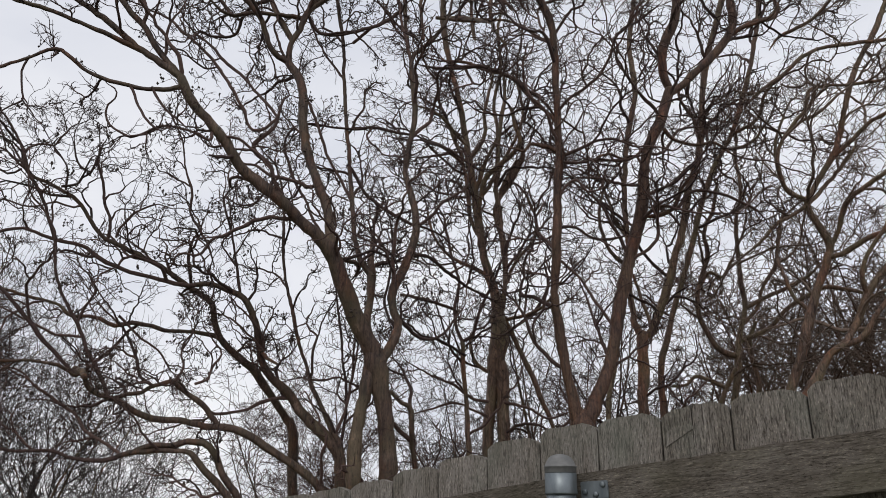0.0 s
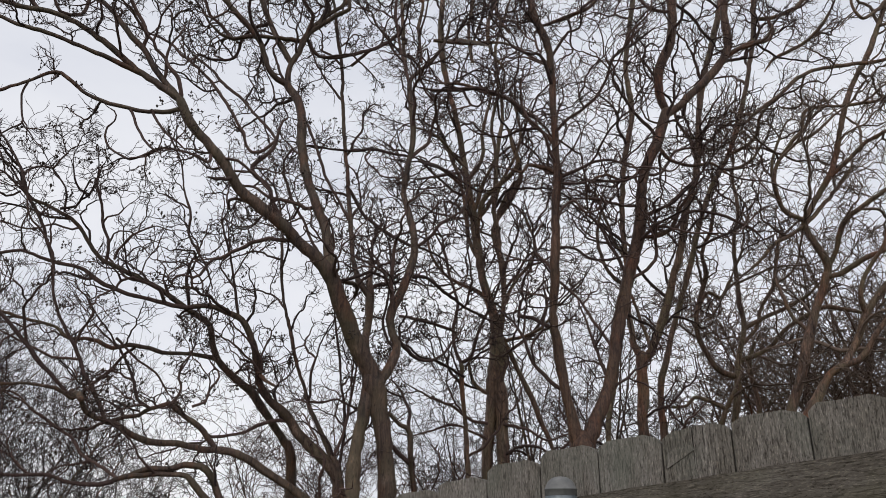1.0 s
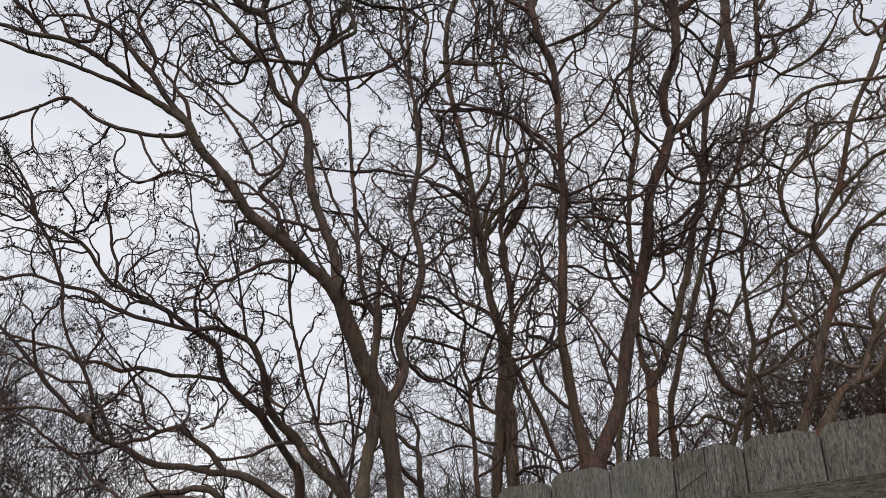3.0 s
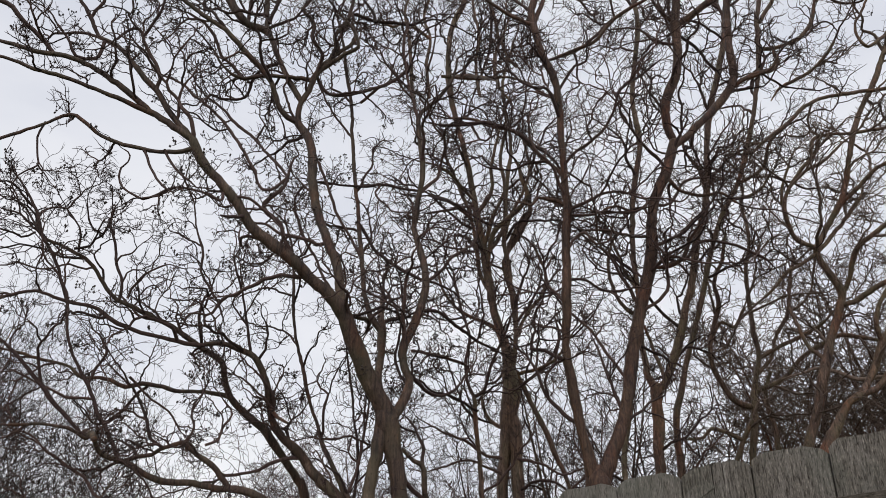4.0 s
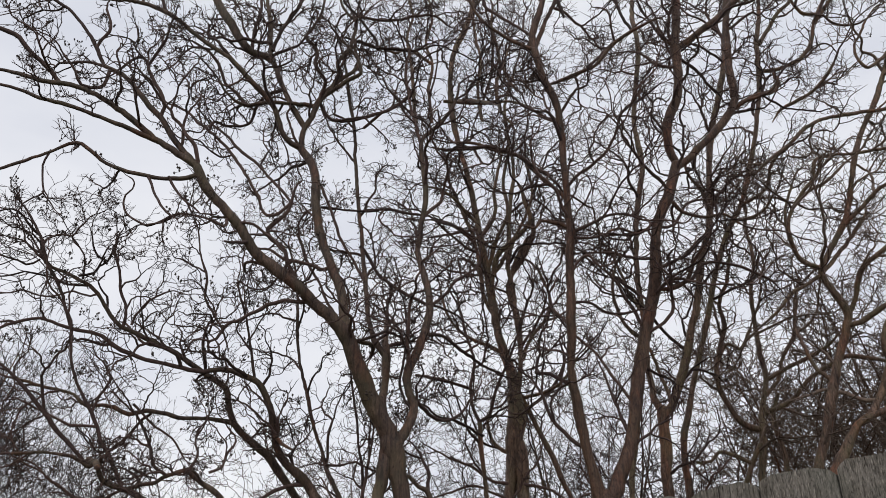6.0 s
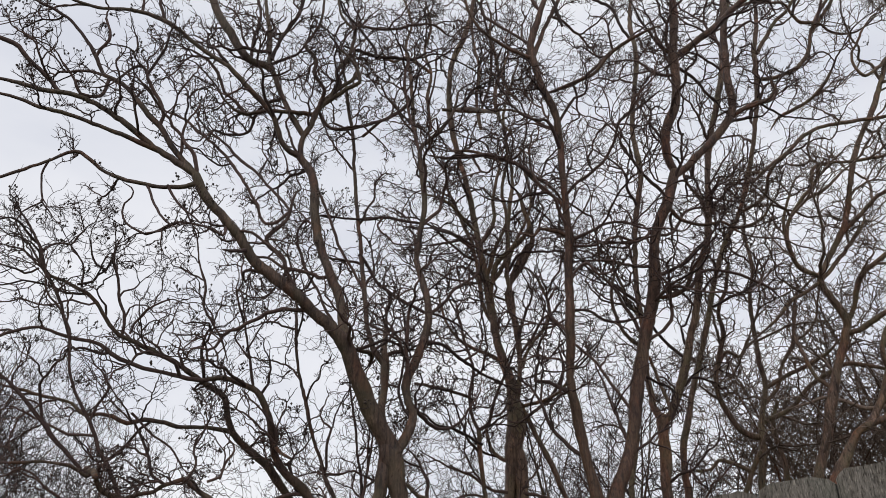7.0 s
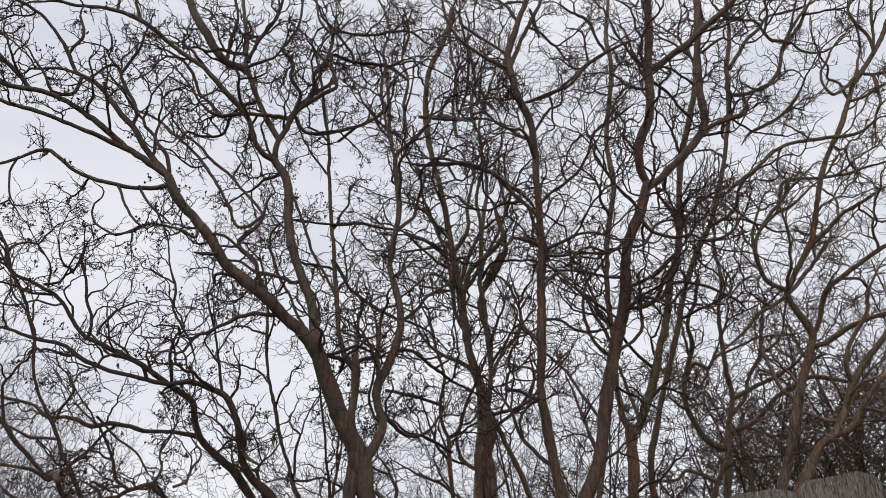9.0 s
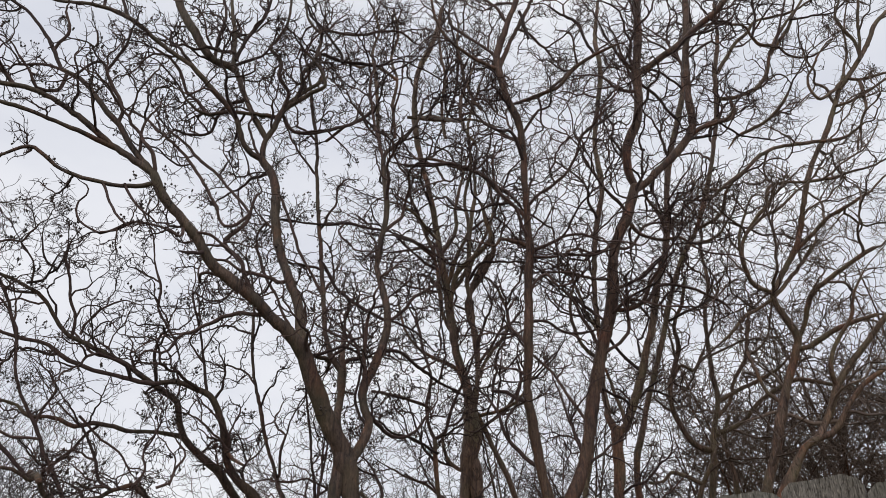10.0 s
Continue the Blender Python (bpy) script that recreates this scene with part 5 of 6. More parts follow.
limb(tree_e, "trunk", 0.88, 0.8, (1.18, 6.50, 2.23, 0.054), (1.25, 6.52, 2.38, 0.064), (1.32, 6.55, 2.55, 0.057), (1.42, 6.58, 2.77, 0.055), (1.50, 6.61, 3.02, 0.056), (1.57, 6.65, 3.33, 0.057), (1.63, 6.67, 3.55, 0.058), (1.70, 6.70, 3.77, 0.061), (1.80, 6.73, 4.06, 0.060), (1.88, 6.76, 4.30, 0.055), (1.93, 6.78, 4.51, 0.056), (1.96, 6.81, 4.79, 0.052), (2.06, 6.84, 5.12, 0.050), (2.18, 6.86, 5.32, 0.051), (2.26, 6.88, 5.53, 0.052), (2.33, 6.90, 5.72, 0.052))
limb(tree_e, "limb", 1.35, 0.8, (2.38, 7.00, 5.76, 0.039), (2.31, 6.99, 5.93, 0.044), (2.30, 6.97, 6.13, 0.045), (2.34, 6.96, 6.33, 0.048), (2.44, 6.95, 6.53, 0.049), (2.50, 6.93, 6.74, 0.050), (2.52, 6.91, 7.03, 0.054), (2.52, 6.90, 7.25, 0.055))
limb(tree_e, "limb", 1.16, 0.9, (2.53, 6.90, 7.22, 0.039), (2.57, 6.92, 7.48, 0.049), (2.62, 6.93, 7.75, 0.046), (2.69, 6.97, 8.30, 0.044), (2.81, 7.00, 8.89, 0.039))
limb(tree_e, "limb", 1.25, 0.9, (2.53, 6.90, 7.22, 0.037), (2.68, 6.88, 7.31, 0.038), (2.84, 6.85, 7.43, 0.038), (3.05, 6.82, 7.60, 0.039), (3.27, 6.78, 7.82, 0.036), (3.52, 6.74, 8.04, 0.033), (3.76, 6.70, 8.31, 0.030))
limb(tree_e, "limb", 1.43, 0.9, (2.38, 7.00, 5.76, 0.037), (2.51, 7.02, 5.86, 0.038), (2.65, 7.04, 6.01, 0.042), (2.84, 7.07, 6.22, 0.043), (3.07, 7.10, 6.50, 0.044), (3.17, 7.13, 6.70, 0.045), (3.18, 7.15, 6.98, 0.042), (3.24, 7.20, 7.49, 0.044))
limb(tree_e, "limb", 1.76, 0.9, (3.24, 7.20, 7.49, 0.041), (3.31, 7.23, 7.92, 0.041), (3.42, 7.27, 8.59, 0.039), (3.48, 7.30, 9.20, 0.033))
limb(tree_e, "limb", 1.25, 1, (3.15, 7.20, 6.58, 0.024), (3.26, 7.15, 6.64, 0.021), (3.41, 7.10, 6.68, 0.017), (3.55, 7.05, 6.72, 0.017), (3.64, 7.00, 6.87, 0.014))
limb(tree_e, "limb", 5.28, 1, (1.92, 6.78, 4.49, 0.020), (2.01, 6.77, 4.51, 0.020), (2.12, 6.77, 4.55, 0.017), (2.21, 6.76, 4.60, 0.014), (2.34, 6.70, 4.74, 0.011))
limb(tree_e, "limb", 3.48, 1, (1.83, 6.74, 4.17, 0.019), (1.97, 6.71, 4.30, 0.019), (2.08, 6.68, 4.35, 0.017), (2.16, 6.60, 4.29, 0.014))
limb(tree_e, "limb", 2.13, 1, (1.73, 6.71, 3.87, 0.019), (1.65, 6.68, 4.04, 0.016), (1.58, 6.65, 4.14, 0.016), (1.50, 6.62, 4.30, 0.013), (1.40, 6.60, 4.41, 0.011))
limb(tree_e, "limb", 3.44, 1, (2.04, 6.83, 5.06, 0.023), (1.97, 6.85, 5.00, 0.017), (1.83, 6.88, 4.92, 0.014), (1.67, 6.90, 4.99, 0.014), (1.55, 6.90, 4.96, 0.012))
limb(tree_e, "limb", 1.6, 1, (2.17, 6.86, 5.30, 0.024), (2.32, 6.87, 5.13, 0.018), (2.51, 6.86, 5.07, 0.015), (2.71, 6.84, 5.09, 0.015), (2.82, 6.80, 4.97, 0.012))
limb(tree_e, "limb", 4.44, 1, (2.20, 6.87, 5.38, 0.018), (2.09, 6.79, 5.48, 0.018), (1.96, 6.71, 5.56, 0.015), (1.83, 6.60, 5.69, 0.012))
limb(tree_e, "limb", 3.42, 0.7, (1.46, 6.59, 2.87, 0.013), (1.42, 6.59, 2.97, 0.013), (1.36, 6.58, 3.16, 0.010), (1.32, 6.57, 3.31, 0.010), (1.26, 6.60, 3.53, 0.008))
limb(tree_e, "limb", 3.69, 0.6, (1.92, 6.72, 4.25, 0.018), (2.06, 6.70, 4.26, 0.022), (2.17, 6.68, 4.31, 0.019), (2.23, 6.67, 4.40, 0.020), (2.28, 6.64, 4.53, 0.017), (2.35, 6.60, 4.63, 0.014))
limb(tree_e, "limb", 2.35, 0.6, (1.70, 6.70, 3.79, 0.019), (1.85, 6.67, 3.87, 0.016), (1.95, 6.65, 3.95, 0.016), (2.00, 6.63, 4.05, 0.016), (1.99, 6.60, 4.18, 0.014))
limb(tree_e, "limb", 1.23, 0.5, (2.52, 6.91, 7.12, 0.017), (2.65, 6.93, 7.02, 0.017), (2.75, 6.95, 6.92, 0.017), (2.85, 6.98, 6.77, 0.017), (2.93, 7.00, 6.69, 0.017))
limb(tree_e, "limb", 0.64, 0.5, (2.48, 6.90, 6.97, 0.016), (2.36, 6.87, 6.95, 0.017), (2.23, 6.83, 6.98, 0.013), (2.10, 6.80, 6.93, 0.013))
limb(tree_e, "limb", 0.70, 0.4, (2.52, 6.90, 7.25, 0.021), (2.39, 6.85, 7.33, 0.017), (2.31, 6.80, 7.43, 0.014))
limb(tree_e, "limb", 1.07, 0.6, (3.15, 7.20, 6.58, 0.023), (3.33, 7.25, 6.73, 0.024), (3.55, 7.30, 6.86, 0.025), (3.72, 7.34, 6.91, 0.022), (3.81, 7.36, 7.04, 0.022), (3.81, 7.40, 7.23, 0.019))
limb(tree_e, "limb", 0.68, 0.5, (1.08, 6.36, 6.39, 0.014), (1.25, 6.32, 6.44, 0.021), (1.45, 6.28, 6.51, 0.018), (1.61, 6.24, 6.70, 0.018), (1.82, 6.19, 6.85, 0.018), (1.98, 6.15, 6.93, 0.015), (2.15, 6.10, 6.97, 0.009))
limb(tree_e, "limb", 0.42, 0.5, (1.86, 6.18, 6.87, 0.015), (1.78, 6.21, 7.11, 0.016), (1.71, 6.24, 7.37, 0.016), (1.56, 6.27, 7.50, 0.013), (1.47, 6.30, 7.62, 0.010))
limb(tree_e, "limb", 1.04, 0.5, (1.52, 6.01, 5.54, 0.011), (1.66, 6.30, 5.95, 0.014), (1.82, 6.48, 6.18, 0.015), (2.05, 6.69, 6.43, 0.013), (2.21, 6.60, 6.54, 0.006))
limb(tree_e, "limb", 1.05, 0.6, (0.85, 6.30, 6.93, 0.015), (0.52, 6.46, 7.37, 0.016), (0.39, 6.55, 7.61, 0.016), (0.39, 6.60, 7.91, 0.010))
limb(tree_e, "limb", 0.46, 0.5, (2.48, 6.90, 6.97, 0.015), (2.31, 6.88, 6.97, 0.017), (2.10, 6.84, 7.12, 0.013), (1.78, 6.80, 7.09, 0.007))
limb(tree_e, "limb", 3.43, 0.5, (1.07, 6.33, 5.97, 0.014), (1.16, 6.31, 6.12, 0.014), (1.24, 6.28, 6.23, 0.012), (1.35, 6.25, 6.26, 0.012), (1.38, 6.20, 6.36, 0.006))
limb(tree_e, "limb", 0.49, 0.5, (2.52, 6.90, 7.25, 0.017), (2.33, 6.83, 7.40, 0.017), (2.29, 6.81, 7.47, 0.014), (2.17, 6.75, 7.64, 0.014), (2.11, 6.70, 7.79, 0.007))
limb(tree_e, "limb", 2.61, 0.5, (1.07, 6.38, 4.65, 0.016), (1.26, 6.37, 4.64, 0.013), (1.44, 6.35, 4.67, 0.013), (1.59, 6.33, 4.64, 0.013), (1.85, 6.30, 4.70, 0.008))
limb(tree_e, "limb", 1.56, 0.5, (1.04, 6.40, 4.30, 0.013), (1.22, 6.37, 4.46, 0.013), (1.31, 6.34, 4.34, 0.010), (1.40, 6.33, 4.35, 0.010), (1.47, 6.30, 4.51, 0.008))
limb(tree_e, "limb", 1.56, 0.5, (1.94, 6.79, 4.60, 0.014), (1.71, 6.66, 4.56, 0.014), (1.48, 6.54, 4.56, 0.014), (1.25, 6.50, 4.55, 0.008))
limb(tree_e, "limb", 3.90, 0.5, (1.53, 6.63, 3.17, 0.015), (1.39, 6.63, 3.40, 0.013), (1.24, 6.63, 3.64, 0.013), (1.07, 6.60, 3.78, 0.013))
limb(tree_e, "limb", 1.82, 0.5, (1.03, 6.41, 4.03, 0.015), (1.21, 6.43, 4.03, 0.013), (1.34, 6.45, 3.95, 0.013), (1.52, 6.48, 3.94, 0.013), (1.66, 6.50, 3.98, 0.008))
limb(tree_e, "limb", 4.17, 0.5, (1.95, 6.72, 4.25, 0.017), (2.05, 6.72, 4.28, 0.017), (2.24, 6.74, 4.36, 0.017), (2.36, 6.75, 4.51, 0.017), (2.69, 6.76, 4.50, 0.014), (2.82, 6.74, 4.43, 0.014), (2.98, 6.70, 4.31, 0.012))
limb(tree_e, "limb", 1.2, 0.5, (2.01, 6.82, 4.96, 0.017), (2.12, 6.84, 4.96, 0.015), (2.43, 6.93, 5.29, 0.015), (2.65, 6.90, 5.31, 0.009))
limb(tree_e, "stub", 0, 1, (1.13, 6.30, 7.55, 0.018), (1.16, 6.27, 7.35, 0.015), (1.19, 6.25, 7.13, 0.012))
crown(tree_e, seeds=0.02, stout=1.15)

tree_f = tree("slender bare tree with pale forked trunk", 15, bark_pale, twig_bark, 0.8)
limb(tree_f, "trunk", 0.65, 0.8, (2.02, 8.40, -0.67, 0.086), (2.07, 8.40, 0.32, 0.069), (2.14, 8.40, 1.98, 0.064), (2.20, 8.44, 2.50, 0.061), (2.22, 8.45, 2.80, 0.059), (2.26, 8.48, 3.17, 0.059), (2.27, 8.49, 3.39, 0.063), (2.29, 8.50, 3.52, 0.073))
limb(tree_f, "limb", 1.38, 0.9, (2.30, 8.50, 3.48, 0.046), (2.22, 8.52, 3.60, 0.040), (2.20, 8.54, 3.83, 0.034), (2.19, 8.56, 4.03, 0.030), (2.20, 8.59, 4.31, 0.031), (2.22, 8.63, 4.68, 0.031), (2.22, 8.66, 4.97, 0.032), (2.25, 8.70, 5.45, 0.032))
limb(tree_f, "limb", 1.22, 1, (2.25, 8.70, 5.45, 0.031), (2.34, 8.72, 6.08, 0.033), (2.49, 8.73, 6.84, 0.035), (2.48, 8.75, 7.54, 0.032), (2.59, 8.76, 8.20, 0.033), (2.67, 8.77, 8.78, 0.034), (2.67, 8.79, 9.39, 0.031), (2.79, 8.80, 10.13, 0.023))
limb(tree_f, "limb", 2.33, 0.9, (2.30, 8.50, 3.48, 0.044), (2.39, 8.48, 3.58, 0.047), (2.46, 8.46, 3.74, 0.047), (2.54, 8.43, 3.93, 0.047), (2.62, 8.39, 4.18, 0.047), (2.69, 8.36, 4.44, 0.044), (2.76, 8.33, 4.64, 0.044), (2.83, 8.30, 4.88, 0.041))
limb(tree_f, "limb", 1.75, 1, (2.83, 8.30, 4.88, 0.039), (2.91, 8.29, 5.27, 0.039), (3.05, 8.28, 5.63, 0.039), (3.15, 8.26, 6.24, 0.037), (3.25, 8.25, 6.79, 0.038), (3.44, 8.24, 7.45, 0.035), (3.58, 8.23, 7.88, 0.036), (3.70, 8.21, 8.50, 0.033), (3.88, 8.20, 9.15, 0.026))
limb(tree_f, "trunk", 1.62, 0.8, (2.38, 8.80, -0.69, 0.059), (2.41, 8.80, 0.32, 0.047), (2.48, 8.80, 2.00, 0.044), (2.54, 8.80, 2.60, 0.041), (2.55, 8.80, 2.85, 0.041), (2.55, 8.80, 3.10, 0.038), (2.58, 8.80, 3.29, 0.038), (2.65, 8.80, 3.49, 0.035), (2.72, 8.80, 3.76, 0.035), (2.81, 8.80, 4.03, 0.032), (2.92, 8.80, 4.34, 0.032))
limb(tree_f, "limb", 2.39, 1, (2.92, 8.80, 4.34, 0.030), (3.02, 8.78, 4.62, 0.032), (3.12, 8.76, 4.95, 0.033), (3.23, 8.74, 5.31, 0.030), (3.38, 8.72, 5.69, 0.030), (3.54, 8.70, 5.95, 0.027), (3.73, 8.67, 6.34, 0.031), (3.86, 8.65, 6.74, 0.032), (4.03, 8.62, 7.28, 0.029), (4.15, 8.60, 7.71, 0.029))
limb(tree_f, "limb", 1.96, 1, (4.15, 8.60, 7.71, 0.028), (4.22, 8.58, 8.15, 0.030), (4.27, 8.56, 8.60, 0.031), (4.39, 8.53, 9.16, 0.027), (4.44, 8.50, 9.84, 0.023))
limb(tree_f, "limb", 1.90, 0.9, (4.22, 8.58, 8.15, 0.028), (4.49, 8.52, 8.15, 0.026), (4.75, 8.46, 8.24, 0.026), (4.93, 8.40, 8.44, 0.026), (5.00, 8.33, 8.73, 0.022), (5.16, 8.26, 9.07, 0.023), (5.41, 8.20, 9.43, 0.019))
limb(tree_f, "stem", 1.38, 0.8, (1.86, 8.70, -0.72, 0.049), (1.87, 8.70, 0.39, 0.039), (1.88, 8.70, 2.29, 0.036), (1.88, 8.75, 2.59, 0.033), (1.93, 8.80, 2.91, 0.030), (2.03, 8.85, 3.30, 0.031), (2.10, 8.90, 3.65, 0.028))
limb(tree_f, "limb", 3.21, 1, (2.61, 8.40, 4.16, 0.020), (2.49, 8.38, 4.25, 0.020), (2.37, 8.37, 4.38, 0.017), (2.24, 8.30, 4.56, 0.017))
limb(tree_f, "limb", 1.2, 1, (2.22, 8.63, 4.75, 0.024), (2.11, 8.72, 5.01, 0.021), (2.05, 8.82, 5.35, 0.018), (1.99, 8.90, 5.69, 0.018))
limb(tree_f, "limb", 1.6, 1, (3.09, 8.27, 5.86, 0.022), (3.00, 8.16, 6.10, 0.022), (2.86, 8.07, 6.24, 0.018), (2.79, 8.00, 6.47, 0.018))
limb(tree_f, "limb", 2.55, 1, (3.63, 8.69, 6.15, 0.027), (3.75, 8.59, 6.17, 0.023), (3.91, 8.43, 6.25, 0.023), (3.95, 8.25, 6.47, 0.019), (4.10, 8.20, 6.67, 0.019))
limb(tree_f, "limb", 1.85, 0.8, (4.11, 8.30, 7.14, 0.008), (4.22, 8.25, 7.29, 0.018), (4.40, 8.19, 7.38, 0.024), (4.64, 8.11, 7.50, 0.020), (4.79, 8.06, 7.64, 0.021), (4.91, 8.00, 7.82, 0.017))
limb(tree_f, "limb", 1.27, 0.5, (2.39, 8.48, 3.58, 0.023), (2.35, 8.52, 3.79, 0.020), (2.30, 8.55, 4.00, 0.020), (2.23, 8.50, 4.22, 0.017))
limb(tree_f, "limb", 1.0, 0.7, (2.21, 8.60, 4.36, 0.027), (2.02, 8.58, 4.52, 0.024), (1.90, 8.54, 4.84, 0.021), (1.89, 8.52, 5.06, 0.017), (1.94, 8.50, 5.27, 0.014))
limb(tree_f, "limb", 1.94, 0.6, (3.54, 8.70, 5.95, 0.023), (3.65, 8.50, 5.88, 0.023), (3.74, 8.33, 5.87, 0.019), (3.86, 8.20, 6.02, 0.011))
limb(tree_f, "limb", 1.0, 0.6, (2.83, 8.40, 6.28, 0.006), (3.22, 8.45, 6.26, 0.014), (3.56, 8.50, 6.22, 0.011))
limb(tree_f, "limb", 1.62, 0.70, (5.06, 8.33, 8.85, 0.028), (5.19, 8.30, 9.00, 0.026), (5.34, 8.28, 9.20, 0.023), (5.46, 8.25, 9.45, 0.021), (5.64, 8.23, 9.75, 0.019), (5.75, 8.20, 10.11, 0.017))
limb(tree_f, "limb", 1.95, 0.60, (5.01, 8.33, 8.75, 0.024), (5.05, 8.28, 8.85, 0.023), (4.84, 8.24, 8.85, 0.022), (4.72, 8.19, 8.96, 0.020), (4.64, 8.14, 9.07, 0.019), (4.42, 8.09, 9.07, 0.018), (4.16, 8.05, 9.05, 0.017), (3.93, 8.00, 8.93, 0.016))
limb(tree_f, "limb", 1.30, 0.50, (5.03, 8.33, 8.81, 0.020), (5.12, 8.30, 8.87, 0.018), (5.19, 8.28, 8.72, 0.017), (5.45, 8.25, 8.64, 0.015), (5.61, 8.23, 8.70, 0.013), (5.84, 8.20, 8.89, 0.012))
limb(tree_f, "limb", 1.95, 0.70, (4.30, 8.55, 8.60, 0.028), (4.53, 8.53, 8.94, 0.027), (4.62, 8.51, 9.08, 0.025), (4.82, 8.49, 9.27, 0.024), (4.97, 8.46, 9.47, 0.022), (5.23, 8.44, 9.53, 0.020), (5.49, 8.42, 9.61, 0.018), (5.88, 8.40, 9.87, 0.017))
limb(tree_f, "limb", 1.95, 0.70, (4.67, 8.10, 8.87, 0.020), (4.76, 8.07, 9.21, 0.017), (4.76, 8.03, 9.49, 0.015), (4.88, 8.00, 9.89, 0.012))
limb(tree_f, "limb", 1.95, 0.70, (5.00, 8.20, 8.78, 0.020), (5.09, 8.17, 9.00, 0.018), (5.17, 8.15, 9.24, 0.016), (5.29, 8.12, 9.59, 0.014), (5.34, 8.10, 10.00, 0.012))
crown(tree_f, seeds=0.02, stout=1.1)

tree_h = tree("crooked bare tree with a bowed side limb", 16, bark_pale, twig_red, 0.7)
limb(tree_h, "trunk", 0.45, 0.8, (3.13, 9.00, -0.64, 0.057), (3.20, 9.00, 0.39, 0.046), (3.31, 9.00, 2.13, 0.042), (3.41, 9.00, 2.74, 0.039), (3.46, 9.00, 3.00, 0.040), (3.51, 9.00, 3.26, 0.040), (3.56, 9.00, 3.56, 0.040))
limb(tree_h, "limb", 2.28, 0.9, (3.53, 9.00, 3.39, 0.038), (3.42, 8.99, 3.41, 0.036), (3.28, 8.98, 3.50, 0.032), (3.19, 8.96, 3.66, 0.032), (3.11, 8.94, 3.84, 0.032), (3.09, 8.92, 4.06, 0.032), (3.16, 8.90, 4.34, 0.029), (3.25, 8.87, 4.62, 0.029), (3.24, 8.85, 4.90, 0.026), (3.38, 8.82, 5.19, 0.022), (3.44, 8.80, 5.49, 0.019))
limb(tree_h, "limb", 2.56, 0.9, (3.56, 9.00, 3.52, 0.036), (3.65, 9.02, 3.81, 0.033), (3.71, 9.04, 4.02, 0.030), (3.70, 9.07, 4.32, 0.030), (3.72, 9.10, 4.69, 0.027), (3.75, 9.13, 5.16, 0.023), (3.89, 9.17, 5.65, 0.024), (3.88, 9.20, 6.08, 0.020))
limb(tree_h, "limb", 1.55, 0.9, (3.56, 9.00, 3.56, 0.033), (3.72, 8.97, 3.62, 0.029), (3.93, 8.92, 3.72, 0.026), (4.10, 8.86, 3.91, 0.026), (4.33, 8.81, 4.06, 0.026), (4.58, 8.75, 4.18, 0.026), (4.82, 8.69, 4.13, 0.023), (5.15, 8.60, 4.02, 0.019))
limb(tree_h, "limb", 1.79, 0.8, (2.65, 8.90, -0.64, 0.042), (2.83, 8.90, 0.56, 0.034), (3.13, 8.90, 2.61, 0.031), (3.21, 8.86, 2.82, 0.028), (3.31, 8.83, 3.04, 0.028), (3.41, 8.80, 3.19, 0.028))
limb(tree_h, "limb", 1.95, 0.9, (3.64, 9.02, 3.77, 0.026), (3.83, 9.03, 3.95, 0.022), (3.95, 9.05, 4.24, 0.023), (4.14, 9.06, 4.53, 0.023), (4.24, 9.08, 4.91, 0.019), (4.39, 9.10, 5.31, 0.020))
limb(tree_h, "limb", 3.15, 0.9, (3.13, 8.91, 4.21, 0.025), (3.26, 8.85, 4.39, 0.022), (3.36, 8.82, 4.31, 0.022), (3.52, 8.80, 4.52, 0.018))
limb(tree_h, "stem", 1.35, 0.9, (3.69, 9.20, -0.62, 0.045), (3.72, 9.20, 0.63, 0.036), (3.78, 9.20, 2.77, 0.033), (3.81, 9.20, 3.16, 0.033), (3.77, 9.20, 3.37, 0.030), (3.78, 9.20, 3.64, 0.026), (3.88, 9.20, 3.85, 0.023))
limb(tree_h, "limb", 1.19, 0.7, (3.70, 9.04, 3.98, 0.029), (3.86, 9.03, 4.07, 0.026), (4.07, 9.01, 4.16, 0.026), (4.32, 8.98, 4.27, 0.023), (4.51, 8.90, 4.39, 0.019))
limb(tree_h, "limb", 3.72, 0.6, (3.28, 8.84, 2.98, 0.025), (3.08, 8.87, 3.09, 0.025), (2.97, 8.90, 3.13, 0.021), (2.87, 8.93, 3.04, 0.018), (2.70, 8.90, 3.01, 0.017))
crown(tree_h, seeds=0.01, stout=1.0)

tree_r = tree("bare tree with a bent trunk and reddish side limbs", 17, bark_pale, twig_red, 0.7)
limb(tree_r, "trunk", 0.67, 0.8, (3.05, 8.00, -0.51, 0.074), (3.22, 8.00, 0.61, 0.059), (3.50, 8.00, 2.50, 0.055), (3.63, 8.00, 2.84, 0.052), (3.70, 8.00, 2.99, 0.053), (3.79, 8.00, 3.20, 0.050), (3.87, 8.00, 3.44, 0.050), (3.97, 8.00, 3.68, 0.051), (4.07, 8.00, 3.93, 0.048), (4.18, 8.00, 4.12, 0.045), (4.27, 8.00, 4.32, 0.045))
limb(tree_r, "limb", 2.03, 1, (4.27, 8.00, 4.32, 0.043), (4.29, 7.98, 4.43, 0.042), (4.23, 7.96, 4.57, 0.042), (4.15, 7.94, 4.70, 0.035), (4.09, 7.91, 4.85, 0.035), (4.09, 7.90, 4.92, 0.035), (4.15, 7.88, 5.03, 0.035), (4.27, 7.85, 5.21, 0.032), (4.38, 7.82, 5.39, 0.032), (4.46, 7.80, 5.54, 0.033))
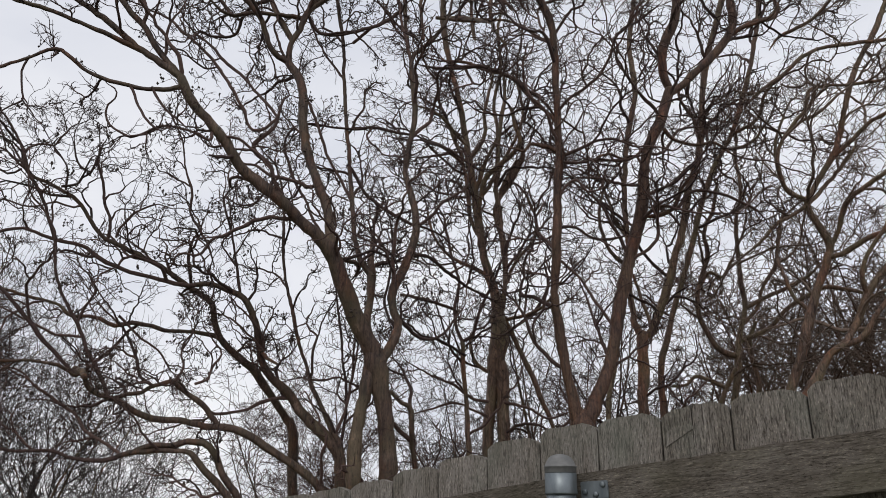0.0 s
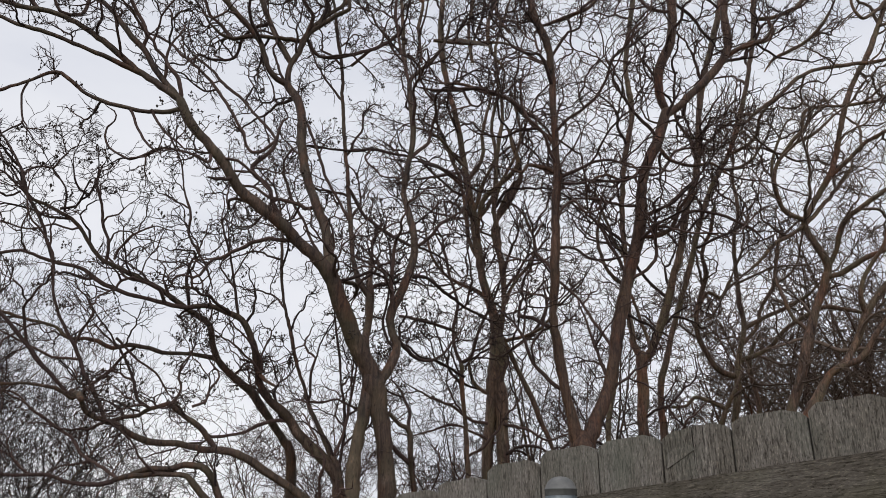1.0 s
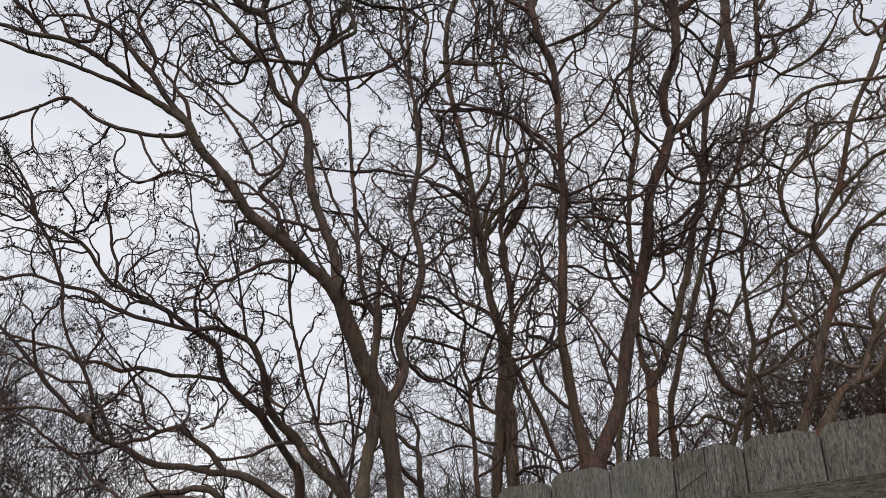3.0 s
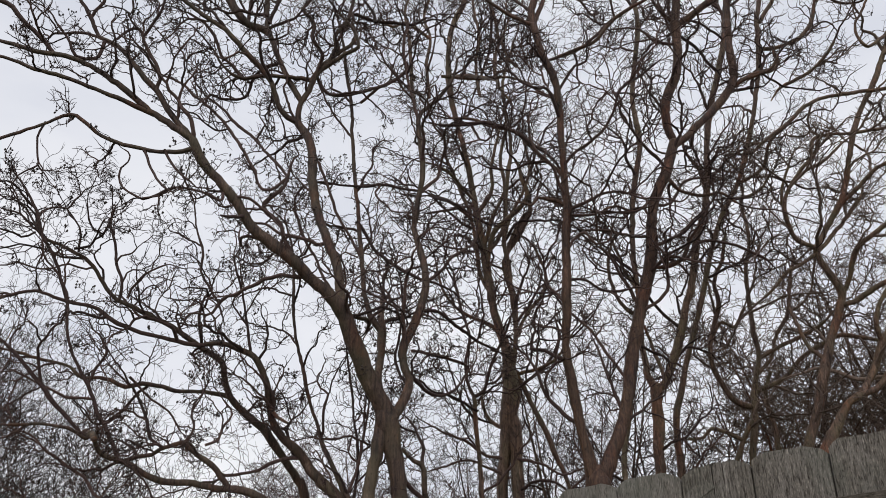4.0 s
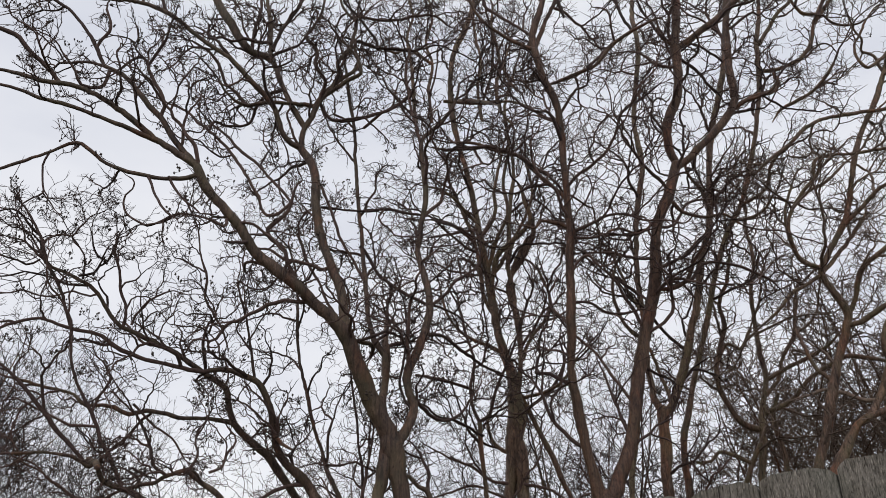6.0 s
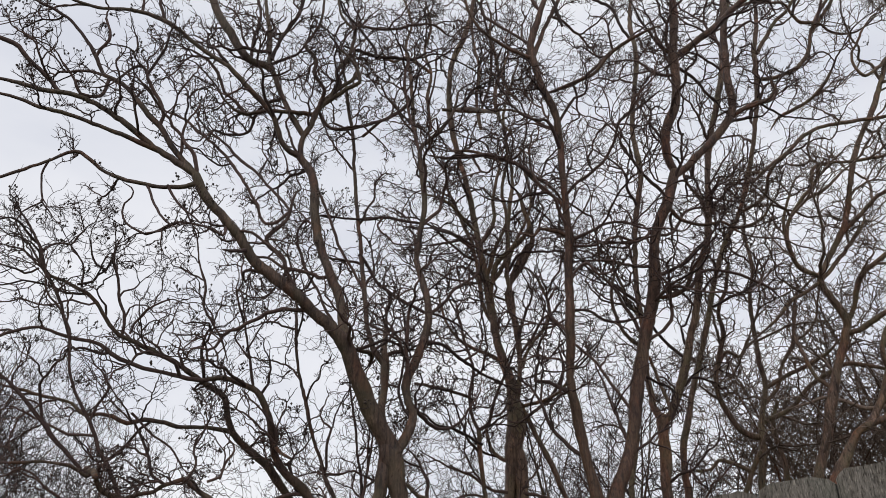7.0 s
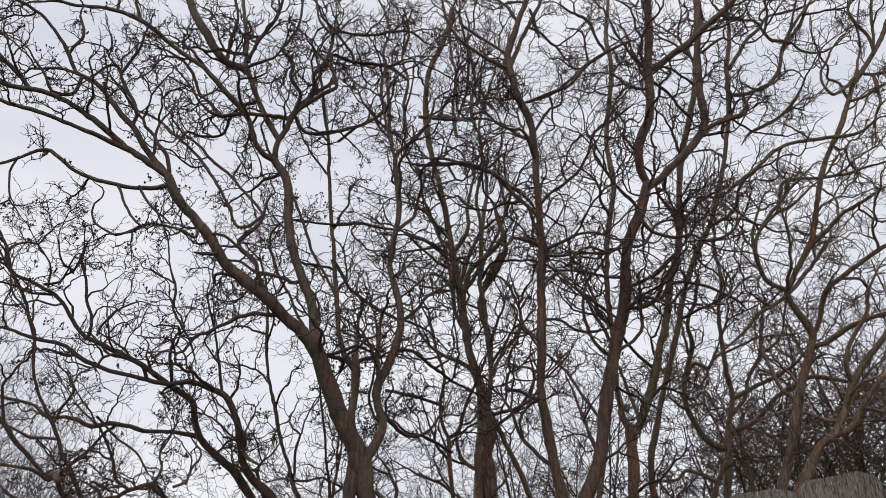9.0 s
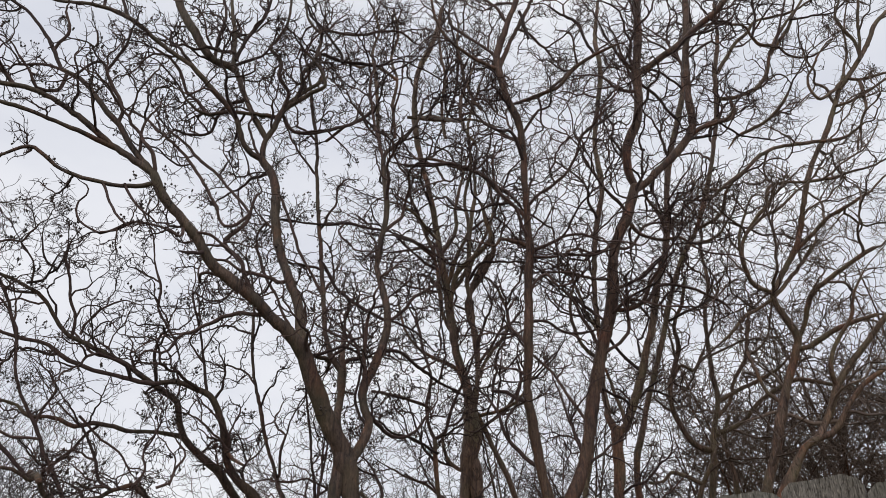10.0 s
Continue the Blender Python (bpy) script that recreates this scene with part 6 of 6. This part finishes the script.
limb(tree_r, "limb", 2.02, 1, (4.46, 7.80, 5.54, 0.031), (4.55, 7.77, 5.81, 0.033), (4.65, 7.74, 6.16, 0.030), (4.76, 7.72, 6.45, 0.030), (4.90, 7.70, 6.71, 0.031), (5.05, 7.67, 6.95, 0.031), (5.17, 7.65, 7.19, 0.032), (5.31, 7.63, 7.50, 0.028), (5.45, 7.60, 7.81, 0.025))
limb(tree_r, "limb", 3.51, 1, (4.29, 7.99, 4.40, 0.031), (4.38, 7.91, 4.58, 0.025), (4.42, 7.84, 4.76, 0.028), (4.47, 7.78, 4.90, 0.028), (4.64, 7.69, 5.03, 0.028), (4.85, 7.60, 5.17, 0.025), (5.14, 7.50, 5.32, 0.022))
limb(tree_r, "limb", 5.66, 1, (4.40, 7.82, 5.43, 0.029), (4.62, 7.70, 5.61, 0.025), (4.79, 7.59, 5.77, 0.022), (4.95, 7.51, 5.85, 0.022), (5.16, 7.40, 5.96, 0.018))
limb(tree_r, "limb", 2.09, 1, (4.91, 7.60, 6.80, 0.022), (4.65, 7.58, 6.75, 0.023), (4.30, 7.56, 6.66, 0.022), (4.07, 7.55, 6.53, 0.022), (3.85, 7.53, 6.32, 0.021), (3.65, 7.52, 6.18, 0.018), (3.45, 7.50, 5.99, 0.014))
limb(tree_r, "limb", 1.38, 1, (4.91, 7.60, 6.80, 0.021), (5.00, 7.54, 6.78, 0.023), (5.13, 7.44, 6.76, 0.019), (5.30, 7.30, 6.86, 0.015))
limb(tree_r, "trunk", 0.67, 0.8, (2.98, 7.70, -0.46, 0.081), (3.20, 7.70, 0.65, 0.065), (3.57, 7.70, 2.52, 0.060), (3.68, 7.66, 2.74, 0.054), (3.79, 7.63, 2.91, 0.051), (3.90, 7.59, 3.09, 0.042), (4.09, 7.55, 3.27, 0.035), (4.25, 7.51, 3.51, 0.036), (4.34, 7.46, 3.72, 0.036), (4.55, 7.40, 4.00, 0.034), (4.74, 7.34, 4.21, 0.030), (4.95, 7.26, 4.45, 0.026), (5.15, 7.18, 4.78, 0.021), (5.30, 7.10, 5.10, 0.014), (5.38, 7.05, 5.40, 0.008))
limb(tree_r, "limb", 1.94, 1, (4.01, 7.57, 3.20, 0.032), (4.18, 7.51, 3.27, 0.029), (4.37, 7.41, 3.53, 0.026), (4.55, 7.30, 3.73, 0.023), (4.78, 7.22, 3.86, 0.018), (5.00, 7.15, 4.05, 0.012), (5.12, 7.10, 4.25, 0.007))
limb(tree_r, "limb", 1.3, 1, (4.32, 7.47, 3.72, 0.029), (4.26, 7.41, 3.88, 0.026), (4.28, 7.36, 4.04, 0.023), (4.37, 7.30, 4.20, 0.023), (4.50, 7.22, 4.38, 0.019), (4.55, 7.16, 4.62, 0.014), (4.68, 7.10, 4.85, 0.008))
limb(tree_r, "limb", 1.64, 1, (4.25, 8.00, 4.28, 0.028), (4.41, 7.91, 4.32, 0.031), (4.59, 7.79, 4.44, 0.028), (4.76, 7.69, 4.50, 0.025), (5.02, 7.60, 4.56, 0.021))
limb(tree_r, "limb", 1.86, 1, (3.97, 8.00, 3.68, 0.024), (3.87, 8.06, 3.82, 0.020), (3.83, 8.16, 4.11, 0.021), (3.82, 8.25, 4.41, 0.018), (3.92, 8.30, 4.70, 0.018))
limb(tree_r, "limb", 1.74, 0.9, (4.02, 7.48, 5.85, 0.017), (4.10, 7.52, 6.10, 0.021), (4.36, 7.56, 6.19, 0.018), (4.67, 7.59, 6.24, 0.019), (4.92, 7.50, 6.23, 0.019))
limb(tree_r, "limb", 4.73, 0.9, (4.09, 7.90, 4.92, 0.028), (3.99, 7.90, 4.98, 0.021), (3.87, 7.90, 5.10, 0.021), (3.82, 7.89, 5.26, 0.021), (3.80, 7.88, 5.45, 0.018), (3.83, 7.88, 5.70, 0.018), (3.96, 7.90, 5.97, 0.015))
limb(tree_r, "limb", 1.9, 0.8, (4.09, 7.91, 4.88, 0.021), (3.90, 7.96, 4.77, 0.021), (3.74, 8.01, 4.69, 0.021), (3.64, 8.05, 4.56, 0.017), (3.51, 8.10, 4.44, 0.017))
limb(tree_r, "limb", 1.78, 0.6, (3.55, 8.20, 3.52, 0.007), (3.75, 8.12, 3.56, 0.015), (3.94, 8.04, 3.61, 0.020), (4.07, 7.97, 3.53, 0.020), (4.22, 7.90, 3.45, 0.020), (4.43, 7.80, 3.45, 0.020))
limb(tree_r, "limb", 3.33, 0.7, (4.07, 7.90, 4.94, 0.025), (3.84, 7.83, 5.00, 0.024), (3.74, 7.75, 5.19, 0.024), (3.71, 7.68, 5.38, 0.024), (3.76, 7.63, 5.53, 0.021), (3.88, 7.56, 5.70, 0.021), (4.06, 7.46, 5.89, 0.018), (4.12, 7.40, 6.06, 0.014))
limb(tree_r, "limb", 2.16, 0.6, (3.76, 7.63, 5.53, 0.017), (3.92, 7.49, 5.68, 0.017), (4.11, 7.37, 5.76, 0.017), (4.29, 7.30, 5.92, 0.014))
limb(tree_r, "limb", 2.73, 0.7, (4.09, 7.91, 4.88, 0.025), (4.42, 7.95, 5.21, 0.022), (4.69, 7.98, 5.53, 0.022), (4.80, 8.00, 5.67, 0.015))
limb(tree_r, "limb", 1.20, 0.60, (5.35, 7.62, 7.60, 0.036), (5.51, 7.58, 7.79, 0.033), (5.67, 7.55, 8.01, 0.031), (5.82, 7.51, 8.24, 0.029), (5.96, 7.47, 8.51, 0.027), (6.17, 7.44, 8.73, 0.025), (6.39, 7.40, 8.91, 0.022))
limb(tree_r, "limb", 1.60, 0.50, (5.43, 7.60, 7.74, 0.021), (5.24, 7.57, 7.55, 0.020), (4.99, 7.53, 7.39, 0.019), (4.89, 7.50, 7.52, 0.018), (4.88, 7.47, 7.64, 0.016), (4.99, 7.43, 7.84, 0.015), (5.06, 7.40, 7.97, 0.014))
limb(tree_r, "limb", 1.60, 0.50, (5.68, 7.52, 8.02, 0.022), (5.67, 7.50, 8.30, 0.020), (5.56, 7.47, 8.43, 0.019), (5.48, 7.45, 8.65, 0.018), (5.57, 7.42, 8.92, 0.016), (5.58, 7.40, 9.29, 0.015))
limb(tree_r, "limb", 1.60, 0.50, (5.65, 7.50, 7.99, 0.022), (5.67, 7.45, 8.23, 0.020), (5.69, 7.40, 8.51, 0.018), (5.76, 7.35, 8.85, 0.017), (5.85, 7.30, 9.20, 0.015))
limb(tree_r, "limb", 1.20, 0.50, (5.46, 7.55, 7.72, 0.021), (5.55, 7.49, 7.66, 0.019), (5.66, 7.42, 7.64, 0.018), (5.79, 7.36, 7.66, 0.016), (5.91, 7.30, 7.66, 0.014))
limb(tree_r, "limb", 1.20, 0.50, (5.22, 7.60, 7.32, 0.021), (5.34, 7.52, 7.32, 0.019), (5.51, 7.45, 7.38, 0.017), (5.63, 7.38, 7.45, 0.016), (5.82, 7.30, 7.57, 0.014))
limb(tree_r, "limb", 1.20, 0.50, (5.49, 7.40, 7.58, 0.021), (5.47, 7.37, 7.37, 0.019), (5.44, 7.35, 7.14, 0.017), (5.32, 7.32, 6.95, 0.015), (5.24, 7.30, 6.73, 0.013))
crown(tree_r, seeds=0.01, stout=1.0)


# ---- woods further back ----
def far_tree(label, seed, x, y, height, width, stems, twig, skin, thick=5, kink=0.22, lift=0.09, fine=0.0042, size=1.0):
    """A many-stemmed bare tree whose limbs rise and fan out."""
    t = tree(label, seed, skin, twig)
    rng = t["rng"]
    g = float(slope(x, y))
    for i in range(stems):
        turn = 2 * math.pi * (i + rng.uniform(0, 0.6)) / stems
        out = width * rng.uniform(0.45, 1.0)
        top = height * rng.uniform(0.72, 1.0)
        bend = rng.uniform(-0.5, 0.5, 6)
        pts = []
        for j in range(6):
            f = j / 5
            r = 0.15 + out * f ** 1.5
            pts.append((x + r * math.cos(turn + bend[j] * 0.5 * f), y + r * math.sin(turn + bend[j] * 0.5 * f),
                        g - 0.1 + (top + 0.1) * f, max(0.008, 0.06 * (1 - f) ** 0.9 * height / 6)))
        limb(t, "trunk" if i == 0 else "limb", thick * 0.1, size, *pts, bare=0.42)
        for _ in range(4):
            j = int(rng.integers(2, 5))
            a, turn2 = pts[j], rng.uniform(0, 6.28)
            ln = height * rng.uniform(0.2, 0.4)
            sub = [(a[0] + ln * f * 0.6 * math.cos(turn2 + f), a[1] + ln * f * 0.6 * math.sin(turn2 + f), a[2] + ln * f * 0.75, max(0.006, a[3] * 0.6 * (1 - f))) for f in (0, 0.3, 0.6, 1.0)]
            limb(t, "limb", thick * 1.1, size, *sub)
    crown(t, 0.85, 0.35, 0.0, kink * 2.2, lift * 2, size, fine * 0.8, 14, 5, ends=1)
    return t


far_tree("grey bare many-stemmed thicket tree behind the arching limbs", 31, -8.4, 11.5, 6.6, 2.6, 8, twig_grey, bark_pale, 30, 0.10, 0.20, 0.0052)
far_tree("grey bare thicket tree with steep fine twigs", 32, -6.9, 12.6, 5.6, 1.8, 6, twig_grey, bark_pale, 18, 0.10, 0.20, 0.0048)
far_tree("low grey bare thicket tree beyond the arches", 38, -5.6, 13.0, 4.3, 1.6, 6, twig_grey, bark_pale, 17, 0.20, 0.15, 0.005)
far_tree("reddish bare thicket tree at the wood's edge", 33, 5.7, 11.6, 6.6, 2, 8, twig_red, bark_red, 2.6, 0.46, 0.03, 0.0075)
far_tree("reddish bare thicket tree with tangled twigs", 34, 7.2, 11.4, 7.3, 2.2, 8, twig_red, bark_red, 1.6, 0.46, 0.03, 0.0075)
far_tree("brown bare thicket tree with crossing limbs", 39, 6.1, 10, 5.7, 1.6, 8, twig_red, bark_red, 2.4, 0.46, 0.03, 0.007)
far_tree("low brown bare thicket tree close behind the fence", 41, 4.7, 10.6, 5.4, 1.5, 7, twig_red, bark_red, 3.2, 0.46, 0.03, 0.007)
far_tree("grey bare tree far behind the others", 35, 3.5, 12.4, 5.3, 1.8, 6, twig_grey, bark, 7.5, 0.44, 0.04, 0.0055)
far_tree("dark bare tree behind the forked trunk", 40, 2.0, 12.0, 5.9, 1.6, 6, twig_bark, bark, 2.2, 0.46, 0.03, 0.0052)
far_tree("slender bare tree far behind the fork", 36, 0.9, 13.5, 5.8, 1.5, 6, twig_grey, bark, 3.2, 0.44, 0.04, 0.0052)
far_tree("slender grey bare tree at the back", 37, -0.9, 15.0, 4.9, 1.6, 5, twig_bark, bark_pale, 10, 0.44, 0.04, 0.0055)
far_tree("thin grey bare tree beyond the front trunk", 42, -2.6, 14.0, 5.0, 1.7, 6, twig_bark, bark, 9, 0.44, 0.04, 0.0055)

# ---- the board fence ----
fence = tagged(new("board_fence"), "weathered grey dog-eared board fence on steel posts", "fence")
fence.matrix_world = pose(0.826, 1.124, 0, 0, 0, -36.3)
PITCH = 0.1272
TOP_S = (-1.209, -1.091, -0.954, -0.849, -0.718, -0.593, -0.452, -0.325, -0.193, -0.066)
TOP_Z = (1.674, 1.698, 1.722, 1.746, 1.768, 1.779, 1.793, 1.805, 1.819, 1.803)


def foot(s):
    """Height of the ground at a place along the fence."""
    return float(slope(0.826 + 0.806 * s, 1.124 - 0.592 * s))


def board_top(s):
    if s < TOP_S[0]:
        return foot(s) - foot(TOP_S[0]) + TOP_Z[0]
    if s > TOP_S[-1]:
        return foot(s) - foot(TOP_S[-1]) + TOP_Z[-1]
    return float(np.interp(s, TOP_S, TOP_Z))


def board_mesh(rng, split=False):
    """A board whose highest point is at z = 0, with clipped, worn upper corners and a raked top."""
    w, h, d = PITCH - 0.003, 1.66, 0.016
    el, er = rng.uniform(0.016, 0.026), rng.uniform(0.022, 0.034)
    dl, dr = rng.uniform(0.008, 0.015), rng.uniform(0.010, 0.016)
    rake = rng.uniform(0.005, 0.010)
    line = [(0, -h), (w, -h), (w, -dr - 0.004), (w - 0.3 * er, -dr * 0.62), (w - er, -0.002), (w - er - 0.008, 0.0)]
    line += [(w * 0.65, -rake * 0.25 - rng.uniform(0, 0.0015))]
    if split:
        line += [(w * 0.622, -0.002), (w * 0.612, -0.045), (w * 0.603, -0.003)]
        line += [(w * 0.47, -0.003), (w * 0.455, -0.10), (w * 0.445, -0.004)]
    line += [(w * 0.36, -rake * 0.6 - rng.uniform(0, 0.002)), (el, -rake), (el * 0.4, -rake - dl * 0.5), (0, -rake - dl)]
    bm = bmesh.new()
    front = [bm.verts.new((x, 0.0, z)) for x, z in line]
    back = [bm.verts.new((x, d, z)) for x, z in line]
    bm.faces.new(front)
    bm.faces.new(back[::-1])
    for i in range(len(line)):
        j = (i + 1) % len(line)
        bm.faces.new((front[j], front[i], back[i], back[j]))
    mesh = bpy.data.meshes.new("picket")
    bm.to_mesh(mesh)
    bm.free()
    mesh.materials.append(weathered)
    return mesh


rng = np.random.default_rng(5)
boards = [board_mesh(rng) for _ in range(7)]
split_board = board_mesh(rng, True)
first = -0.273 - 40 * PITCH
for i in range(76):
    s = first + i * PITCH
    kind = split_board if i == 38 else boards[int(rng.integers(0, 7))]
    ob = part("picket", kind, weathered, fence)
    z = board_top(s + PITCH / 2)
    ob.matrix_basis = pose(s + 0.0015, rng.uniform(0, 0.002), z, rng.uniform(-0.15, 0.15), rng.uniform(-0.25, 0.25), 0)


def rail_mesh(rng, length):
    """A rough two-by-four, its edges worn and its faces slightly uneven."""
    n = int(length / 0.04)
    ring = ((-0.038, 0.003), (-0.035, 0.0), (-0.003, 0.0), (0.0, 0.0), (0.0, -0.088), (-0.035, -0.088), (-0.038, -0.085), (-0.038, -0.045))
    bm = bmesh.new()
    rows = []
    for i in range(n + 1):
        rows.append([bm.verts.new((length * i / n, min(-0.0005, y + rng.normal(0, 0.0006)), z - 0.003 + rng.normal(0, 0.0009))) for y, z in ring])
    for a, b in zip(rows, rows[1:]):
        for j in range(len(ring)):
            k = (j + 1) % len(ring)
            bm.faces.new((a[j], a[k], b[k], b[j]))
    bm.faces.new(rows[0][::-1])
    bm.faces.new(rows[-1])
    return bm


def rail_top(s):
    return 1.671 + foot(s) - foot(-0.682)


SPAN = 2.4
POSTS = [-0.700 + SPAN * k for k in (-2, -1, 0, 1)]
for s in POSTS:
    rise = rail_top(s + SPAN) - rail_top(s)
    lean = math.degrees(math.atan2(rise, SPAN))
    for drop in (0.0, 1.05):
        rail = part("rail", rail_mesh(rng, math.hypot(SPAN, rise) - 0.004), rail_wood, fence, "brown weathered wooden rail")
        rail.matrix_basis = pose(s + 0.002, 0, rail_top(s) - drop, 0, -lean, 0)


def turned(profile, sides=32):
    """A solid of revolution from (radius, z) pairs, upwards."""
    bm = bmesh.new()
    rows = [[bm.verts.new((r * math.cos(a), r * math.sin(a), z)) for a in (2 * math.pi * i / sides for i in range(sides))] for r, z in profile]
    for a, b in zip(rows, rows[1:]):
        for i in range(sides):
            j = (i + 1) % sides
            bm.faces.new((a[i], a[j], b[j], b[i])).smooth = True
    bm.faces.new(rows[0][::-1])
    bm.faces.new(rows[-1])
    return bm


def box(x0, x1, y0, y1, z0, z1, bevel):
    bm = bmesh.new()
    bmesh.ops.create_cube(bm, size=1)
    for v in bm.verts:
        v.co = Vector(((x0 + x1) / 2 + v.co.x * (x1 - x0), (y0 + y1) / 2 + v.co.y * (y1 - y0), (z0 + z1) / 2 + v.co.z * (z1 - z0)))
    bmesh.ops.bevel(bm, geom=bm.edges[:], offset=bevel, segments=2, affect="EDGES")
    return bm


for s in POSTS:
    z = rail_top(s) - 0.012
    post = part("fence_post", turned([(0.0274, -1.75), (0.0274, 0.012), (0.026, 0.013)]), zinc, fence, "galvanised steel post")
    post.matrix_basis = pose(s, -0.0725, z)
    dome = [(0.0285, 0.014), (0.0292, 0.015), (0.0294, 0.0235), (0.0308, 0.0245), (0.0308, 0.0262), (0.0288, 0.0272)]
    dome += [(0.0266, 0.0325), (0.0240, 0.0375), (0.0204, 0.0420), (0.0155, 0.0452), (0.0098, 0.0472), (0.0038, 0.0480)]
    part("post_cap", turned(dome), dull_zinc, post, "dull domed metal cap")
    part("clamp", turned([(0.0280, -0.0245), (0.0298, -0.024), (0.0302, -0.021), (0.0296, -0.018), (0.0296, 0.0135), (0.0282, 0.0138)]), zinc, post)
    bracket = part("bracket", box(0.024, 0.079, -0.003, 0.0, -0.033, -0.002, 0.0012), zinc, fence, "galvanised bracket plate")
    bracket.matrix_basis = pose(s, -0.0395, z, 0, -2.5, 0)
    for bx, bz in ((0.069, -0.009), (0.054, -0.026), (0.033, -0.021)):
        bolt = part("bolt", turned([(0.0056, 0.0), (0.0056, 0.0022), (0.0046, 0.0036), (0.002, 0.0044)], 12), zinc, bracket)
        bolt.matrix_basis = pose(bx, -0.003, bz, 90, 0, 0)

# a lifted flake of wood on the split board
bm = bmesh.new()
near = [bm.verts.new(v) for v in ((0.0, -0.0012, 0.0), (0.052, -0.0009, 0.030), (0.050, -0.0006, 0.040), (0.004, -0.0008, 0.028))]
back = [bm.verts.new((v.co.x, 0.001, v.co.z)) for v in near]
bm.faces.new(near)
for i in range(4):
    bm.faces.new((near[(i + 1) % 4], near[i], back[i], back[(i + 1) % 4]))
flake = part("wood_flake", bm, weathered, fence, "lifted grey wood splinter")
flake.matrix_basis = pose(-0.520, 0.0, 1.716)
